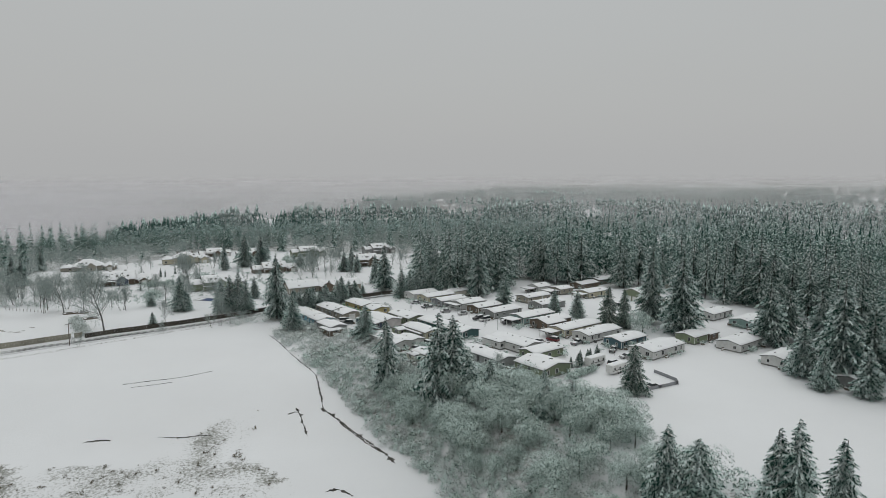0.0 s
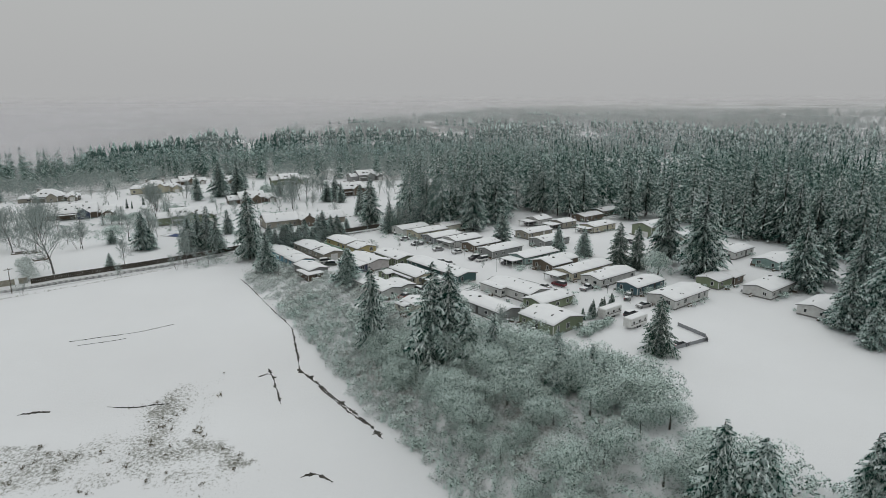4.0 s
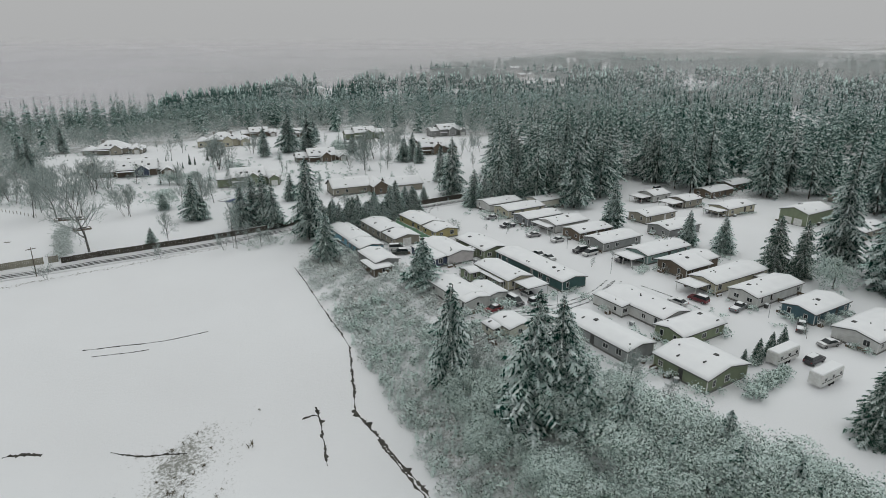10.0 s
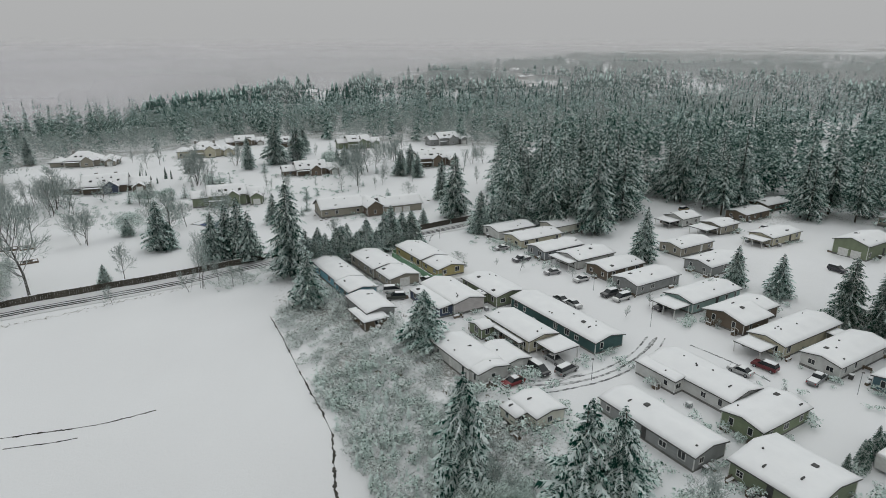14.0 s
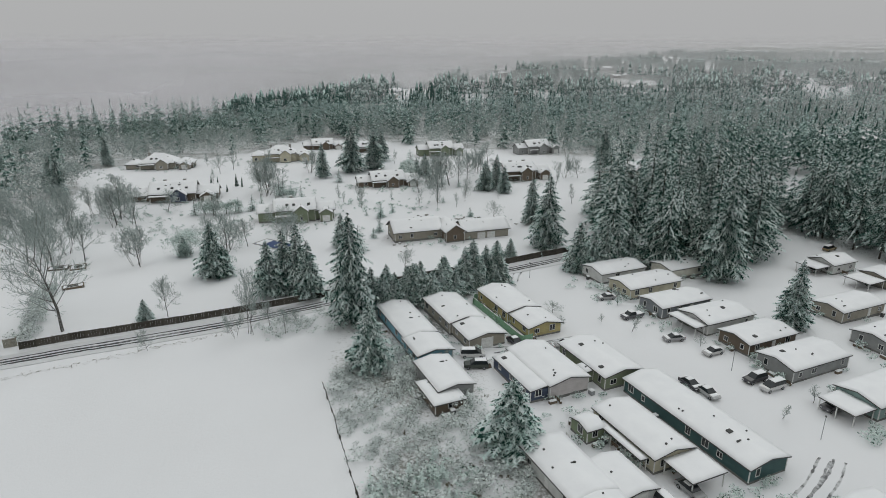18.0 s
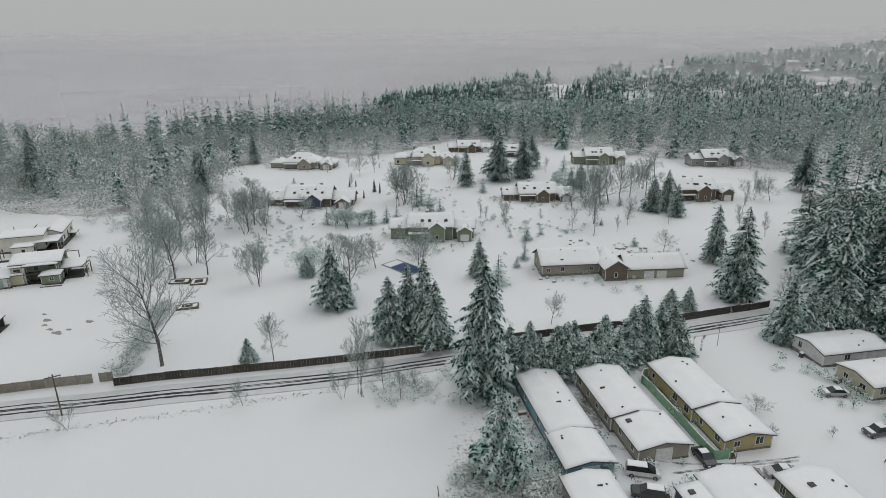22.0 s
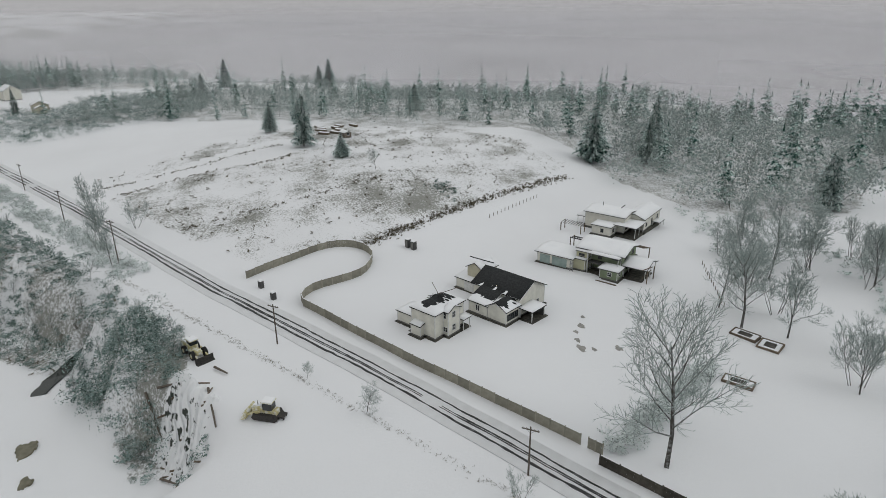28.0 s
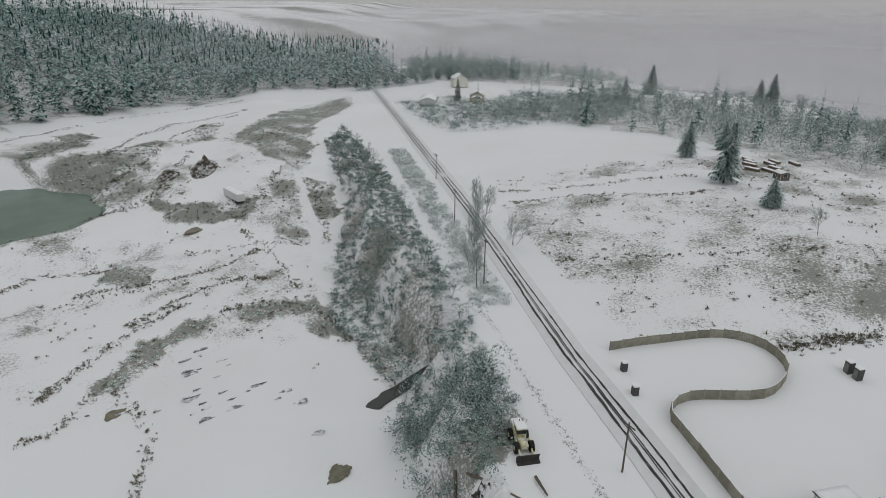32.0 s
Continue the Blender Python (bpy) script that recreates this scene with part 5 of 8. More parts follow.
def bare_arrays(seed, forks=(11, 7, 6, 3), bole=0.60, clear=0.35, open_low=58, open_top=18, reach=0.46, trunk=0.014, twig=0.0022, stems=1):
    """A leafless tree of height 1: limbs that rise and spread from the bole, forking three times into fine twigs. Triangles; index 0 is bole and limbs, 1 twigs."""
    r = np.random.RandomState(seed)
    V, Fc, M = [], [], []

    def piece(a, b, r0, r1, m):
        d = b - a
        d = d / (np.linalg.norm(d) + 1e-9)
        p = np.cross(d, (0.31, 0.52, 0.79))
        p /= np.linalg.norm(p) + 1e-9
        q = np.cross(d, p)
        k = len(V)
        if m == 2:
            V.extend((a + p * r0, a - p * r0, b))
            Fc.append((k, k + 1, k + 2))
            M.append(1)
            return
        for c, rad in ((a, r0), (b, r1)):
            V.extend(c + (p * math.cos(2.094 * i) + q * math.sin(2.094 * i)) * rad for i in range(3))
        for i in range(3):
            j = (i + 1) % 3
            Fc.extend(((k + i, k + j, k + 3 + j), (k + i, k + 3 + j, k + 3 + i)))
            M.extend((m, m))

    def grow(a, way, length, rad, depth):
        if depth >= len(forks):
            piece(a, a + (way + r.normal(0, 0.12, 3)) * length, rad, 0, 2)
            return
        joints, d, step = [a], way.copy(), (3 if depth < 2 else 2)
        for i in range(step):
            d = d + r.normal(0, 0.07 + 0.05 * depth, 3) + np.array((0, 0, 0.10 if depth else 0.0))
            d /= np.linalg.norm(d)
            joints.append(joints[-1] + d * length / step)
        for i in range(step):
            piece(joints[i], joints[i + 1], max(twig, rad * (1 - 0.75 * i / step)), max(twig * 0.7, rad * (1 - 0.75 * (i + 1) / step)), 0 if depth < 2 else 1)
        n, lo = forks[depth], clear if depth == 0 else 0.22
        for i in range(n):
            q = lo + (1 - lo) * (i + r.rand()) / n
            k = min(step - 1, int(q * step))
            p = joints[k] + (joints[k + 1] - joints[k]) * (q * step - k)
            t = (q - lo) / (1 - lo)
            ang = radians((open_low + (open_top - open_low) * t if depth == 0 else 46 - 14 * t) * r.uniform(0.8, 1.2))
            az = 2.4 * i + r.uniform(-0.5, 0.5)
            e1 = np.cross(d, (0.2, 0.9, 0.1))
            e1 /= np.linalg.norm(e1)
            e2 = np.cross(d, e1)
            w = d * math.cos(ang) + (e1 * math.cos(az) + e2 * math.sin(az)) * math.sin(ang)
            new_len = reach * r.uniform(0.75, 1.1) * (1 - 0.18 * t) if depth == 0 else length * r.uniform(0.4, 0.62) * (1.1 - 0.4 * t)
            grow(p, w, new_len, max(twig, rad * (0.42 if depth == 0 else 0.45) * (1 - 0.4 * t)), depth + 1)

    for k in range(stems):
        tilt = r.normal(0, 0.03 if stems == 1 else 0.20, 3) * (1, 1, 0) + (0, 0, 1)
        grow(r.normal(0, 0.012 * (stems - 1), 3) * (1, 1, 0) - (0, 0, 0.02), tilt / np.linalg.norm(tilt), bole, trunk / stems ** 0.5, 0)
    V = np.array(V)
    V[:, 2] *= 1 / V[:, 2].max()
    return V, np.array(Fc), np.array(M)


def clump_arrays(seed, n, size, flat=0.8, lobes=5, low=0.05):
    """A bush or a broad crown of size about 1: leaf blades spread through uneven lobes. Triangles."""
    r = np.random.RandomState(seed)
    cen = np.c_[r.normal(0, 0.26, lobes), r.normal(0, 0.26, lobes), r.uniform(0.25, 0.75, lobes)]
    rad = r.uniform(0.20, 0.38, lobes)
    k = r.randint(0, lobes, n)
    d = r.normal(0, 1, (n, 3))
    d /= np.linalg.norm(d, axis=1)[:, None]
    d[:, 2] = np.where(r.rand(n) < 0.65, np.abs(d[:, 2]), d[:, 2])
    p = cen[k] + d * rad[k][:, None] * r.uniform(0.75, 1.05, (n, 1)) * (1, 1, flat)
    p[:, 2] = np.maximum(p[:, 2], low)
    a = r.normal(0, 1, (n, 3)) * (1, 1, 0.45)
    a /= np.linalg.norm(a, axis=1)[:, None]
    b = np.cross(a, d + r.normal(0, 0.4, (n, 3)))
    b /= np.linalg.norm(b, axis=1)[:, None] + 1e-9
    s = size * r.uniform(0.6, 1.4, (n, 1))
    v = np.stack([p + a * s, p - a * s * 0.6 + b * s * 0.8, p - a * s * 0.6 - b * s * 0.8], 1).reshape(-1, 3)
    return v, np.arange(3 * n).reshape(-1, 3), np.zeros(n, int)


def trunk_mesh(name, r0, r1, h, mat):
    s = Shape()
    s.tube((0, 0, -0.06), (0.004, 0.003, h * 0.5), r0, (r0 + r1) / 2, 7).tube((0.004, 0.003, h * 0.5), (0, 0, h), (r0 + r1) / 2, r1, 7)
    return s.mesh(name, mat)


FIR = []
for k in range(6):
    v, f, m = frond_arrays(24, (0.235, 0.20, 0.255, 0.22, 0.19, 0.24)[k], 10 + k, droop=(0.28, 0.34, 0.25, 0.36, 0.3, 0.38)[k], base=(0.08, 0.16, 0.06, 0.2, 0.12, 0.1)[k], dense=11, stations=7, snowy=0.36, slim=(0.9, 0.8, 0.95, 0.85, 0.9, 0.8)[k])
    FIR.append((raw_mesh("crown", v, f, [NEEDLES, BRANCH_SNOW], m), trunk_mesh("trunk", 0.011, 0.002, 0.9, TRUNK)))
FIR_NEAR = []
for k in range(6):
    v, f, m = frond_arrays(34, (0.26, 0.225, 0.28, 0.24, 0.29, 0.235)[k], 310 + k, droop=(0.26, 0.34, 0.24, 0.32, 0.28, 0.36)[k], base=(0.06, 0.1, 0.04, 0.12, 0.05, 0.08)[k], dense=15, stations=13, snowy=0.48, slim=(0.78, 0.66, 0.75, 0.70, 0.62, 0.74)[k])
    FIR_NEAR.append((raw_mesh("crown", v, f, [NEEDLES, BRANCH_SNOW], m), trunk_mesh("trunk", 0.014, 0.003, 0.96, TRUNK)))
CEDAR = []
for k in range(3):
    v, f, m = frond_arrays(32, (0.30, 0.34, 0.27)[k], 40 + k, droop=0.3, base=0.03, dense=16, slim=0.62, snowy=0.16)
    CEDAR.append((raw_mesh("crown", v, f, [NEEDLES_GREEN, BRANCH_SNOW], m), trunk_mesh("trunk", 0.02, 0.004, 0.9, TRUNK)))


def bare_pair(seed, **shape):
    v, f, m = bare_arrays(seed, **shape)
    lim = m == 0
    return raw_mesh("crown", v, f[~lim], TWIGS), raw_mesh("trunk", v, f[lim], BARK)


BARE = [bare_pair(60), bare_pair(61, open_low=48, reach=0.42), bare_pair(62, stems=5, forks=(5, 6, 5, 3), bole=0.66, clear=0.3, open_low=40, reach=0.3), bare_pair(63, bole=0.7, open_low=66, reach=0.36), bare_pair(64, stems=3, forks=(7, 6, 5, 3), bole=0.65, open_low=44, reach=0.34),
        bare_pair(59, forks=(16, 8, 7, 3), bole=0.72, clear=0.24, open_low=72, open_top=25, reach=0.40, trunk=0.016, twig=0.0016)]
BARE_SMALL = [bare_pair(260 + k, forks=(9, 6, 4, 2), bole=0.74, clear=0.22, open_low=(38, 48, 30, 55)[k], open_top=14, reach=(0.30, 0.34, 0.27, 0.36)[k], twig=0.0034, trunk=0.012) for k in range(4)]
FIR_SMALL = []
for k in range(3):
    v, f, m = frond_arrays(15, (0.24, 0.28, 0.21)[k], 270 + k, droop=0.35, base=0.04, dense=10, stations=6)
    FIR_SMALL.append((raw_mesh("crown", v, f, [NEEDLES, BRANCH_SNOW], m), trunk_mesh("trunk", 0.014, 0.003, 0.96, TRUNK)))
BUSH_TREE = []
for k in range(5):
    v, f, m = clump_arrays(80 + k, 6500, 0.0155, 0.95, 18, 0.06)
    v = v * (1.0, 1.0, 1.08)
    BUSH_TREE.append((raw_mesh("crown", v, f, LEAVES), trunk_mesh("trunk", 0.035, 0.012, 0.6, TRUNK)))


def tree(kind, x, y, h, label, seed=0, wide=1.0, name="fir_tree", group=""):
    lib = {"fir": FIR_NEAR, "forest": FIR, "cedar": CEDAR, "bare": BARE, "bush": BUSH_TREE, "slender": BARE_SMALL, "young": FIR_SMALL}[kind]
    crown, trunk = lib[seed % len(lib)]
    e = thing(name, x, y, (seed * 73) % 360, None, label, "tree", group)
    e.location.z -= 0.15
    e.scale = (h * wide, h * wide, h)
    part("trunk", trunk, None, e)
    part("crown", crown, None, e)
    return e


FIR_SPOTS = [(-37.8, 188, 14.3), (-46.8, 206.5, 26.5), (-66, 223.5, 18.5), (-72, 220, 15), (-92.5, 230.3, 16), (-93.2, 201, 6), 
             (-41.5, 217.5, 10.5), (-37, 217.4, 10.4), (-33.8, 219.4, 10.7), (-22.5, 230, 13.4), (-18.7, 258.5, 5.8), (-14.8, 260.5, 6.2), (-4, 272.4, 24), (-9.6, 297, 17),
             (4.5, 250, 14.4), (11.7, 254, 13.8), (27, 257.5, 14.9), (41, 249, 29), (48, 218, 16), (39.4, 262, 23), (23.6, 301, 21.8), (22.8, 398, 23), (40.4, 290, 25),
             (65.4, 200, 11.1), (73, 193.5, 11), (-2, 128, 22), (11.4, 114.3, 25), (15.4, 113.6, 22.5), (18.8, 109.9, 12.9), (98.5, 181.8, 29), (102.5, 165, 31), (104.5, 172, 26),
             (-26.2, 222.5, 7.6), (-110.5, 246.6, 6.5), (-96.8, 371, 23), (-105.8, 356.6, 16.7), (-88, 380.6, 22.4), (-200.5, 306, 18), (13.5, 303.7, 16.3), (-268.5, 284, 20),
             (-271, 261, 22.7), (-275, 289.9, 26), (-275, 163.8, 8.9), (-329, 137.3, 14), (-369, 209, 14.2), (46, 52.7, 18.8), (50.8, 50.3, 14.6),
             (59.2, 42.4, 17.9), (61, 40.4, 19.9), (68.3, 39.4, 16.9), (114.8, 117.3, 16.5), (121.3, 110.1, 29), (34.8, 91.3, 10.5), (28.1, 95.6, 9), (40, 88, 10.4), (113.2, 114.8, 15.2), (124.2, 147.6, 23.7), (134.1, 152, 20), (128.5, 122.1, 22.1), (141, 128.6, 25.3), (119.3, 97.3, 13.3), (138.1, 142, 21.9), (132, 112, 20), (146, 118, 24), (128, 92, 16), (137, 98, 21), (112, 104, 11)]
FIR_SPOTS += [(-295.6, 150.8, 20.5), (-544, 101, 21), (-521, 175, 21), (-530, 168, 16), (-500, 90, 15), (-352, 150, 12), (-44, 213.5, 11), (-39, 215, 9.5), (-31, 217.5, 9), (-28.5, 221, 8.5), (-20, 233.5, 11), (-24.5, 227.5, 12), (-17, 236, 9), (8, 252, 12), (15, 255.5, 13.5), (19, 258, 12), (-62, 220.5, 15), (-69.5, 223.5, 17), (-90.5, 232.5, 9), (17, 116, 17), (24, 104, 12)]
for k, (x, y, h) in enumerate(FIR_SPOTS):
    tree("fir", x, y, h, "snow-laden dark green fir with drooping branches" if h > 8 else "small snow-dusted young fir", k, 1.0 if h > 15.5 else 1.25 if h > 9 else 1.5)
tree("fir", -9.8, 165.7, 12.8, "round broad fir heavy with snow among the homes", 4, 1.35)
for k, (x, y, h, w) in enumerate(((61.8, 106.2, 13.9, 0.95), (80.7, 179.3, 15.6, 0.9), (85.1, 174.6, 15.2, 0.9), (-43.5, 216, 8, 1.0), (-30.5, 221, 8.5, 1.0), (24.5, 108, 9, 1.1), (-459, -8, 15, 0.55))):
    tree("cedar", x, y, h, "dense dark green cedar lightly dusted with snow", k, w, "cedar_tree")
BARE_SPOTS = [(-108.5, 194, 25.5, 1.0), (-89.7, 204.1, 11.7, 0.8), (-119, 236, 12.1, 1.0), (-92.3, 238, 16.5, 1.0), (-165, 267, 13.4, 1), (-153, 275, 15.5, 1), (-87, 267, 9.4, 1.2),
              (-42.4, 239.7, 8.1, 0.9), (-67.4, 199.6, 15.7, 0.6), (-63.9, 201.7, 7.5, 0.9), (-107.5, 172.7, 5.4, 0.9), (-85, 189, 5.6, 0.7), (-3, 217, 3.4, 1.6), (-159.5, 247, 11.5, 1.1),
              (-118, 319, 16, 0.8), (-47, 323, 12.8, 1.1), (-78, 318.5, 8, 0.7), (-37, 330.8, 9, 0.8), (-141, 230.5, 19, 1), (-117, 234.7, 12, 1), (-248, 86, 14, 0.8),
              (-204.4, 101.4, 10.8, 0.7), (-233.4, 100.9, 9.3, 1.0), (-131.3, 155.4, 5.8, 0.9), (-143, 146.5, 3.9, 0.7), (-254.6, 173.4, 7.7, 0.9), (-219, 95.4, 14, 0.6), (-150, 231.8, 14.7, 1.0),
              (-212, 97, 11, 0.6), (-226, 92, 10, 0.7), (-240, 88, 12, 0.7), (-136, 237, 15, 1.0), (-145, 242, 13, 1.1), (-60, 200.5, 6, 1.0), (-70, 197.5, 7, 0.8), (-58, 203.5, 5, 1.1), (-128, 246, 9, 1.1),
              (27.5, 117.5, 9, 0.9), (3, 126, 8, 1.0), (33, 112, 7, 1.0), (-5, 139, 7, 1.1),
              (-178, 259, 12, 1.2), (-170, 262, 14, 1.2), (-176, 278, 13, 1.1), (-167, 283, 12, 1.1), (-158, 281, 11, 1.2), (-178, 252, 10, 1.1), (-161, 291, 10, 1.0), (-101, 256, 11, 1.3), (-97, 260, 10, 1.2), (-166, 268, 14, 1.2), (-162, 254, 12, 1.2),
              (-152, 272, 13, 0.9), (-144, 292, 9, 1.1), (-157, 357, 11, 1.0), (-121, 331, 16, 0.9), (-116, 367, 11, 0.8), (-107, 254, 11, 1.2), (-89, 273, 12, 1.2), (-57, 335, 10, 1.0), (-47, 322, 15, 1.0), (-56, 360, 13, 1.2), (-37, 379, 13, 1.2), (-34, 403, 12, 1.2), (4, 375, 11, 1.0), (10, 376, 10, 1.0), (-23, 301, 8, 1.0), (-196, 272, 12, 1.1), (-188, 268, 11, 1.2), (-185, 276, 13, 1.1)]
for k, (x, y, h, w) in enumerate(BARE_SPOTS):
    tree("bare", x, y, h, "bare leafless tree with frosted grey twigs", k if h < 17 else 5, w, "bare_tree")
for k in range(16):
    t = k / 15
    tree("fir" if k % 3 else "cedar", -45 + 30 * t + 1.6 * ((k * 5) % 3 - 1), 211.5 + 23.5 * t + 1.5 * ((k * 7) % 3 - 1), 7.5 + (k * 37 % 10) * 0.4, "dense snowy conifer in the hedge beside the lane", k, 1.35, "hedge_conifer", "hedge conifers by the lane")
# birches and shrubs in the gardens beyond the lane
rg = random.Random(5)
for k in range(60):
    x, y = rg.uniform(-175, 10), rg.uniform(268, 400)
    if any(math.hypot(x - a, y - b) < 17 for a, b in ((-40, 280), (-28, 277), (-93, 291), (-154, 311), (-140, 313), (-73, 347), (-17, 370), (-141, 394))):
        continue
    tree("slender", x, y, rg.uniform(5, 11.5), "slender bare garden tree dusted with snow", k, rg.uniform(0.6, 1.2), "bare_tree", "bare garden trees")
for k in range(34):
    x, y = rg.uniform(-180, 15), rg.uniform(262, 400)
    if any(math.hypot(x - a, y - b) < 16 for a, b in ((-40, 280), (-28, 277), (-93, 291), (-154, 311), (-140, 313), (-73, 347), (-17, 370), (-141, 394))):
        continue
    tree("young", x, y, rg.uniform(1.8, 5.5), "small clipped garden conifer with snow on top", k, rg.uniform(1.2, 2.0), "garden_conifer", "garden conifers")
for k, (x, y) in enumerate(((7.5, 213.5), (-1.5, 209), (13.5, 209.5), (26.5, 205.5), (41, 187), (52, 176), (34, 181), (58, 195), (70, 176), (25, 226), (53, 149), (22, 176), (-33.5, 184.5), (-23, 192), (69, 140), (82, 140), (-30, 181))):
    tree("slender", x, y, 2.4 + (k * 7 % 5) * 0.45, "round leafless garden shrub dusted with snow", k, 1.5, "bare_shrub", "bare shrubs among the homes")
# trees that stand round the villas
GARDEN_BARE = [(-83.8, 263.4, 11.3), (-152.8, 240.4, 14), (-172.8, 254.8, 9.8), (-155.6, 281.2, 17), (-152.4, 282.7, 15), (-118.1, 323.1, 15.8), (-149.4, 336.7, 7.1), (-126.7, 287.4, 8.7), (-123.5, 289.4, 9.6),
               (-49, 348.3, 15.8), (-52.1, 347.9, 12.8), (-46.4, 351.7, 16.5), (-43.3, 357.7, 15.6), (-40.1, 363.2, 13.9), (-56.7, 355.6, 11.3), (-34.4, 367.2, 13.9), (-36.3, 324.8, 8.1), (-38.4, 315.7, 6.3), (-45.1, 312.3, 8.3),
               (-52.6, 313.4, 8.1), (-65.4, 321.7, 4.4), (-75.5, 313.2, 7.8), (-117.3, 321.7, 14.8), (-115.4, 366, 11.2), (-85, 315.1, 8.1), (-81.3, 394.6, 7.9)]
for k, (x, y, h) in enumerate(GARDEN_BARE):
    tree("bare" if h > 9 else "slender", x, y, h, "bare garden tree with a haze of frosted twigs", k, 1.1 if h > 9 else 0.8, "bare_tree")
GARDEN_FIR = [(-209.7, 313.9, 17), (-221.3, 365, 15), (-132.2, 290.6, 7.5), (-117.2, 295, 6.4), (-113.8, 299.3, 6.4), (-113.5, 306.6, 5), (-111.5, 323.3, 7.4), (-108.4, 323.6, 4.7), (-101.6, 317.9, 6), (-89.4, 401.1, 17.3), (-95.9, 349, 6.2),
              (-112.4, 321.2, 8.9), (-67.9, 264.9, 11.5), (-61.3, 260.7, 9), (-81.2, 291.8, 5.8), (-64.2, 300.3, 4.1), (-61, 304.8, 3.3), (-69.5, 299.4, 2.9), (-64.2, 367, 9.1), (-73.6, 397.2, 8.4), (-61, 371, 11), (-58, 365, 8), (-30, 345, 13), (-26, 350, 15), (-22, 342, 12)]
for k, (x, y, h) in enumerate(GARDEN_FIR):
    tree("fir" if h > 9 else "young", x, y, h, "snowy garden fir beside the villas" if h > 5 else "small round garden conifer under snow", k, 1.1 if h > 9 else 1.5, "fir_tree")
for k, (x, y, h) in enumerate(((-151.2, 338, 3.6), (-137.3, 334.1, 5.8), (-134.4, 333.4, 4.5), (-136.7, 324.3, 3.4), (-132.8, 345.8, 5.3), (-149, 339.5, 3.2))):
    tree("cedar", x, y, h, "narrow dark columnar cypress in a garden", k, 0.45, "cypress")
for k, (x, y, h) in enumerate(((-110.6, 248, 7.2), (-129, 292, 5), (-125, 291, 5.5), (-121, 293, 5), (-66, 362, 8), (-119, 296, 4.5), (-107, 319, 4), (-93, 235, 6))):
    tree("bush", x, y, h, "dark evergreen garden bush under snow", k, 1.1, "evergreen_tree")
# evergreen broadleaf trees on the bank beside the park
for k in range(75):
    t = (k + rg.random()) / 75
    d = rg.uniform(8, 31)
    s = 72 + 118 * t
    x, y = -45 + 0.479 * s + 0.88 * d, 183 - 0.88 * s + 0.479 * d
    if math.hypot(x - 61, y - 42) < 9 or math.hypot(x - 48, y - 51) < 5:
        continue
    tree("bush", x, y, rg.uniform(4.5, 8.5), "round evergreen tree with dark leaves and patches of snow", k, rg.uniform(0.85, 1.2), "evergreen_tree", "evergreens on the bank")


for k, (x, y) in enumerate(((38.5, 274.4), (39.9, 264.1), (33.4, 266.0), (46.8, 279.9), (89.1, 167.1), (77.1, 146.1))):
    tree("bush", x, y, 2.6 + (k * 7 % 5) * 0.8 if k > 4 else 5.5 + 0.5 * k, "snow-dusted evergreen bush between the homes", k, 1.15, "evergreen_bush", "bushes among the homes")


# dark hedge trees beside the snowy yard, and the tall grove along its near edge
for k in range(9):
    t = k / 8
    tree("cedar", 52.3 + 10 * t + 0.5 * (k * 5 % 3 - 1), 128.6 + 7.2 * t - 0.4 * (k * 7 % 3 - 1), 3.6 + (k * 7 % 5) * 0.45, "narrow dark hedge cedar dusted with snow", k, 0.75, "hedge_conifer", "hedge beside the snowy yard")
for k in range(26):
    t = (k // 2 + 0.5 * (k % 2)) / 12.5
    x, y = 23.5 + 28 * t + rg.uniform(-1.2, 1.2), 106.5 - 8 * t - 16 * t * t + rg.uniform(-1, 1)
    if k % 2:
        x, y = x - 3.2, y - 5.2
    if k % 7 == 5:
        tree("fir", x, y, rg.uniform(7.5, 10), "snow-laden fir standing among evergreen trees", k, 1.25)
    else:
        tree("bush", x, y, rg.uniform(6.5, 9.5), "round evergreen tree with dark leaves and patches of snow", k, rg.uniform(0.9, 1.15), "evergreen_tree", "evergreens on the bank")


# ---- woods too many to count ----
def scatter_in(poly, spacing, seed, keep=1.0, avoid=()):
    r = np.random.RandomState(seed)
    p = np.asarray(poly, float)
    lo, hi = p.min(0), p.max(0)
    xs, ys = np.meshgrid(np.arange(lo[0], hi[0], spacing), np.arange(lo[1], hi[1], spacing))
    q = np.c_[xs.ravel(), ys.ravel()] + r.uniform(-0.45, 0.45, (xs.size, 2)) * spacing
    q = q[inside(q[:, 0], q[:, 1], poly) & (r.rand(len(q)) < keep)]
    for ax, ay, rad in avoid:
        q = q[np.hypot(q[:, 0] - ax, q[:, 1] - ay) > rad]
    return q


def planted(lib, spots, heights, seed, wide=(0.85, 1.15)):
    """Copies of a few plants, joined into one set of arrays."""
    r = np.random.RandomState(seed)
    VV, FF, MM, k = [], [], [], 0
    z = height(spots[:, 0], spots[:, 1])
    for (x, y), h, zz in zip(spots, heights, z):
        v, f, m = lib[r.randint(len(lib))]
        a = r.uniform(0, 6.283)
        c, s = math.cos(a), math.sin(a)
        w = h * r.uniform(*wide)
        p = np.empty_like(v)
        p[:, 0], p[:, 1], p[:, 2] = (v[:, 0] * c - v[:, 1] * s) * w + x, (v[:, 0] * s + v[:, 1] * c) * w + y, v[:, 2] * h + zz - 0.2
        VV.append(p)
        FF.append(f + k)
        MM.append(m)
        k += len(v)
    return np.concatenate(VV), np.concatenate(FF), np.concatenate(MM)


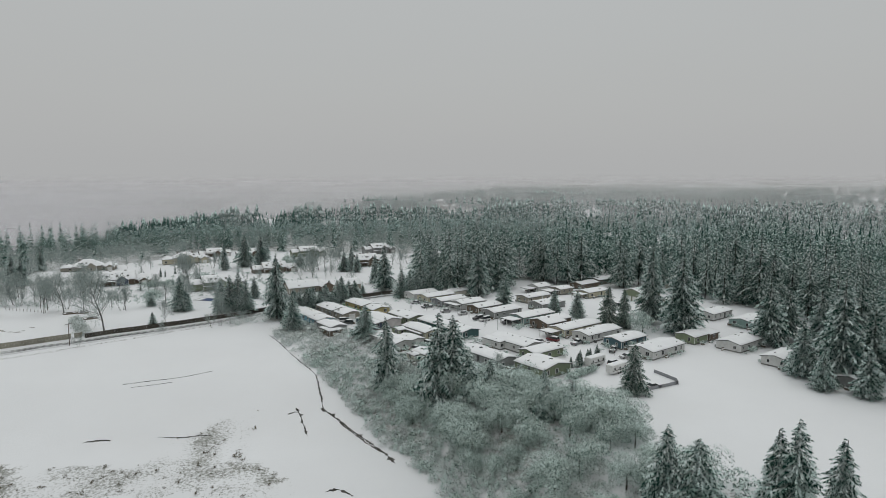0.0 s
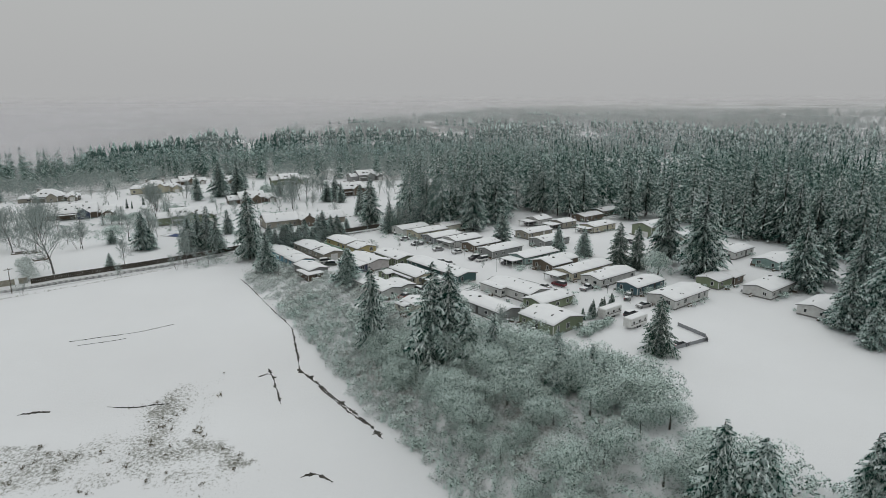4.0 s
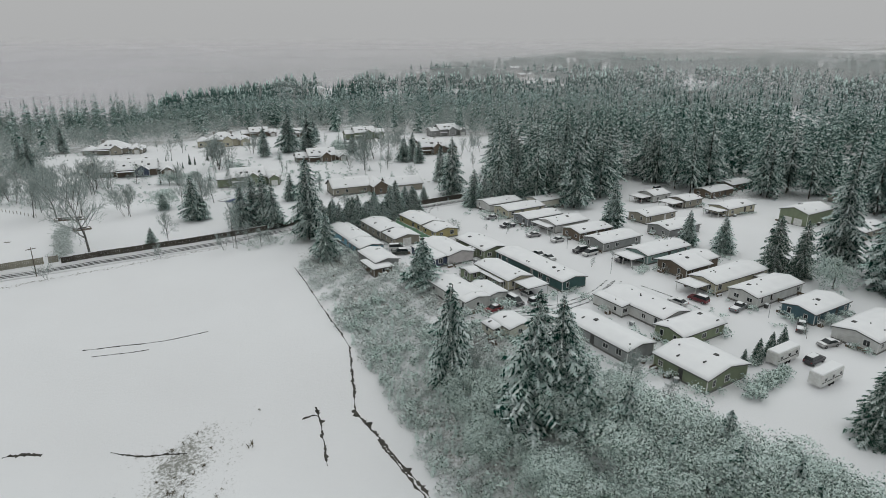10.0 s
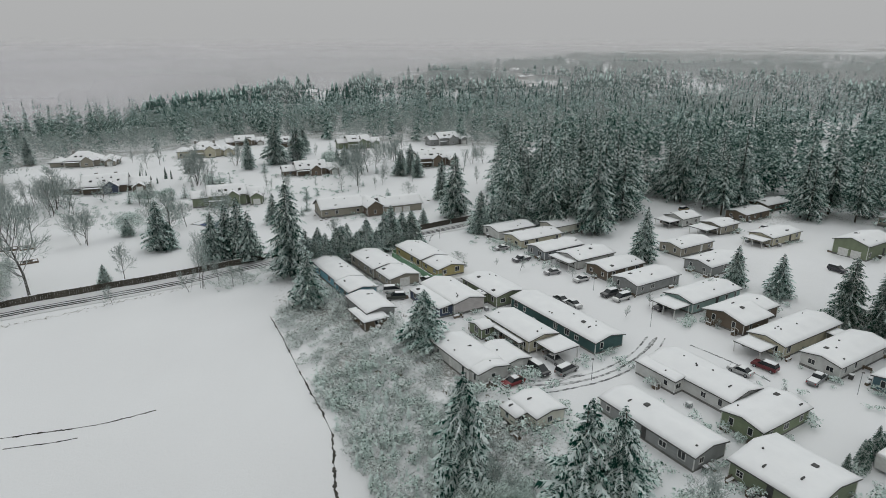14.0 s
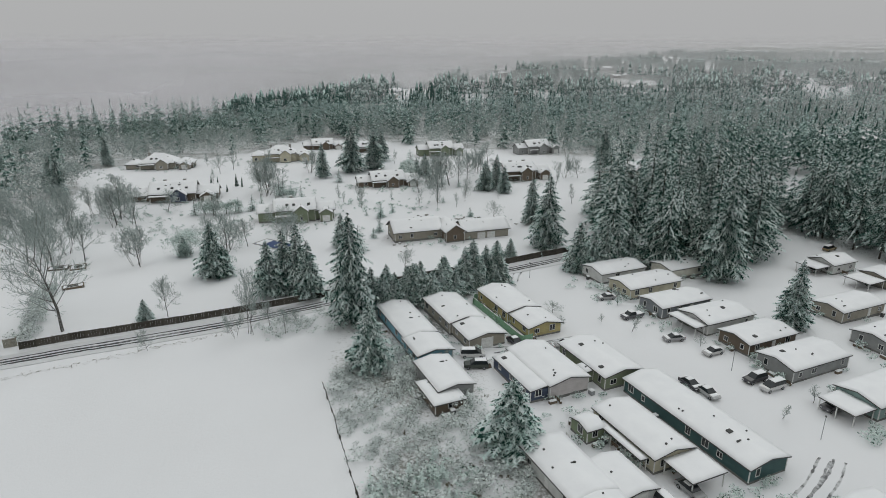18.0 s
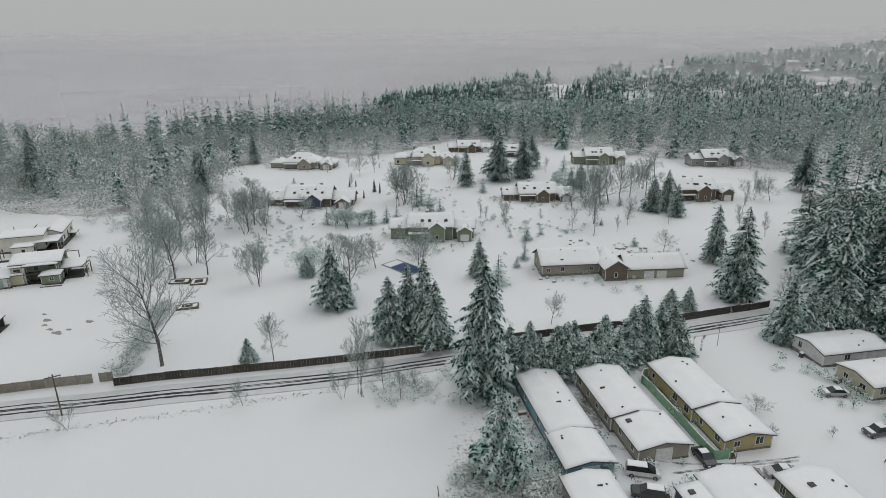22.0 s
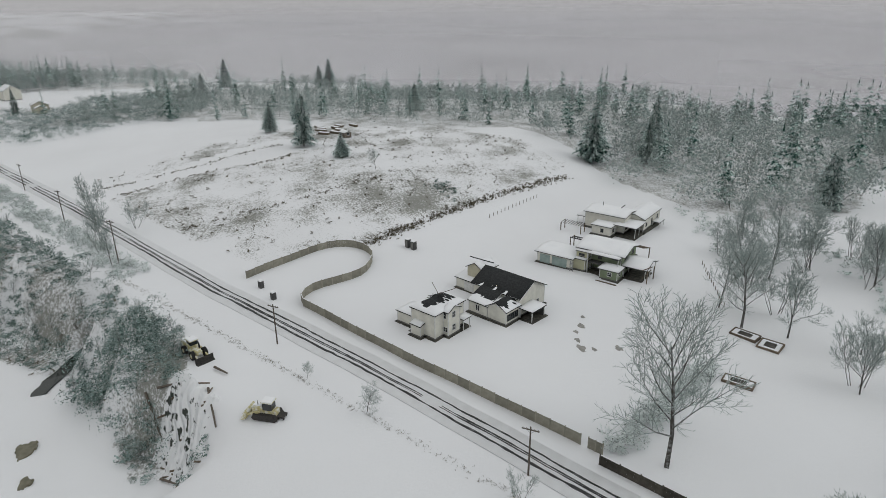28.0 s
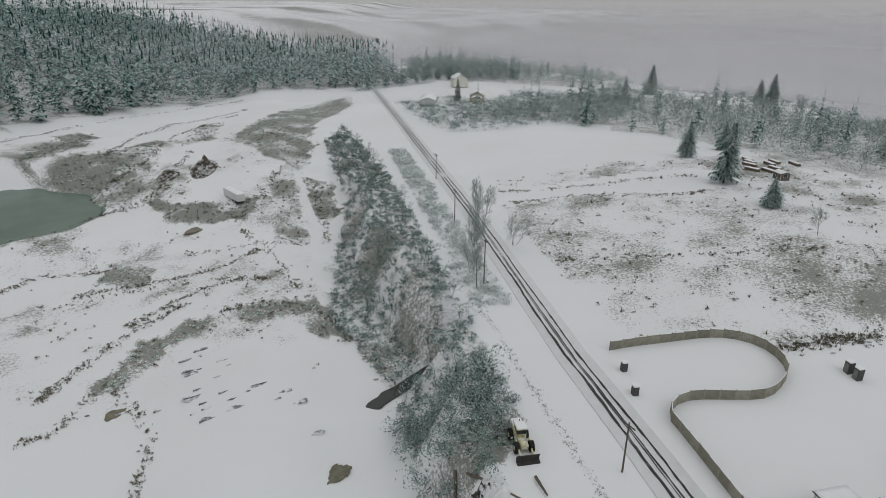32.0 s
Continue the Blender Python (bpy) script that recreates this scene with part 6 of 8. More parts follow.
FIR_MID = [fir_arrays(11, (0.22, 0.18, 0.24, 0.20)[k], 100 + k, droop=(0.3, 0.36, 0.26, 0.38)[k], base=(0.14, 0.2, 0.1, 0.16)[k], dense=7, twigs=2, snowy=0.3, fat=1.05) for k in range(4)]
FIR_FAR = [fir_arrays(7, (0.26, 0.22, 0.28, 0.24)[k], 120 + k, droop=0.28, base=0.10, dense=5, slim=0.75, twigs=1, snowy=0.0, fat=1.5) for k in range(4)]
FUZZ = [clump_arrays(240 + k, 210, 0.034, 1.0, 11, 0.1) for k in range(4)]
FUZZ_FINE = [clump_arrays(245 + k, 420, 0.027, 1.0, 9, 0.04) for k in range(3)]
BARE_MID = [bare_arrays(150 + k, (7, 5, 3), bole=0.62, clear=0.2, open_low=50, reach=0.40, twig=0.005, trunk=0.006) for k in range(4)]
rs = np.random.RandomState(77)

HOLES = [(84, 268, 13), (86, 254, 13), (100, 240, 12), (117, 229, 15), (104, 274, 10), (118, 288, 9), (152, 263, 10), (136, 176, 12), (129, 189, 11), (105, 153, 12), (20, 268, 9), (113, 145, 12), (126, 212, 12), (120, 127, 12), (127, 107, 11)]
spots = scatter_in(FOREST, 8.2, 1, 0.92, HOLES)
open_ground = (spots[:, 1] > 335) & (waves(spots[:, 0], spots[:, 1], 40.0, 2.0) + 0.5 * waves(spots[:, 0], spots[:, 1], 17.0, 4.0) < -0.2)
spots = spots[~open_ground]
near = (spots[:, 0] < 330) & (spots[:, 1] < 440)
a = spots[near]
# the front rows are single trees
front = a[np.argsort(np.hypot(a[:, 0] - 45, a[:, 1] - 170))][:150]
for k, (x, y) in enumerate(front):
    tree("forest", float(x), float(y), 22 + 13 * ((k * 37) % 100) / 100, "tall forest fir with snow along its drooping branches", k * 5 + k // 7, 1.0, "fir_tree", "firs of the forest front")
rest = a[np.argsort(np.hypot(a[:, 0] - 45, a[:, 1] - 170))][150:]
v, f, m = planted(FIR_MID, rest, rs.uniform(18, 35, len(rest)), 2)
tagged(new("fir_forest", raw_mesh("fir_forest", v, f, [NEEDLES, BRANCH_SNOW], m)), "dense snow-laden fir forest", "forest", kind="stuff")
far = spots[~near]
far = far[waves(far[:, 0], far[:, 1], 40.0, 2.0) + 0.5 * waves(far[:, 0], far[:, 1], 17.0, 4.0) > -0.12]
more = scatter_in([(560, -60), (900, 60), (1100, 700), (700, 1000), (300, 900), (330, 640), (560, 500), (560, 60)], 24.0, 3, 0.8)
far = np.r_[far[rs.rand(len(far)) < 0.62], more]
v, f, m = planted(FIR_FAR, far, rs.uniform(17, 28, len(far)), 4, (0.9, 1.4))
tagged(new("far_fir_forest", raw_mesh("far_fir_forest", v, f, [NEEDLES_FAR, BRANCH_SNOW], m)), "distant fir forest under snow", "forest", kind="stuff")

spots = scatter_in(WOOD_N, 8.0, 5, 0.92)
grey = ((spots[:, 1] < 372 + 0.50 * (spots[:, 0] + 330)) & (rs.rand(len(spots)) < np.where(spots[:, 0] < -95, 0.9, 0.6))) | (rs.rand(len(spots)) < 0.25)
b = spots[grey]
hb = rs.uniform(9, 15, len(b))
v, f, m = planted(BARE_MID, b[::6], hb[::6], 6, (1.0, 1.4))
tagged(new("bare_wood", raw_mesh("bare_wood", v, f, [BARK, TWIGS], m)), "leafless frosted grey wood", "forest", kind="stuff")
v, f, m = planted(FUZZ, b, hb * 0.92, 16, (0.8, 1.15))
tagged(new("bare_wood", raw_mesh("bare_wood", v, f, TWIGS)), "fine frosted twigs of the grey wood", "forest", kind="stuff")
b = spots[~grey & (spots[:, 1] < 520)]
v, f, m = planted(FIR_MID, b, rs.uniform(15, 26, len(b)), 27, (0.9, 1.2))
tagged(new("fir_forest", raw_mesh("fir_forest", v, f, [NEEDLES, BRANCH_SNOW], m)), "belt of snowy firs behind the grey wood", "forest", kind="stuff")
deep = spots[~grey & (spots[:, 1] >= 520)]
v, f, m = planted(FIR_FAR, deep, rs.uniform(16, 26, len(deep)), 28, (0.95, 1.3))
tagged(new("far_fir_forest", raw_mesh("far_fir_forest", v, f, [NEEDLES_FAR, BRANCH_SNOW], m)), "far side of the fir belt", "forest", kind="stuff")

spots = np.r_[scatter_in(WOOD_W, 8.4, 8, 0.9), scatter_in(WOOD_F, 11, 18, 0.9)]
fi = rs.rand(len(spots)) < 0.2
hb = rs.uniform(7, 13, (~fi).sum())
v, f, m = planted(BARE_MID, spots[~fi][::4], hb[::4], 9, (1.0, 1.5))
tagged(new("bare_wood", raw_mesh("bare_wood", v, f, [BARK, TWIGS], m)), "leafless wood along the plateau edge", "forest", kind="stuff")
v, f, m = planted(FUZZ, spots[~fi], hb * 0.9, 19, (0.8, 1.2))
tagged(new("bare_wood", raw_mesh("bare_wood", v, f, TWIGS)), "fine frosted twigs along the plateau edge", "forest", kind="stuff")
v, f, m = planted(FIR_MID, spots[fi], rs.uniform(11, 22, fi.sum()), 10, (0.9, 1.2))
tagged(new("fir_forest", raw_mesh("fir_forest", v, f, [NEEDLES, BRANCH_SNOW], m)), "scattered firs along the plateau edge", "forest", kind="stuff")
spots = scatter_in(WOOD_S, 10.0, 11, 0.92)
mixed = rs.rand(len(spots)) < 0.22
b = spots[mixed]
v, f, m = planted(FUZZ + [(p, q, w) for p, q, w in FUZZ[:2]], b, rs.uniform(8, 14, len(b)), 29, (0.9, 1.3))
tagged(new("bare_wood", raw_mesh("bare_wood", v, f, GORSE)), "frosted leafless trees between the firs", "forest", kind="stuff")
spots = spots[~mixed]
close = np.hypot(spots[:, 0] + 85, spots[:, 1] - 145) < 400
v, f, m = planted(FIR_MID, spots[close], rs.uniform(20, 33, close.sum()), 12, (0.9, 1.2))
tagged(new("fir_forest", raw_mesh("fir_forest", v, f, [NEEDLES, BRANCH_SNOW], m)), "tall snowy firs beyond the pit", "forest", kind="stuff")
v, f, m = planted(FIR_FAR, spots[~close], rs.uniform(20, 32, (~close).sum()), 13, (1.0, 1.4))
tagged(new("far_fir_forest", raw_mesh("far_fir_forest", v, f, [NEEDLES_FAR, BRANCH_SNOW], m)), "fir plantation beyond the pit", "forest", kind="stuff")
spots = scatter_in([(-470, -98), (-512, -74), (-548, -46), (-590, 0), (-640, -10), (-640, -120), (-545, -97)], 8.0, 41, 0.9)
v, f, m = planted(FIR_MID, spots, rs.uniform(13, 22, len(spots)), 43, (0.9, 1.25))
tagged(new("fir_forest", raw_mesh("fir_forest", v, f, [NEEDLES, BRANCH_SNOW], m)), "belt of snowy firs beyond the end of the lane", "forest", kind="stuff")
FARM_SCRUB = [(-436, -40), (-376, 12), (-366, 30), (-380, 48), (-400, 66), (-404, 84), (-440, 100), (-516, 92), (-510, 38), (-500, 14), (-478, 20), (-470, -12), (-455, -34)]
spots = scatter_in(FARM_SCRUB, 3.6, 44, 0.85, [(-446, -22, 13), (-462, 4, 12)])
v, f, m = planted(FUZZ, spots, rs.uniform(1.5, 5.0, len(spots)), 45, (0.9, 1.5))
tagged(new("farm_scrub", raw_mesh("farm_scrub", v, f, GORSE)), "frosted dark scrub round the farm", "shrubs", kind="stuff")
# scattered trees of the far suburb


def cone_arrays(seed):
    r = np.random.RandomState(seed)
    V, Fc = [], []
    for z0, z1, w in ((0.1, 0.55, 0.20), (0.35, 0.8, 0.14), (0.62, 1.0, 0.085)):
        k = len(V)
        az = np.arange(6) * 1.047 + r.uniform(0, 6)
        V += [(w * r.uniform(0.7, 1.25) * math.cos(a), w * r.uniform(0.7, 1.25) * math.sin(a), z0 + r.uniform(-0.06, 0.04)) for a in az] + [(0, 0, z1)]
        Fc += [(k + i, k + (i + 1) % 6, k + 6) for i in range(6)]
    return np.array(V), np.array(Fc), np.zeros(len(Fc), int)


FIR_TINY = [cone_arrays(170 + k) for k in range(4)]
an, dd = rs.uniform(radians(20), radians(122), 15000), 520 + 2100 * rs.rand(15000) ** 1.3
q = np.c_[20 + dd * np.cos(an), 120 + dd * np.sin(an)]
q = q[(waves(q[:, 0], q[:, 1], 60.0, 2.0) + 0.6 * waves(q[:, 0], q[:, 1], 23.0, 4.0) > 0.1) & ~inside(q[:, 0], q[:, 1], FOREST) & ~inside(q[:, 0], q[:, 1], WOOD_N)]
v, f, m = planted(FIR_TINY, q, rs.uniform(13, 25, len(q)), 14, (1.0, 1.5))
tagged(new("far_fir_forest", raw_mesh("far_fir_forest", v, f, [NEEDLES_FAR, BRANCH_SNOW], m)), "distant firs between snowy roofs", "forest", kind="stuff")
q = q[::3] + rs.uniform(-12, 12, (len(q[::3]), 2))
FUZZ_FAR = [clump_arrays(250 + k, 46, 0.11, 0.9, 6, 0.05) for k in range(3)]
v, f, m = planted(FUZZ_FAR, q, rs.uniform(8, 14, len(q)), 15, (1.0, 1.5))
tagged(new("bare_wood", raw_mesh("bare_wood", v, f, TWIGS)), "distant frosted leafless trees", "forest", kind="stuff")


# ---- lane, tracks, fences ----
LANE = [(-150, 3), (-142, 3), (-118, 6), (-98, 5), (-67, 4.5), (-43, 4.2), (-21, 2.5), (0, 1), (32, -1), (68, -2), (92, -2.5), (132, -5), (180, -8), (220, -9.5), (350, -14), (460, -17)]


def lane_line(shift):
    return [from_road(u, n + shift) for u, n in LANE]


v, f = ribbon(lane_line(0), 6.5, 0.12, 2.0)
lane = tagged(new("road", raw_mesh("road", v, f, RUT)), "narrow snow-packed lane with dark wheel ruts", "road", kind="structure")
for k, (sh, w) in enumerate(((-1.25, 0.30), (-0.1, 0.20), (0.25, 0.16), (1.2, 0.42))):
    v, f = ribbon(lane_line(sh), w, 0.17, 1.6, 0.6, k)
    part("wheel_rut", raw_mesh("wheel_rut", v, f, ASPHALT), None, lane, "dark wet wheel rut worn through the snow")
def arc(points, closed=False, times=3):
    p = np.asarray(points, float)
    for _ in range(times):
        q = np.empty((2 * len(p) - 2, 2))
        q[0::2], q[1::2] = 0.75 * p[:-1] + 0.25 * p[1:], 0.25 * p[:-1] + 0.75 * p[1:]
        p = np.r_[p[:1], q, p[-1:]]
    return p


STREETS = [
    [(7.6, 152.7), (14, 153.1), (21.5, 155.5), (30.1, 162.4), (36.1, 171.3)], [(9, 151.4), (14.6, 151.9), (22.3, 154.2), (31.2, 161.3), (37.4, 170.6)],
    [(10.4, 150.2), (19.3, 152.9), (27.9, 158.2), (35.1, 166), (38, 171.1)], [(10.8, 148.8), (20, 151.5), (29, 156.9), (36.4, 165), (39.4, 170.6)], [(10.6, 149.3), (15.6, 153.3), (20.1, 155.9)],
    [(43.6, 167.8), (48.1, 162.5), (53.2, 153.3)], [(-17.9, 197.6), (-11.8, 198.7), (-4.2, 202.3), (2.4, 206.6)], [(-14.7, 195.6), (-6.5, 200.6), (2.7, 205.9)],
    [(-13.3, 237.4), (-13.1, 245.4), (-10.7, 251.2), (-4.9, 257.7), (1.2, 262.9)], [(-11.8, 237), (-11.6, 245), (-9.3, 250.2), (-3.8, 256.4), (2.2, 261.5)]]
for k, line in enumerate(STREETS):
    v, f = ribbon(arc(line), 0.34, 0.05, 0.7, 0.6, 20 + k)
    tagged(new("tyre_track", raw_mesh("tyre_track", v, f, SLUSH)), "dark curving tyre track in the street snow", "tyre track", "tyre tracks of the park", "structure")


def fence(points, mat, label, panel=2.4, h=1.9, post=0.09, name="fence", proud=0.1, snow=True):
    """Posts and board panels along a line, each panel a part, with a ridge of snow on top."""
    p = np.asarray(points, float)
    seg = np.hypot(*np.diff(p, axis=0).T)
    s = np.r_[0, np.cumsum(seg)]
    n = max(1, int(round(s[-1] / panel)))
    k = np.linspace(0, s[-1], n + 1)
    q = np.c_[np.interp(k, s, p[:, 0]), np.interp(k, s, p[:, 1])]
    e = thing(name, q[0, 0], q[0, 1], 0, None, label, "fence", kind="structure")
    L = s[-1] / n
    pan = Shape()
    boards = 6
    for i in range(boards):
        pan.box(i * L / boards + 0.01, -0.02 - 0.012 * (i % 2), -0.2, (i + 1) * L / boards - 0.01, 0.02, h)
    pan.box(0, -0.05, 0.35, L, -0.02, 0.47).box(0, -0.05, h - 0.35, L, -0.02, h - 0.23)
    pm = pan.mesh("panel", mat)
    po = Shape().box(-post, -post, -0.5, post, post, h + proud, 0, 0.02).mesh("post", mat)
    cap = Shape().box(0.05, -0.07, h, L - 0.05, 0.07, h + 0.09, 0, 0.03).mesh("snow_cap", ROOF_SNOW)
    z0 = e.location.z
    for i in range(n + 1):
        z = float(height(q[i, 0], q[i, 1])) - z0
        m = Matrix.Translation((q[i, 0] - q[0, 0], q[i, 1] - q[0, 1], z))
        d = q[min(i + 1, n)] - q[min(i, n - 1)]
        turn = Matrix.Rotation(math.atan2(d[1], d[0]), 4, "Z")
        part("post", po, None, e, at=m @ turn)
        if i < n:
            pl = part("panel", pm, None, e, at=m @ turn)
            if snow and i % 4 != 3:
                part("snow_cap", cap, None, pl)
    return e


fence(arc([(-189, 134), (-196, 143), (-202, 153), (-201, 161), (-194.5, 164.6), (-188, 163), (-183.4, 160.3), (-180, 152), (-178.4, 148.5), (-174.5, 146), (-171.3, 146.6)], times=2), FENCE, "tan board fence curving round a snowy forecourt", 2.6)
fence([(-171.3, 146.6), (-146.3, 162.8), (-130.5, 174.2), (-116, 184.6)], FENCE, "long tan board fence beside the lane", 2.6)
fence([(-115, 185.4), (-113.2, 186.7)], FENCE, "short tan fence panel beside the gap", 1.1)
fence([(-111.4, 185.4), (-95, 196.4), (-77, 208), (-56.7, 222.2), (-37.3, 236.2), (-18.8, 250), (-8, 260), (2.8, 270)], FENCE_DARK, "dark weathered board fence along the lane", 3.0, 1.7)
fence([(-19.4, 222.6), (-22.1, 220.4), (-9.4, 200.8), (-7.2, 202.2)], FENCE_GREEN, "pale-green board fence round the yellow home", 2.4, 1.7)
fence([(74, 122), (77.5, 112.5), (66, 107.5)], STEEL, "low metal rail fence in the snowy yard", 3.0, 0.9, 0.05, snow=False)


def utility_pole(x, y, h, arms=True, angle=53):
    e = thing("utility_pole", x, y, angle, None, "weathered timber utility pole with a crossarm" if arms else "slim street lamp pole", "pole", "poles of the lane")
    part("pole", Shape().tube((0, 0, -0.5), (0, 0, h), 0.15, 0.10, 8), POLE_WOOD, e)
    if arms:
        arm = part("crossarm", Shape().box(-1.2, -0.06, h - 0.55, 1.2, 0.06, h - 0.40), POLE_WOOD, e)
        for k in (-1.05, -0.55, 0.55, 1.05):
            part("insulator", Shape().tube((k, 0, h - 0.40), (k, 0, h - 0.2), 0.05, 0.035, 6), CONCRETE, arm)
        part("brace", Shape().tube((-0.6, 0.08, h - 0.5), (0, 0.1, h - 1.2), 0.025, 0.025, 4).tube((0.6, 0.08, h - 0.5), (0, 0.1, h - 1.2), 0.025, 0.025, 4), STEEL, e)
    return e


for x, y, h in ((-156.5, 141.3, 8.4), (-111.7, 175.0, 8.0), (-205.2, 102.8, 11.9), (-285.9, 54.6, 9.5), (-245, 79, 10)):
    utility_pole(x, y, h)


def street_lamp(x, y, h, angle=0):
    e = thing("street_lamp", x, y, angle, None, "thin grey street lamp in the park", "lamp post", "street lamps of the park")
    part("pole", Shape().tube((0, 0, -0.3), (0, 0, h), 0.06, 0.045, 8), STEEL, e)
    part("lamp_head", Shape().box(-0.12, -0.12, h, 0.12, 0.32, h + 0.14, 0, 0.03), DARK_TRIM, e)


for k, (x, y) in enumerate(((-6.8, 198.2), (-8.7, 241), (21, 153.5), (38, 176), (30, 196), (66, 150), (12, 224))):
    street_lamp(x, y, 4.2, k * 50)
for k, (x, y) in enumerate(((-183, 137.5), (-176.5, 140.3))):
    e = thing("gate_pillar", x, y, 36, None, "dark stone gate pillar capped with snow", "pillar", "gate pillars")
    part("shaft", Shape().box(-0.5, -0.5, -0.3, 0.5, 0.5, 1.7, 0, 0.05), DARK_TRIM, e)
    part("snow_cap", Shape().box(-0.55, -0.55, 1.7, 0.55, 0.55, 1.95, 0, 0.1), ROOF_SNOW, e)


# ---- vehicles ----
PAINT = {}


def paint(c):
    if c not in PAINT:
        PAINT[c] = material("car_paint", c, 0.3, 0.1, alt=tuple(q * 0.85 for q in c), scale=3, spec=0.5)
    return PAINT[c]


PROFILE = {  # outline of the body from the tail, and of the cabin: (along, up)
    "sedan": ([(-2.2, 0.35), (-2.2, 0.85), (-1.6, 0.95), (1.0, 0.95), (2.0, 0.80), (2.2, 0.55), (2.15, 0.35)], [(-1.7, 0.94), (-1.0, 1.42), (0.2, 1.44), (1.05, 0.94)]),
    "suv": ([(-2.3, 0.40), (-2.3, 1.05), (-2.2, 1.10), (1.1, 1.08), (2.1, 0.98), (2.3, 0.70), (2.25, 0.40)], [(-2.25, 1.09), (-2.0, 1.72), (0.3, 1.74), (1.15, 1.08)]),
    "van": ([(-2.4, 0.40), (-2.4, 1.05), (1.4, 1.05), (2.2, 0.95), (2.4, 0.65), (2.35, 0.40)], [(-2.38, 1.04), (-2.25, 1.80), (0.5, 1.82), (1.7, 1.02)]),
    "pickup": ([(-2.7, 0.45), (-2.7, 1.0), (0.9, 1.02), (1.3, 1.05), (2.5, 0.98), (2.7, 0.7), (2.65, 0.45)], [(-0.6, 1.0), (-0.4, 1.68), (0.9, 1.70), (1.5, 1.04)])}


def car(x, y, angle, colour, kind="sedan", label="", bare=False):
    e = thing("car", x, y, angle, None, label or f"snow-dusted {kind} parked in the park", "car", "parked vehicles")
    body, cabin = PROFILE[kind]
    w = 0.90
    pt = paint(colour)
    s = Shape().prism([(p, -w, q) for p, q in body], (0, 2 * w, 0))
    part("body", s, pt, e)
    c = Shape()
    n = len(cabin)
    lo, hi = w - 0.05, w - 0.22
    v = [(p, -(lo if i in (0, n - 1) else hi), q) for i, (p, q) in enumerate(cabin)] + [(p, (lo if i in (0, n - 1) else hi), q) for i, (p, q) in enumerate(cabin)]
    c.add(v, [(0, 1, 2, 3), (7, 6, 5, 4), (0, 4, 5, 1), (2, 6, 7, 3)], 1)
    c.add(v, [(1, 5, 6, 2)], 0)
    cab = part("cabin", c, [pt, GLASS], e)
    t0, t1 = cabin[1], cabin[2]
    part("roof_snow", Shape().box(t0[0] + 0.05, -hi + 0.06, t0[1] - 0.01, t1[0] - 0.05, hi - 0.06, t0[1] + 0.10, 0, 0.05), ROOF_SNOW, cab)
    if not bare:
        b0 = cabin[-1][0]
        part("bonnet_snow", Shape().box(b0 + 0.1, -w + 0.15, cabin[-1][1] - 0.10, body[-3][0] - 0.15, w - 0.15, cabin[-1][1] + 0.03, 0, 0.04), ROOF_SNOW, e)
        if kind in ("sedan", "pickup"):
            part("boot_snow", Shape().box(body[0][0] + 0.1, -w + 0.12, cabin[0][1] - 0.06, cabin[0][0] - 0.05, w - 0.12, cabin[0][1] + 0.07, 0, 0.04), ROOF_SNOW, e)
    f, b = body[-1][0] - 0.75, body[0][0] + 0.80
    for wx in (b, f):
        for sy in (-1, 1):
            wh = part("wheel", Shape().tube((wx, sy * (w - 0.20), 0.33), (wx, sy * (w + 0.02), 0.33), 0.34, 0.34, 14), RUBBER, e)
            part("rim", Shape().tube((wx, sy * (w + 0.02), 0.33), (wx, sy * (w + 0.035), 0.33), 0.20, 0.19, 10), STEEL, wh)
    for sy in (-1, 1):
        part("headlight", Shape().box(body[-2][0] - 0.10, sy * 0.62 - 0.18, 0.62, body[-2][0] + 0.02, sy * 0.62 + 0.18, 0.76), LAMP_CLEAR, e)
        part("tail_light", Shape().box(body[0][0] - 0.02, sy * 0.72 - 0.12, 0.68, body[0][0] + 0.06, sy * 0.72 + 0.12, 0.86), LAMP_RED, e)
    return e


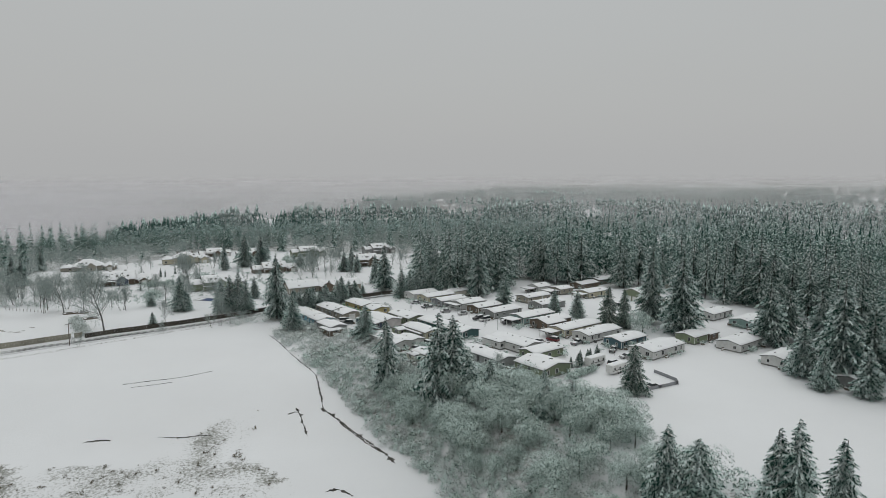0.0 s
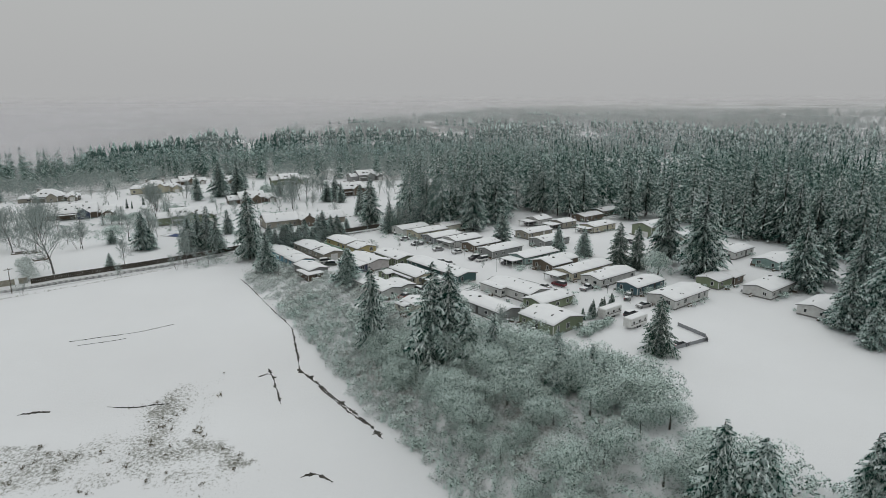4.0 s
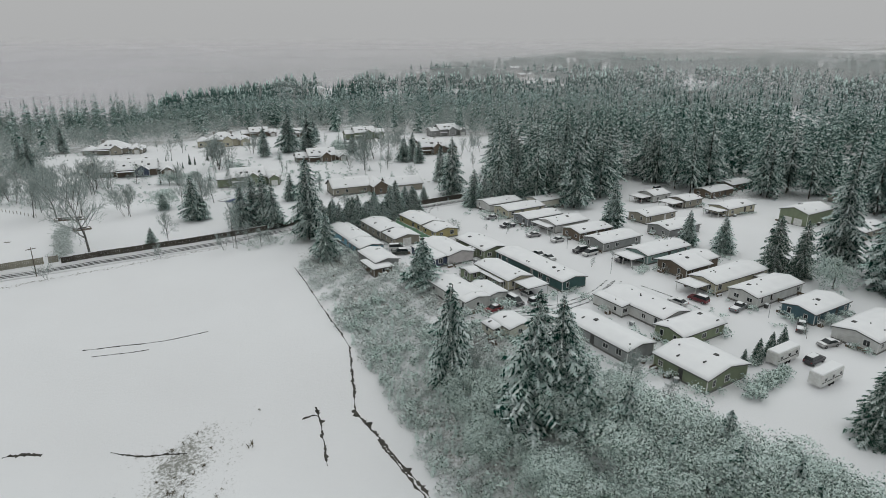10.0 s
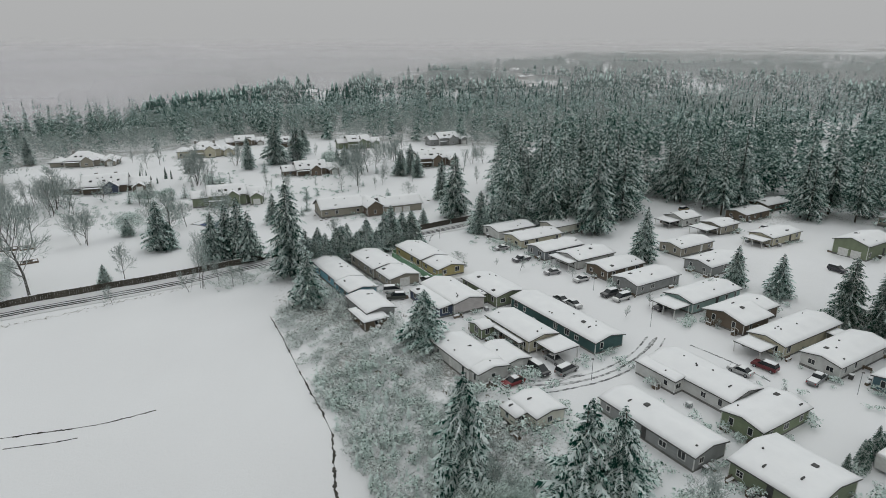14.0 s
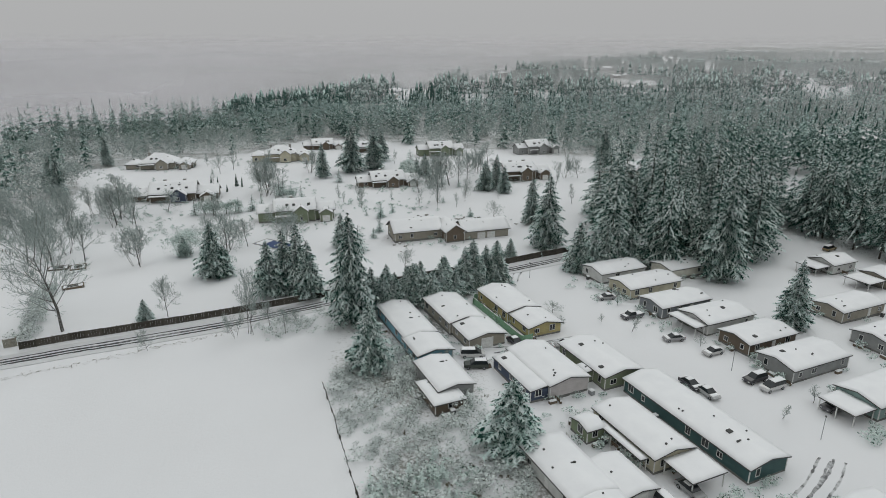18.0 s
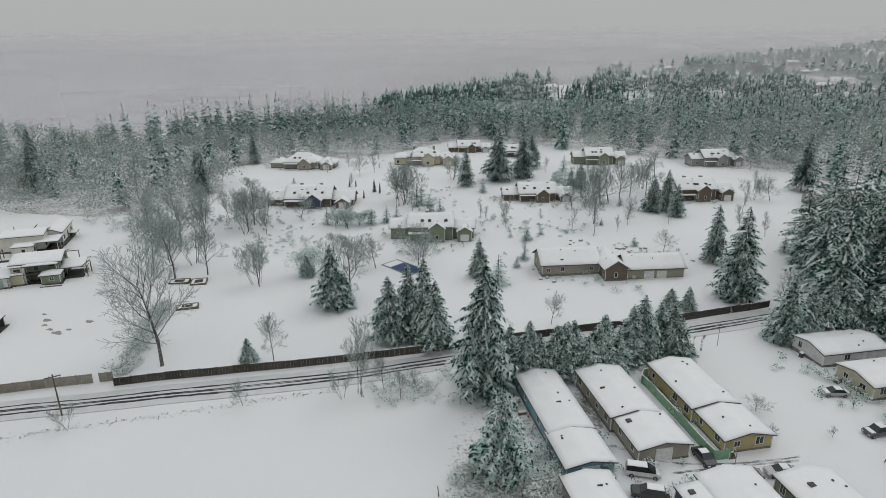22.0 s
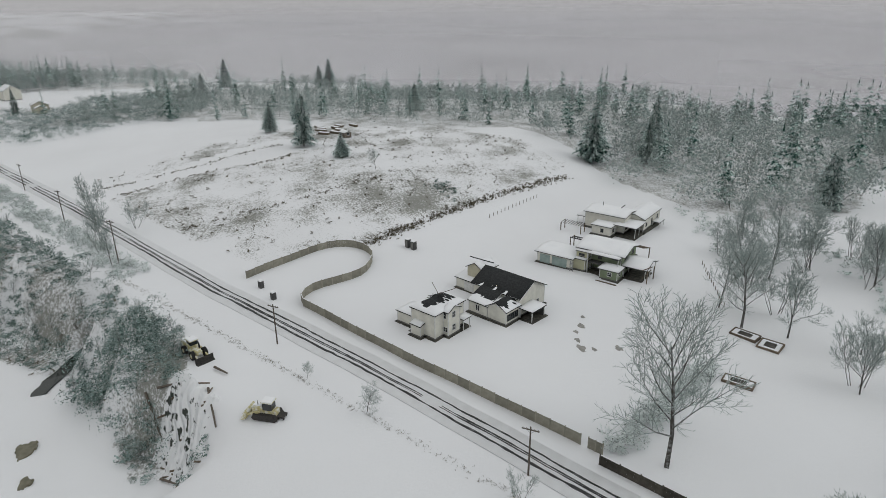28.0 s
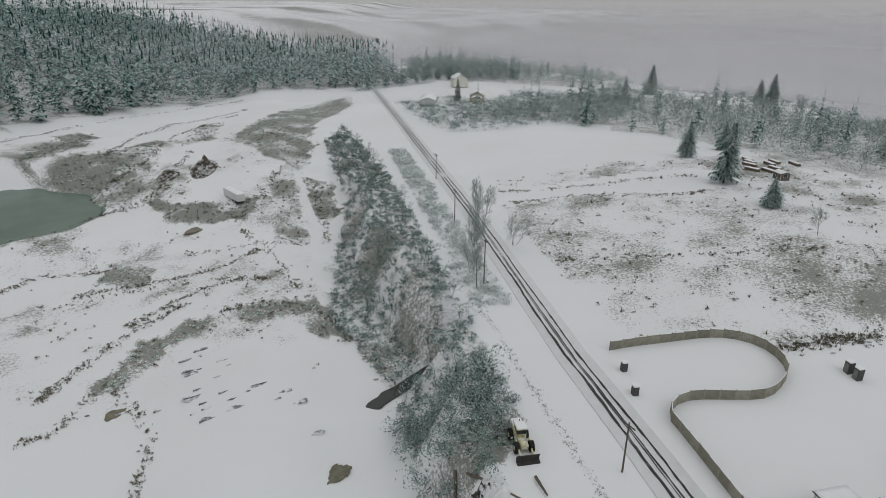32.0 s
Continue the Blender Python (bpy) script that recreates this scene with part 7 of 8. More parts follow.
CARS = [(6.8, 151.8, 214, (0.20, 0.02, 0.025), "sedan", "red hatchback at the end of the drive", True), (11.9, 156.0, 303, (0.03, 0.03, 0.035), "van", "dark minivan beside the carport", True),
        (17.0, 156.2, 40, (0.30, 0.31, 0.31), "van", "silver minivan in the street", True), (15.3, 160.2, 303, (0.30, 0.31, 0.31), "sedan", "silver car under the carport", True),
        (54.0, 158.5, 130, (0.13, 0.02, 0.025), "suv", "dark red SUV with a snowy roof", True), (61.2, 154, 40, (0.22, 0.23, 0.24), "pickup", "grey pickup on a snowy drive", False),
        (48.7, 156.7, 130, (0.45, 0.46, 0.46), "sedan", "white car covered with snow", False), (33.1, 192.7, 213, (0.04, 0.04, 0.045), "suv", "black SUV in front of the grey home", True),
        (35.4, 190.4, 213, (0.60, 0.60, 0.60), "van", "white van in front of the grey home", True), (43.4, 185.4, 213, (0.10, 0.10, 0.11), "suv", "dark car under the carport", True),
        (28.2, 202.5, 213, (0.5, 0.5, 0.5), "sedan", "snow-covered car by the brown home", False), (21.6, 207.4, 200, (0.30, 0.30, 0.31), "sedan", "snow-covered saloon beside a shrub", False),
        (14.5, 217.3, 213, (0.08, 0.08, 0.09), "pickup", "dark pickup with a snowy bed", False), (9.8, 227.7, 200, (0.35, 0.35, 0.36), "sedan", "grey car at the curb", False),
        (21.2, 189.2, 300, (0.05, 0.05, 0.06), "sedan", "dark car half under snow", False), (23.6, 186.6, 300, (0.45, 0.46, 0.46), "sedan", "snowy light car in a driveway", False),
        (-18.6, 193.8, 10, (0.6, 0.6, 0.6), "van", "white van between two homes", True), (-17.5, 189.4, 190, (0.05, 0.06, 0.05), "suv", "dark green car near the street", True),
        (-5.1, 198.6, 205, (0.28, 0.28, 0.29), "sedan", "grey car along the street", True), (-0.6, 201.1, 205, (0.45, 0.45, 0.46), "sedan", "silver car along the street", True), (-10.6, 200.4, 303, (0.04, 0.04, 0.05), "sedan", "dark car at the garage", True),
        (70.2, 144.6, 60, (0.10, 0.10, 0.10), "pickup", "dark pickup in the yard", False), (71.5, 137.0, 200, (0.3, 0.3, 0.3), "sedan", "grey car beside the blue home", False), (65.3, 130.3, 33, (0.05, 0.05, 0.055), "suv", "black SUV beside the caravans", True),
        (68.5, 109.6, 20, (0.10, 0.10, 0.11), "sedan", "dark car behind the cedar", False), (97, 211, 300, (0.04, 0.04, 0.05), "suv", "black car by the tall garage", True), (70.0, 262.8, 33, (0.3, 0.3, 0.3), "sedan", "snowy car at the cottage", False),
        (-168, 196.5, 10, (0.3, 0.3, 0.3), "pickup", "snowy pickup on the building site", False), (100, 258, 40, (0.4, 0.4, 0.4), "sedan", "snowed-in car under firs", False), (82, 284, 40, (0.25, 0.2, 0.1), "van", "snowed-in van under firs", False)]
for x, y, a, c, k, lab, bare in CARS:
    car(x, y, a, c, k, lab, bare)


def caravan(x, y, angle, l, label):
    e = thing("caravan", x, y, angle, None, label, "caravan", "caravans in the yard")
    part("body", Shape().box(-l / 2, -1.2, 0.55, l / 2, 1.2, 2.75, 0, 0.15), TRIM, e)
    part("stripe", Shape().box(-l / 2 + 0.2, -1.21, 1.2, l / 2 - 0.2, 1.21, 1.38), DARK_TRIM, e)
    part("roof_snow", Shape().box(-l / 2 + 0.1, -1.1, 2.75, l / 2 - 0.1, 1.1, 2.95, 0, 0.1), ROOF_SNOW, e)
    for k in range(3):
        window(e, pose(-l / 3 + k * l / 3, 1.21, 1.5, 0, 0, 0), 0.7, 0.6)
        window(e, pose(-l / 3 + k * l / 3, -1.21, 1.5, 0, 0, 180), 0.7, 0.6)
    part("door", Shape().box(0.3, 1.2, 0.6, 0.95, 1.24, 2.4), DARK_TRIM, e)
    for wx in (-0.5, 0.5):
        for sy in (-1, 1):
            part("wheel", Shape().tube((wx, sy * 1.0, 0.33), (wx, sy * 1.2, 0.33), 0.34, 0.34, 12), RUBBER, e)
    part("drawbar", Shape().box(l / 2, -0.1, 0.45, l / 2 + 1.2, 0.1, 0.55), MACHINE_DARK, e)


caravan(59.6, 130.8, 33, 7.0, "white motorhome with snow on its roof")
caravan(63.4, 123.2, 33, 7.0, "white travel trailer parked in the snow")


def bulldozer(x, y, angle, label, loader=False):
    """A crawler with cab, blade and tracks, or a wheel loader with its bucket."""
    e = thing("wheel_loader" if loader else "bulldozer", x, y, angle, None, label, "machine")
    if loader:
        for wx in (-1.6, 1.5):
            for sy in (-1, 1):
                w = part("wheel", Shape().tube((wx, sy * 0.85, 0.85), (wx, sy * 1.45, 0.85), 0.85, 0.85, 18), RUBBER, e)
                part("rim", Shape().tube((wx, sy * 1.45, 0.85), (wx, sy * 1.5, 0.85), 0.42, 0.38, 12), MACHINE, w)
        part("body", Shape().box(-3.4, -0.9, 0.9, -0.2, 0.9, 2.3, 0, 0.15).box(-0.2, -0.6, 0.8, 2.0, 0.6, 1.5, 0, 0.1), MACHINE, e)
    else:
        for sy in (-1, 1):
            s = Shape().prism([(-2.3, sy * 1.0 - 0.3, 0.35), (-1.9, sy * 1.0 - 0.3, 0.0), (1.7, sy * 1.0 - 0.3, 0.0), (2.1, sy * 1.0 - 0.3, 0.35), (1.8, sy * 1.0 - 0.3, 0.95), (-1.9, sy * 1.0 - 0.3, 1.05)], (0, 0.6, 0))
            tr = part("track", s, MACHINE_DARK, e)
            for k in range(9):
                part("track_shoe", Shape().box(-1.9 + k * 0.42, sy * 1.0 - 0.33, 0.98, -1.6 + k * 0.42, sy * 1.0 + 0.33, 1.10), MACHINE_DARK, tr)
        part("body", Shape().box(-2.0, -0.7, 0.6, 2.2, 0.7, 1.7, 0, 0.12).box(0.3, -0.55, 1.7, 2.1, 0.55, 2.15, 0, 0.1), MACHINE, e)
        part("ripper", Shape().box(-3.2, -0.7, 0.6, -2.0, 0.7, 0.85).box(-3.2, -0.6, 0.1, -3.0, -0.4, 0.7).box(-3.2, 0.4, 0.1, -3.0, 0.6, 0.7), MACHINE_DARK, e)
    cab = part("cab", Shape().box(-1.3, -0.75, 2.2 if loader else 1.7, 0.3, 0.75, 3.0, 0, 0.08), GLASS, e)
    part("cab_roof", Shape().box(-1.45, -0.85, 3.0, 0.45, 0.85, 3.12), MACHINE, cab)
    part("roof_snow", Shape().box(-1.4, -0.8, 3.12, 0.4, 0.8, 3.3, 0, 0.08), ROOF_SNOW, cab)
    part("engine_snow", Shape().box(-3.3, -0.8, 2.3, -1.4, 0.8, 2.45, 0, 0.06) if loader else Shape().box(0.5, -0.5, 2.15, 2.0, 0.5, 2.3, 0, 0.06), ROOF_SNOW, e)
    part("exhaust", Shape().tube((1.2 if not loader else -2.2, 0.3, 2.1), (1.2 if not loader else -2.2, 0.3, 3.0), 0.07, 0.06, 8), MACHINE_DARK, e)
    bx = 3.6 if loader else 3.0
    s = Shape().prism([(bx, -1.7, 0.05), (bx + 0.9, -1.7, 0.0), (bx + 0.9, -1.7, 0.08), (bx + 0.1, -1.7, 0.25), (bx + 0.05, -1.7, 0.9), (bx + 0.3, -1.7, 1.25), (bx + 0.2, -1.7, 1.3), (bx - 0.1, -1.7, 0.9)], (0, 3.4, 0))
    part("blade" if not loader else "bucket", s, MACHINE_DARK if loader else MACHINE, e)
    for sy in (-1, 1):
        part("lift_arm", Shape().prism([(0.6, sy * 0.85, 1.3), (bx, sy * 0.85, 0.4), (bx, sy * 0.85, 0.7), (0.6, sy * 0.85, 1.7)], (0, 0.22 * sy, 0)), MACHINE, e)
    return e


bulldozer(-134.9, 139.9, 243, "old yellow bulldozer standing in the snow")
bulldozer(-156.2, 126.6, 33, "snowy yellow wheel loader with a black bucket", True)

# pool beside the villa
e = thing("swimming_pool", -90.2, 263.6, -22, None, "swimming pool under a bright blue cover", "pool")
part("rim", Shape().box(-6.2, -3.3, -0.3, 6.2, 3.3, 0.16, 0, 0.1), CONCRETE, e)
part("cover", Shape().box(-5.6, -2.7, 0.0, 5.6, 2.7, 0.22, 0, 0.05), POOL, e)
part("cover_snow", Shape().box(-5.5, -2.6, 0.2, -2.5, 2.5, 0.27, 0, 0.05), ROOF_SNOW, e)
# raised garden beds
for k, (x, y, w, l) in enumerate(((-138, 229, 5, 3), (-133.5, 231, 4, 4), (-124, 217, 5, 2.5))):
    e = thing("garden_bed", x, y, 30 + 5 * k, None, "raised timber garden bed filled with snow", "garden bed", "garden beds")
    part("frame_boards", Shape().box(-w / 2, -l / 2, -0.2, w / 2, -l / 2 + 0.2, 0.5).box(-w / 2, l / 2 - 0.2, -0.2, w / 2, l / 2, 0.5).box(-w / 2, -l / 2 + 0.2, -0.2, -w / 2 + 0.2, l / 2 - 0.2, 0.5).box(w / 2 - 0.2, -l / 2 + 0.2, -0.2, w / 2, l / 2 - 0.2, 0.5), TIMBER, e)
    part("snow_fill", Shape().box(-w / 2 + 0.2, -l / 2 + 0.2, -0.2, w / 2 - 0.2, l / 2 - 0.2, 0.42, 0, 0.1), SNOW, e)
    part("earth_mound", Shape().box(-w / 4, -l / 4, 0.4, w / 4, l / 4, 0.55, 0, 0.12), EARTH, e)


# ---- pit: pond, stream, heaps, cracks ----
def sheet(name, outline, z, mat, label, category, rough=0.12, seed=0):
    p = arc(list(outline) + [outline[0]], times=2)[:-1]
    r = np.random.RandomState(seed)
    p = p + r.uniform(-rough, rough, p.shape)
    s = Shape().prism([(x, y, z - 0.4) for x, y in p], (0, 0, 0.4))
    return tagged(part(name, s, mat), label, category, kind="structure")


def below(p):
    return float(min(height(x, y) for x, y in p))


POND_OUT = [(-210 + 37 * math.cos(a), -80 + 40 * math.sin(a)) for a in np.linspace(0, 5.9, 14)]
sheet("pond", POND_OUT, -13.2, POND, "greenish half-frozen pond in the worked pit", "pond", 0.8)
STREAM_OUT = [(-168.6, 91.2), (-173, 91.8), (-179, 93.4), (-186, 95.6), (-191.4, 97.2), (-190.4, 99.8), (-186, 98.6), (-179, 96.8), (-173, 95.0), (-169.2, 93.6)]
sheet("stream", STREAM_OUT, -16.55, WATER, "dark narrow stream pool under the bank", "stream", 0.3)
for k, (x, y, w) in enumerate(((-149, 48, 2.6), (-152, 97, 3.0), (-228, -7, 4.0), (-141, 101, 1.8))):
    o = [(x + w * math.cos(t) * (0.8 + 0.4 * math.sin(3 * t + k)), y + 0.55 * w * math.sin(t)) for t in np.linspace(0, 5.6, 9)]
    sheet("puddle", o, max(float(height(*q)) for q in o) + 0.03, PUDDLE, "brown meltwater puddle in the pit", "puddle", 0.2, k)


def heap(name, x, y, w, l, h, mat, label, category, seed=0, angle=0.0):
    """An uneven mound that dips under the ground at its rim."""
    n = 26
    g = np.linspace(-1, 1, n)
    X, Y = np.meshgrid(g * w / 2, g * l / 2)
    rr = np.sqrt((X / (w / 2)) ** 2 + (Y / (l / 2)) ** 2)
    Z = h * (1 - smooth(rr)) * (0.8 + 0.35 * waves(X, Y, w / 9, seed)) + 0.25 * h * waves(X, Y, w / 22, seed + 2) * (1 - smooth(rr)) - 0.5 * smooth((rr - 0.7) / 0.3)
    ca, sa = math.cos(radians(angle)), math.sin(radians(angle))
    WX, WY = X * ca - Y * sa + x, X * sa + Y * ca + y
    i = (np.arange(n - 1)[:, None] * n + np.arange(n - 1)).ravel()
    me = raw_mesh(name, np.c_[WX.ravel(), WY.ravel(), (height(WX, WY) + Z).ravel()], np.c_[i, i + 1, i + n + 1, i + n], mat)
    return tagged(new(name, me), label, category, kind="structure")


ROCK_SNOW = frosted("snowy_rock", (0.045, 0.052, 0.045), (0.78, 0.79, 0.80), 0.78, 0.84, 0.55, flat=0.62)


def outcrop(x, y, w, l, h, angle, seed, label):
    """A broken rock face of slanting ledges with snow lodged on them."""
    n = 56
    g = np.linspace(-1, 1, n)
    X, Y = np.meshgrid(g * w / 2, g * l / 2)
    rim = 1 - smooth((np.maximum(np.abs(X) / (w / 2), np.abs(Y) / (l / 2)) - 0.55) / 0.45)
    ledge = (X * 0.8 + Y * 0.5 + 0.9 * waves(X, Y, 2.1, seed)) / 1.5
    Z = rim * (h * (0.5 + 0.35 * waves(X, Y, 4.0, seed + 1)) + 1.1 * (ledge - np.floor(ledge)) + 0.5 * np.abs(waves(X, Y, 0.7, seed + 2))) - 0.5
    ca, sa = math.cos(radians(angle)), math.sin(radians(angle))
    WX, WY = X * ca - Y * sa + x, X * sa + Y * ca + y
    i = (np.arange(n - 1)[:, None] * n + np.arange(n - 1)).ravel()
    return tagged(new("rock_outcrop", raw_mesh("rock_outcrop", np.c_[WX.ravel(), WY.ravel(), (height(WX, WY) + Z).ravel()], np.c_[i, i + 1, i + n + 1, i + n], ROCK_SNOW)), label, "rocks", kind="structure")


outcrop(-142.5, 125.5, 13, 11, 1.2, 35, 3, "dark broken rock face dusted with snow below the machines")
outcrop(-280, -8, 10, 6, 1.5, 40, 7, "low rock ledges above the pit track")
for k, (ax, ay, bx, by) in enumerate(((-150.5, 118.5, -144.0, 121.5), (-143.5, 130.2, -137.0, 131.6), (-149.0, 121.0, -146.5, 126.0), (-150.0, 130.6, -147.2, 133.0), (-138.5, 121.5, -136.0, 124.5))):
    za, zb = float(height(ax, ay)) + 0.45, float(height(bx, by)) + 0.5
    e = thing("fallen_log", ax, ay, 0, za, "long bare log lying across the bank", "log", "fallen logs")
    part("stem", Shape().tube((0, 0, 0), (bx - ax, by - ay, zb - za), 0.24, 0.13, 7), POLE_WOOD, e)
EARTH_SNOW = frosted("snowy_earth", (0.060, 0.050, 0.040), (0.74, 0.75, 0.76), 1.0, 1.35, 0.9, flat=0.55)
heap("rubble_heap", -269, -40, 22, 12, 4.5, EARTH_SNOW, "dark rubble heap dusted with snow", "heap", 1, 30)
heap("rubble_heap", -258, -48, 13, 9, 2.5, EARTH_SNOW, "low rubble heap in the pit", "heap", 2, 10)
rr_ = random.Random(12)
for k in range(26):
    x, y = (rr_.uniform(-272, -262), rr_.uniform(-44, -34)) if k < 10 else (rr_.uniform(-146, -135), rr_.uniform(122, 131))
    e = thing("timber_plank", x, y, rr_.uniform(0, 180), float(height(x, y)) + 0.1 if k >= 10 else float(height(x, y)) + rr_.uniform(0.5, 1.6), "weathered timber plank on a heap", "plank", "planks on the heaps")
    part("board", Shape().box(-rr_.uniform(0.7, 1.5), -0.1, -0.2, rr_.uniform(0.7, 1.5), 0.1, 0.1, 0, 0.03), TIMBER, e)
e = thing("site_trailer", -251, -9.5, 65, None, "white site trailer in the pit", "trailer")
part("body", Shape().box(-6, -1.4, 0.7, 6, 1.4, 3.2, 0, 0.1), TRIM, e)
part("chassis", Shape().box(-6.5, -0.8, 0.3, 6.5, 0.8, 0.7).box(3, -1.2, -0.4, 4.5, 1.2, 0.5), MACHINE_DARK, e)
part("roof_snow", Shape().box(-5.9, -1.3, 3.2, 5.9, 1.3, 3.4, 0, 0.1), ROOF_SNOW, e)
house("field_hut", -309, 168, 30, [block(-2, -1.6, 2, 1.6, 2.1, "gable_x", 0.3)], WALLS["brown"], "small dark hut beside the lone fir", "hut", seed=80, vents=0)
for k in range(9):
    x, y = -333 + 5 * (k % 4) + rr_.uniform(-1, 1), 158 + 8 * (k // 4) + rr_.uniform(-2, 2)
    e = thing("log_stack", x, y, rr_.uniform(20, 60), None, "stacked timber under snow at the field edge", "timber", "stacked timber")
    part("logs", Shape().box(-2.5, -0.8, -0.2, 2.5, 0.8, 0.9, 0, 0.1), TIMBER, e)
    part("snow_cap", Shape().box(-2.4, -0.75, 0.9, 2.4, 0.75, 1.05, 0, 0.08), ROOF_SNOW, e)

for k, (x, y, w) in enumerate(((-149, 200, 1.3), (-147, 198, 0.8), (-144, 197, 1.0), (-141, 196.5, 1.6), (-140, 198.5, 0.8), (-139, 203, 1.3), (-152.5, 202, 0.7))):
    o = [(x + w * math.cos(t) * (0.8 + 0.4 * math.sin(3 * t + k)), y + 0.5 * w * math.sin(t)) for t in np.linspace(0, 5.6, 9)]
    sheet("bare_patch", o, max(float(height(*q)) for q in o) + 0.03, CONCRETE, "patch of bare gravel in the snowy yard", "bare patch", 0.15, k)
for x, y in ((-198, 174), (-196.4, 175.2)):
    e = thing("portable_toilet", x, y, 36, None, "dark portable toilet cabin on the building site", "toilet", "site toilets")
    part("cabin", Shape().box(-0.6, -0.6, -0.1, 0.6, 0.6, 2.2, 0, 0.06), DARK_TRIM, e)
    part("door", Shape().box(-0.4, -0.66, 0.1, 0.4, -0.6, 1.95), SKIRT, e)
    part("snow_cap", Shape().box(-0.6, -0.6, 2.2, 0.6, 0.6, 2.38, 0, 0.08), ROOF_SNOW, e)
for k in range(26):
    x, y = (-172 + 2.0 * k, 243 - 0.9 * k) if k < 12 else (-230 + 1.2 * (k - 12), 222 - 1.6 * (k - 12))
    e = thing("survey_stake", x, y, 0, None, "thin wooden survey stake in the snow", "stake", "survey stakes")
    part("stake", Shape().box(-0.06, -0.06, -0.4, 0.06, 0.06, 1.1), TIMBER, e)

# cracks and slips in the field's snow
CRACKS = [([(-80, 140.5), (-72, 142.5), (-66, 144), (-60, 146.5), (-56, 148.6)], 0.5), ([(-77, 138.5), (-70, 140), (-66, 141.4)], 0.35), ([(-27.5, 126), (-26, 123), (-24.6, 118.5), (-22.8, 112.5)], 0.9), ([(-29.5, 123), (-27, 124.5), (-25.5, 122)], 0.7),
          ([(-15, 118.6), (-10, 111.6), (-4, 103.4)], 0.7), ([(-24, 143), (-22.2, 135), (-20.6, 128), (-19.6, 124)], 0.7), 
          ([(-45.5, 182.6), (-40, 173), (-33, 160), (-27.5, 150), (-23.5, 142)], 0.55), ([(-79, 113), (-75.5, 113.8), (-72.4, 113.9)], 1.0), ([(-61, 114.7), (-57, 114), (-54, 113.9), (-47.5, 114.9)], 0.6), ([(-20.4, 125.5), (-15.6, 120.1), (-8.9, 111.2), (-3.7, 103.6), (0.1, 96.7)], 1.3), ([(-15.6, 87.1), (-13, 88.2), (-9.5, 85.3)], 0.9)]
for k, (line, w) in enumerate(CRACKS):
    v, f = ribbon(arc(line), w * 0.42, 0.05, 0.28, 0.8, 40 + k, ragged=True)
    tagged(new("earth_crack", raw_mesh("earth_crack", v, f, EARTH)), "dark crack of bare earth in the snow", "crack", "cracks in the field", "structure")


# ---- undergrowth ----
def strewn(name, spots, sizes, lib, mat, label, seed, flat=(0.8, 1.3)):
    v, f, m = planted(lib, spots, sizes, seed, flat)
    return tagged(new(name, raw_mesh(name, v, f, mat)), label, "shrubs", kind="stuff")


BUSH = [clump_arrays(200 + k, 125, 0.066, 0.8, 6) for k in range(4)]
CANES = [cane_arrays(205 + k) for k in range(4)]
SCRUB = [clump_arrays(210 + k, 46, 0.11, 0.5, 4) for k in range(4)]


def tuft_arrays(seed, n=14):
    r = np.random.RandomState(seed)
    az, ln = r.uniform(0, 6.283, n), r.uniform(0.5, 1.0, n)
    b = np.c_[r.normal(0, 0.18, n), r.normal(0, 0.18, n), np.zeros(n)]
    tip = b + np.c_[np.cos(az) * 0.45, np.sin(az) * 0.45, np.ones(n)] * ln[:, None]
    sd = np.c_[-np.sin(az), np.cos(az), np.zeros(n)] * 0.07
    return np.stack([b + sd, b - sd, tip], 1).reshape(-1, 3), np.arange(3 * n).reshape(-1, 3), np.zeros(n, int)


TUFT = [tuft_arrays(220 + k) for k in range(4)]
ru = np.random.RandomState(9)


def bank_spots(n, d0, d1, s0, s1):
    s, d = ru.uniform(s0, s1, n), ru.uniform(d0, d1, n)
    return np.c_[-45 + 0.479 * s + 0.88 * d, 183 - 0.88 * s + 0.479 * d]


q = bank_spots(1700, 0.5, 23, -3, 175)
strewn("bramble_thicket", q, ru.uniform(1.2, 3.0, len(q)), CANES + BUSH[:1], BRAMBLE, "frosted bramble thicket on the bank", 1)
q = bank_spots(330, 1.5, 15, 30, 165)
strewn("evergreen_shrubs", q, ru.uniform(1.4, 3.0, len(q)), BUSH, LEAVES, "snow-dusted evergreen shrubs on the bank", 2)
SPIRE = [fir_arrays(9, (0.26, 0.3, 0.22)[k], 290 + k, droop=0.3, base=0.02, dense=7, twigs=1, snowy=0.5, fat=1.2) for k in range(3)]
q = bank_spots(620, 0.5, 13, 28, 172)
v, f, m = planted(SPIRE, q, ru.uniform(1.6, 3.8, len(q)), 39, (0.8, 1.2))
tagged(new("young_conifers", raw_mesh("young_conifers", v, f, [LEAVES, BRANCH_SNOW], m)), "thicket of small snowy conifers on the bank", "shrubs", kind="stuff")
q = bank_spots(420, 12, 36, 50, 185)
strewn("evergreen_shrubs", q, ru.uniform(1.4, 3.2, len(q)), BUSH, LEAVES, "dark evergreen shrubs beside the yard", 3)
CLEAR = [(-172 - 18 * t, 93 + 5.2 * t, 2.9) for t in np.linspace(0, 1, 8)] + [(-142, 125.5, 5.2)]
q = scatter_in(BANK, 2.5, 31, 0.9, CLEAR)
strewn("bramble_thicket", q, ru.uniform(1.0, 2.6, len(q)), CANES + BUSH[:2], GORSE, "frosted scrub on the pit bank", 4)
q = scatter_in(BANK, 2.9, 34, 0.6, CLEAR)
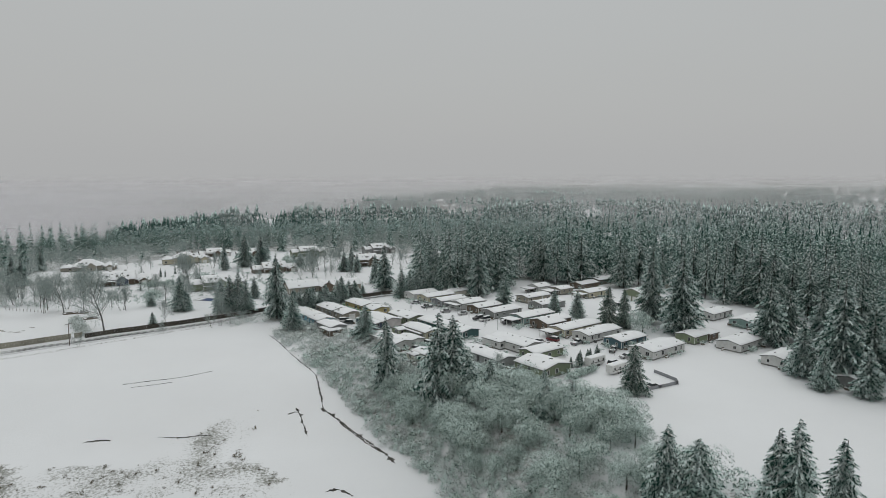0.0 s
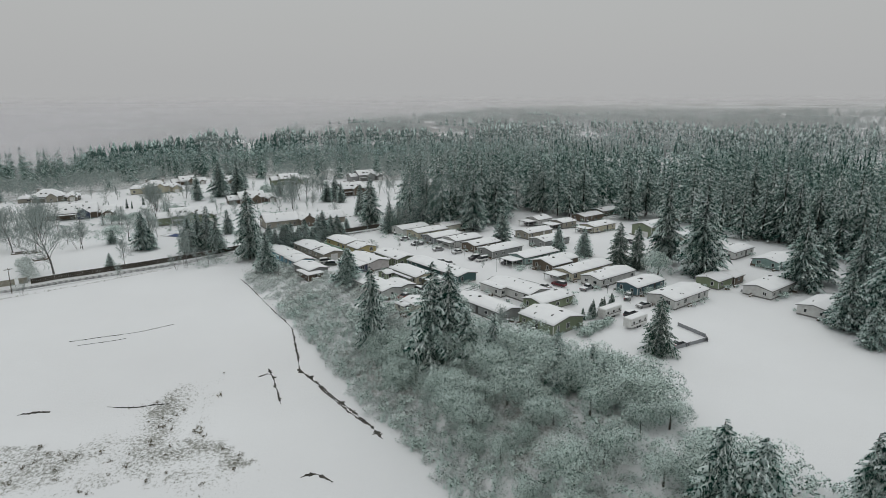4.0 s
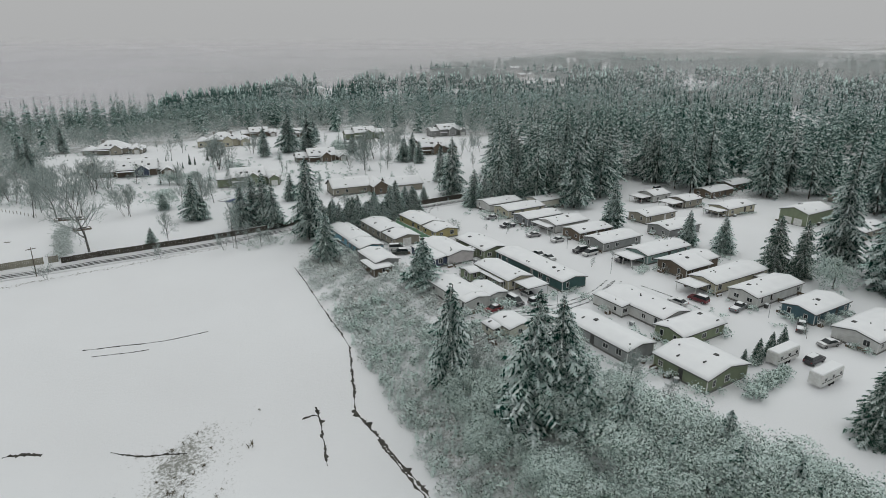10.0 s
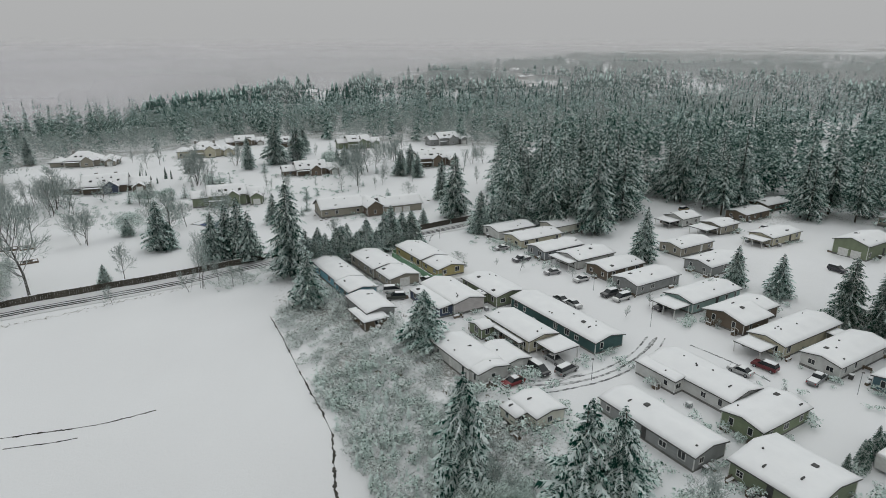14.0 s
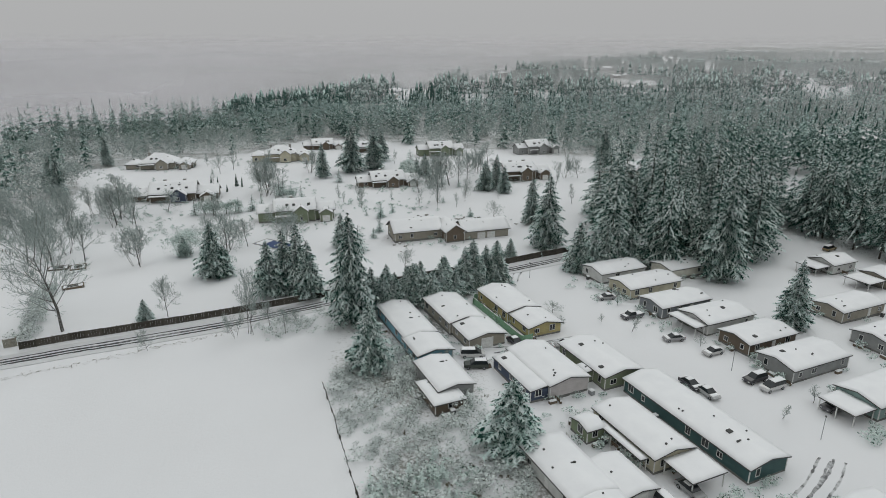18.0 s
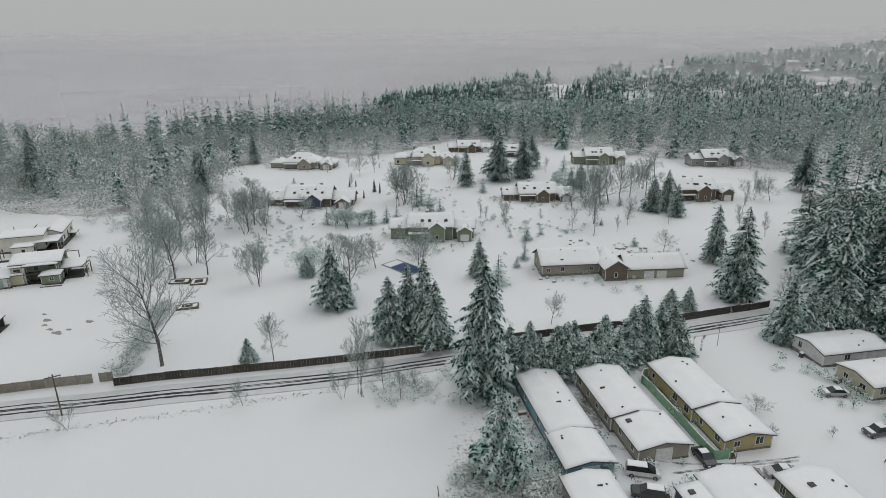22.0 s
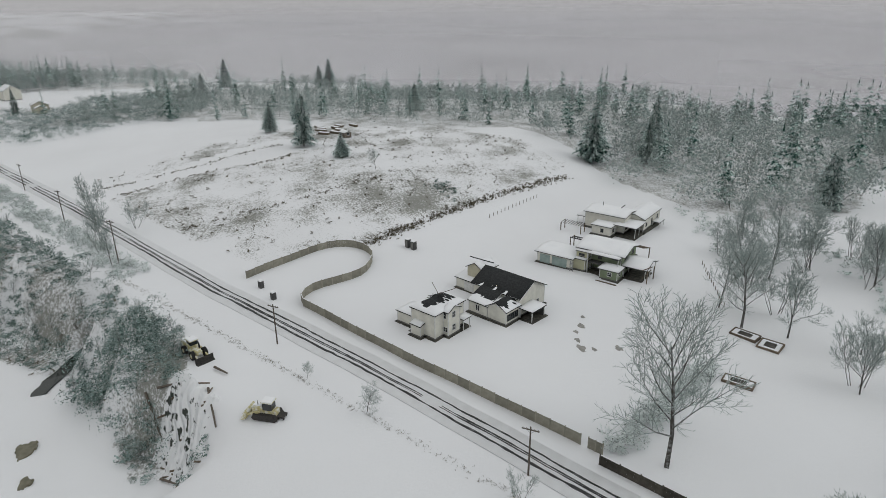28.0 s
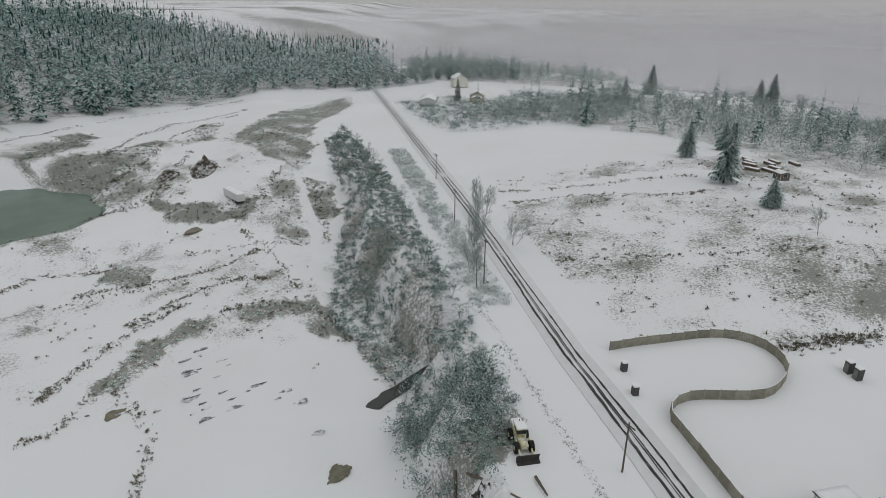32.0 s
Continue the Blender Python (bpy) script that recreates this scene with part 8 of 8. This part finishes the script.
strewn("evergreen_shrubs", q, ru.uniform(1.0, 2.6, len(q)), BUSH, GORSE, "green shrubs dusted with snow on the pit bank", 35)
q = scatter_in([(-176, 112), (-161, 124), (-146, 121), (-138, 127), (-141, 118), (-153, 111), (-166, 101)], 3.0, 36, 0.9, CLEAR)
q = np.r_[q, scatter_in(BANK, 6.5, 37, 0.6, CLEAR)]
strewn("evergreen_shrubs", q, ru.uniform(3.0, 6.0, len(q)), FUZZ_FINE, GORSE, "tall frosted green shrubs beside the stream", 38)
q = scatter_in(BANK, 5.4, 32, 0.8, CLEAR)
v, f, m = planted(BARE_MID, q, ru.uniform(2.5, 6.5, len(q)), 33, (1.0, 1.6))
tagged(new("alder_scrub", raw_mesh("alder_scrub", v, f, [BARK, TWIGS], m)), "frosted leafless alder scrub on the pit bank", "shrubs", kind="stuff")
for k, (poly, much) in enumerate(PIT):
    q = scatter_in(poly, 2.2, 50 + k, 0.85 if much > 0.58 else 0.55)
    if len(q):
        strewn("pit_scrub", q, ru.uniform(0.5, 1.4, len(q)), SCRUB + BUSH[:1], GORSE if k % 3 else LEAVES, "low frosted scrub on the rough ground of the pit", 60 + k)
q = np.array([(-161.5 + ru.normal(0, 4.5), 66 + ru.normal(0, 9.0)) for _ in range(26)])
for k, (x, y) in enumerate(q):
    w = ru.uniform(0.5, 2.2)
    c, d = w * 0.9, w * 0.22
    o = [(x - 0.87 * c * math.cos(t) * (0.8 + 0.4 * math.sin(3 * t + k)) + 0.5 * d * math.sin(t), y + 0.5 * c * math.cos(t) + 0.87 * d * math.sin(t) * (1 + 0.6 * math.sin(2 * t + k))) for t in np.linspace(0, 5.6, 9)]
    sheet("bare_patch", o, max(float(height(*s)) for s in o) + 0.03, SLUSH, "patch of bare grey earth in the snow", "bare patch", 0.15, k)
u, n = ru.uniform(112, 262, 620), ru.uniform(2.0, 9.5, 620)
q = np.array([from_road(a, b - 0.035 * (a - 100)) for a, b in zip(u, n)])
strewn("bramble_thicket", q, ru.uniform(0.8, 2.6, len(q)), BUSH + CANES, BRAMBLE, "frosted verge scrub along the lane", 5)
u, n = ru.uniform(-45, 120, 1500), ru.normal(8.6, 0.45, 1500)
q = np.array([from_road(a, b) for a, b in zip(u, n)])
strewn("verge_grass", q, ru.uniform(0.2, 0.5, len(q)), TUFT + SCRUB[:1], WEED, "line of dead grass along the verge", 6)
q = np.array([(-201 - 50 * t + ru.normal(0, 1.0), 162 + 79 * t + ru.normal(0, 1.0)) for t in ru.uniform(0, 1, 900)])
strewn("boundary_weeds", q, ru.uniform(0.4, 1.1, len(q)), TUFT + SCRUB, WEED, "line of weeds between the two fields", 7)
LINES = [([(-278, 82), (-285, 106), (-295, 126), (-302, 142)], 160), ([(-268, 90), (-279, 111), (-279, 137), (-285, 145)], 160), ([(-228, 115), (-233, 132), (-239, 153), (-246, 173)], 160), ([(-215, 2), (-223, 17), (-233, 31)], 90), ([(-175, -2), (-193, 7), (-205, 32)], 90),
         ([(-267, -91), (-312, -113), (-338, -113), (-357, -98)], 160), ([(-252, -42), (-234, -34), (-218, -46)], 90), ([(-134, 70), (-143, 64), (-150, 55), (-155, 41)], 130), ([(-136, 41), (-140, 44), (-153, 38)], 80), ([(-188, 41), (-202, 58), (-190, 76)], 160),
         ([(-211, -46), (-226, -41), (-241, -39), (-256, -47), (-282, -59)], 260), ([(-262, -86), (-288, -102), (-316, -110), (-351, -110), (-371, -103)], 240), ([(-244, -62), (-268, -67), (-302, -90), (-330, -96)], 240), ([(-251, -135), (-281, -141), (-325, -147), (-362, -143), (-403, -133)], 220), ([(-256, -1), (-274, -10), (-296, -10), (-316, -18)], 160),
         ([(-280, 0), (-259, 23), (-241, 36)], 160), ([(-181, -3), (-191, 3), (-201, 12), (-211, 22), (-222, 24)], 260), ([(-176, 22), (-192, 23), (-202, 29), (-207, 38)], 260), ([(-174, -24), (-185, -24), (-196, -10)], 130), ([(-146, 31), (-155, 29), (-172, 25), (-188, 27)], 260), ([(-232, 10), (-222, 30), (-206, 50)], 120)]
for k, (line, count) in enumerate(LINES):
    p = arc(line)
    t = ru.uniform(0, len(p) - 1.001, count)
    i = t.astype(int)
    q = p[i] + (p[i + 1] - p[i]) * (t - i)[:, None] + ru.normal(0, 0.8, (count, 2))
    strewn("weed_line", q, ru.uniform(0.35, 1.0, count), TUFT + SCRUB, WEED, "line of dead weeds along an old track", 90 + k)
q = np.array([(-113 - 10 * t + ru.normal(0, 0.9), 188 + 17 * t + ru.normal(0, 0.9)) for t in ru.uniform(0, 1.6, 150)])
strewn("hedge", q, ru.uniform(1.4, 2.6, len(q)), BUSH, BRAMBLE, "snowy hedge beside the tall bare tree", 8)
# shrubs, boulders and hedges of the gardens beyond the lane
q = np.array([(ax + ru.normal(0, 9), ay + ru.normal(-6, 6)) for ax, ay in ((-40, 280), (-93, 291), (-154, 311), (-73, 347), (-17, 370), (-141, 394), (-197, 368), (-118, 340), (-60, 318), (-30, 300), (-120, 270), (-100, 300), (-150, 290), (-85, 320)) for _ in range(40)])
strewn("garden_shrubs", q, ru.uniform(0.6, 2.0, len(q)), BUSH, LEAVES, "snow-capped garden shrubs round the villas", 71)
q = np.r_[scatter_in([(-150, 272), (-118, 280), (-112, 272), (-140, 262)], 2.6, 72, 0.7), scatter_in([(-112, 300), (-84, 312), (-80, 306), (-108, 294)], 2.4, 73, 0.7), scatter_in([(-180, 280), (-160, 292), (-150, 284), (-172, 272)], 2.6, 74, 0.8)]
strewn("garden_hedge", q, ru.uniform(1.0, 2.2, len(q)), BUSH, BRAMBLE, "snowy hedges between the gardens", 75)
for k in range(60):
    x, y = (-30 + ru.normal(0, 11), 298 + ru.normal(0, 2.5)) if k < 34 else (-52 + ru.normal(0, 3), 276 + ru.normal(0, 6))
    s_ = ru.uniform(0.25, 0.7)
    e = thing("boulder", x, y, ru.uniform(0, 90), None, "grey garden boulder capped with snow", "rock", "garden boulders")
    part("rock", Shape().box(-s_, -s_ * 0.8, -0.2, s_, s_ * 0.8, s_ * 0.8, 0, s_ * 0.35), CONCRETE, e)
    part("snow_cap", Shape().box(-s_ * 0.75, -s_ * 0.6, s_ * 0.78, s_ * 0.75, s_ * 0.6, s_ * 1.0, 0, s_ * 0.2), ROOF_SNOW, e)
# weeds of the north field and the pit, thicker where the ground is rough
xs, ys = ru.uniform(-330, 10, 60000), ru.uniform(-110, 260, 60000)
wd = weediness(xs, ys)
k = (ru.rand(60000) < 0.55 * np.clip(wd - 0.2, 0, 1)) & ~inside(xs, ys, WOOD_W) & ~inside(xs, ys, WOOD_N)
q = np.c_[xs[k], ys[k]]
strewn("dead_weeds", q, ru.uniform(0.4, 1.1, len(q)), TUFT + SCRUB, WEED, "dead grass and weeds standing out of the snow", 10, (0.9, 1.6))
q = np.array([(-236 + ru.normal(0, 3.2), 192 + ru.normal(0, 2.2)) for _ in range(60)])
strewn("broom_clump", q, ru.uniform(0.5, 1.2, len(q)), BUSH, GORSE, "dark green broom clump in the weedy field", 14)
# scrub under the woods' edges and round the park's homes
q = np.r_[scatter_in([(-215, 262), (-195, 290), (-170, 262), (-150, 240), (-175, 250)], 3.0, 21, 0.8), scatter_in([(-70, 203), (-48, 214), (-44, 206), (-62, 196)], 2.0, 22, 0.8), scatter_in([(-48, 224), (-20, 241), (-16, 234), (-42, 216)], 2.0, 23, 0.8)]
strewn("bramble_thicket", q, ru.uniform(1.0, 2.6, len(q)), BUSH, BRAMBLE, "frosted scrub at the wood's edge", 11)
hx = [(-33, 192), (-21, 200), (-12, 212), (22, 160), (38, 138), (52, 150), (66, 150), (50, 128), (60, 176), (74, 152), (82, 148), (38, 200), (22, 214), (12, 226), (30, 124), (-2, 176), (46, 178), (70, 190), (60, 200), (84, 156), (95, 170), (5, 236)]
q = np.array([(x + ru.normal(0, 2.5), y + ru.normal(0, 2.5)) for x, y in hx for _ in range(8)])
for o in scene.objects:
    if o.name.startswith("mobile_home"):
        w = [c for c in o.children if c.name.startswith("wall")]
        xs, ys = [p.co.x for c in w for p in c.data.vertices], [p.co.y for c in w for p in c.data.vertices]
        for _ in range(9):
            side = ru.randint(4)
            lx = ru.uniform(min(xs), max(xs)) if side < 2 else (min(xs) - 1.3, max(xs) + 1.3)[side - 2]
            ly = (min(ys) - 1.3, max(ys) + 1.3)[side] if side < 2 else ru.uniform(min(ys), max(ys))
            q = np.r_[q, [(o.location.x + lx * E33[0] - ly * E33[1], o.location.y + lx * E33[1] + ly * E33[0])]]
strewn("garden_shrubs", q, ru.uniform(0.8, 2.4, len(q)), BUSH, LEAVES, "snow-capped garden shrubs between the homes", 12)
q = np.array([(47.5 + 8 * t + ru.normal(0, 0.5), 117.5 + 6.2 * t + ru.normal(0, 0.5)) for t in ru.uniform(0, 1.3, 60)])
strewn("hedge", q, ru.uniform(1.4, 2.6, len(q)), BUSH, LEAVES, "dark clipped hedge beside the olive home", 13)


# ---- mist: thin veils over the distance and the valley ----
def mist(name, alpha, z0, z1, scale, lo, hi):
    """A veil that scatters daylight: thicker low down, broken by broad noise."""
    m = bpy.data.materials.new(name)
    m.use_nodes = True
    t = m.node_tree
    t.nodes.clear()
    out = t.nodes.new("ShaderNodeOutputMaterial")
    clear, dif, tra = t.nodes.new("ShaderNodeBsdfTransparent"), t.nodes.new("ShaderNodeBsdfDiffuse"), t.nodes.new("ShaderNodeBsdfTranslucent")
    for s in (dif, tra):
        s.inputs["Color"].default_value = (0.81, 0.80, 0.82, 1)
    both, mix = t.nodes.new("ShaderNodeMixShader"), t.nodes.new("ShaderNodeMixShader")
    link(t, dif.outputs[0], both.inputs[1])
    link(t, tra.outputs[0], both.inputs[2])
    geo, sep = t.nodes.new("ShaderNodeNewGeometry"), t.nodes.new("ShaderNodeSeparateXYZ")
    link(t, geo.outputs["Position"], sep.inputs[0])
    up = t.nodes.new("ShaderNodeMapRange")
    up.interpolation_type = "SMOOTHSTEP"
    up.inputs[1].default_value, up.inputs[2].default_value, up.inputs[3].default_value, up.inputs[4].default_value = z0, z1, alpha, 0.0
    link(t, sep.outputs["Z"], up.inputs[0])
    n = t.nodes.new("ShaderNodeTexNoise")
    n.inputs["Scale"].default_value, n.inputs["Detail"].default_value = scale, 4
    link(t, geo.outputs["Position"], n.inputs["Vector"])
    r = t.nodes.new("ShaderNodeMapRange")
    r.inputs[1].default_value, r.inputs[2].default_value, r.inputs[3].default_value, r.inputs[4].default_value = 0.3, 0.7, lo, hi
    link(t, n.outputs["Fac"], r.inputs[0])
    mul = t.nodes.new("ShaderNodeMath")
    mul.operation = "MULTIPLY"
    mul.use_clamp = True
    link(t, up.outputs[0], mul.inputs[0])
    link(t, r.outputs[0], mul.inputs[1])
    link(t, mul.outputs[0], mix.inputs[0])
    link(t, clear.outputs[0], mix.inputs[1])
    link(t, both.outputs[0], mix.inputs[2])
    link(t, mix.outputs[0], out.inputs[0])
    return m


def veil(radius, a0, a1, bottom, ceiling_z, mat):
    n = 40
    t = np.radians(np.linspace(a0, a1, n))
    x, y = -40 + radius * np.cos(t), 120 + radius * np.sin(t)
    rows = [bottom, (bottom + ceiling_z) / 2, ceiling_z]
    v = np.concatenate([np.c_[x, y, np.full(n, z)] for z in rows])
    i = np.arange(n - 1)
    f = np.concatenate([np.c_[i + k * n, i + k * n + 1, i + (k + 1) * n + 1, i + (k + 1) * n] for k in range(2)])
    return tagged(new("mist_veil", raw_mesh("mist_veil", v, f, mat)), "thin pale mist hanging over the distance", "mist", "mist veils", "structure")


for radius, alpha, top_z in ((430, 0.09, 44), (560, 0.24, 48), (760, 0.34, 54), (1080, 0.40, 58), (1600, 0.48, 62), (2500, 0.5, 66)):
    veil(radius, -30, 235, -120, 90, mist("mist", alpha, 10.0, top_z, 0.0022, 0.7, 1.15))
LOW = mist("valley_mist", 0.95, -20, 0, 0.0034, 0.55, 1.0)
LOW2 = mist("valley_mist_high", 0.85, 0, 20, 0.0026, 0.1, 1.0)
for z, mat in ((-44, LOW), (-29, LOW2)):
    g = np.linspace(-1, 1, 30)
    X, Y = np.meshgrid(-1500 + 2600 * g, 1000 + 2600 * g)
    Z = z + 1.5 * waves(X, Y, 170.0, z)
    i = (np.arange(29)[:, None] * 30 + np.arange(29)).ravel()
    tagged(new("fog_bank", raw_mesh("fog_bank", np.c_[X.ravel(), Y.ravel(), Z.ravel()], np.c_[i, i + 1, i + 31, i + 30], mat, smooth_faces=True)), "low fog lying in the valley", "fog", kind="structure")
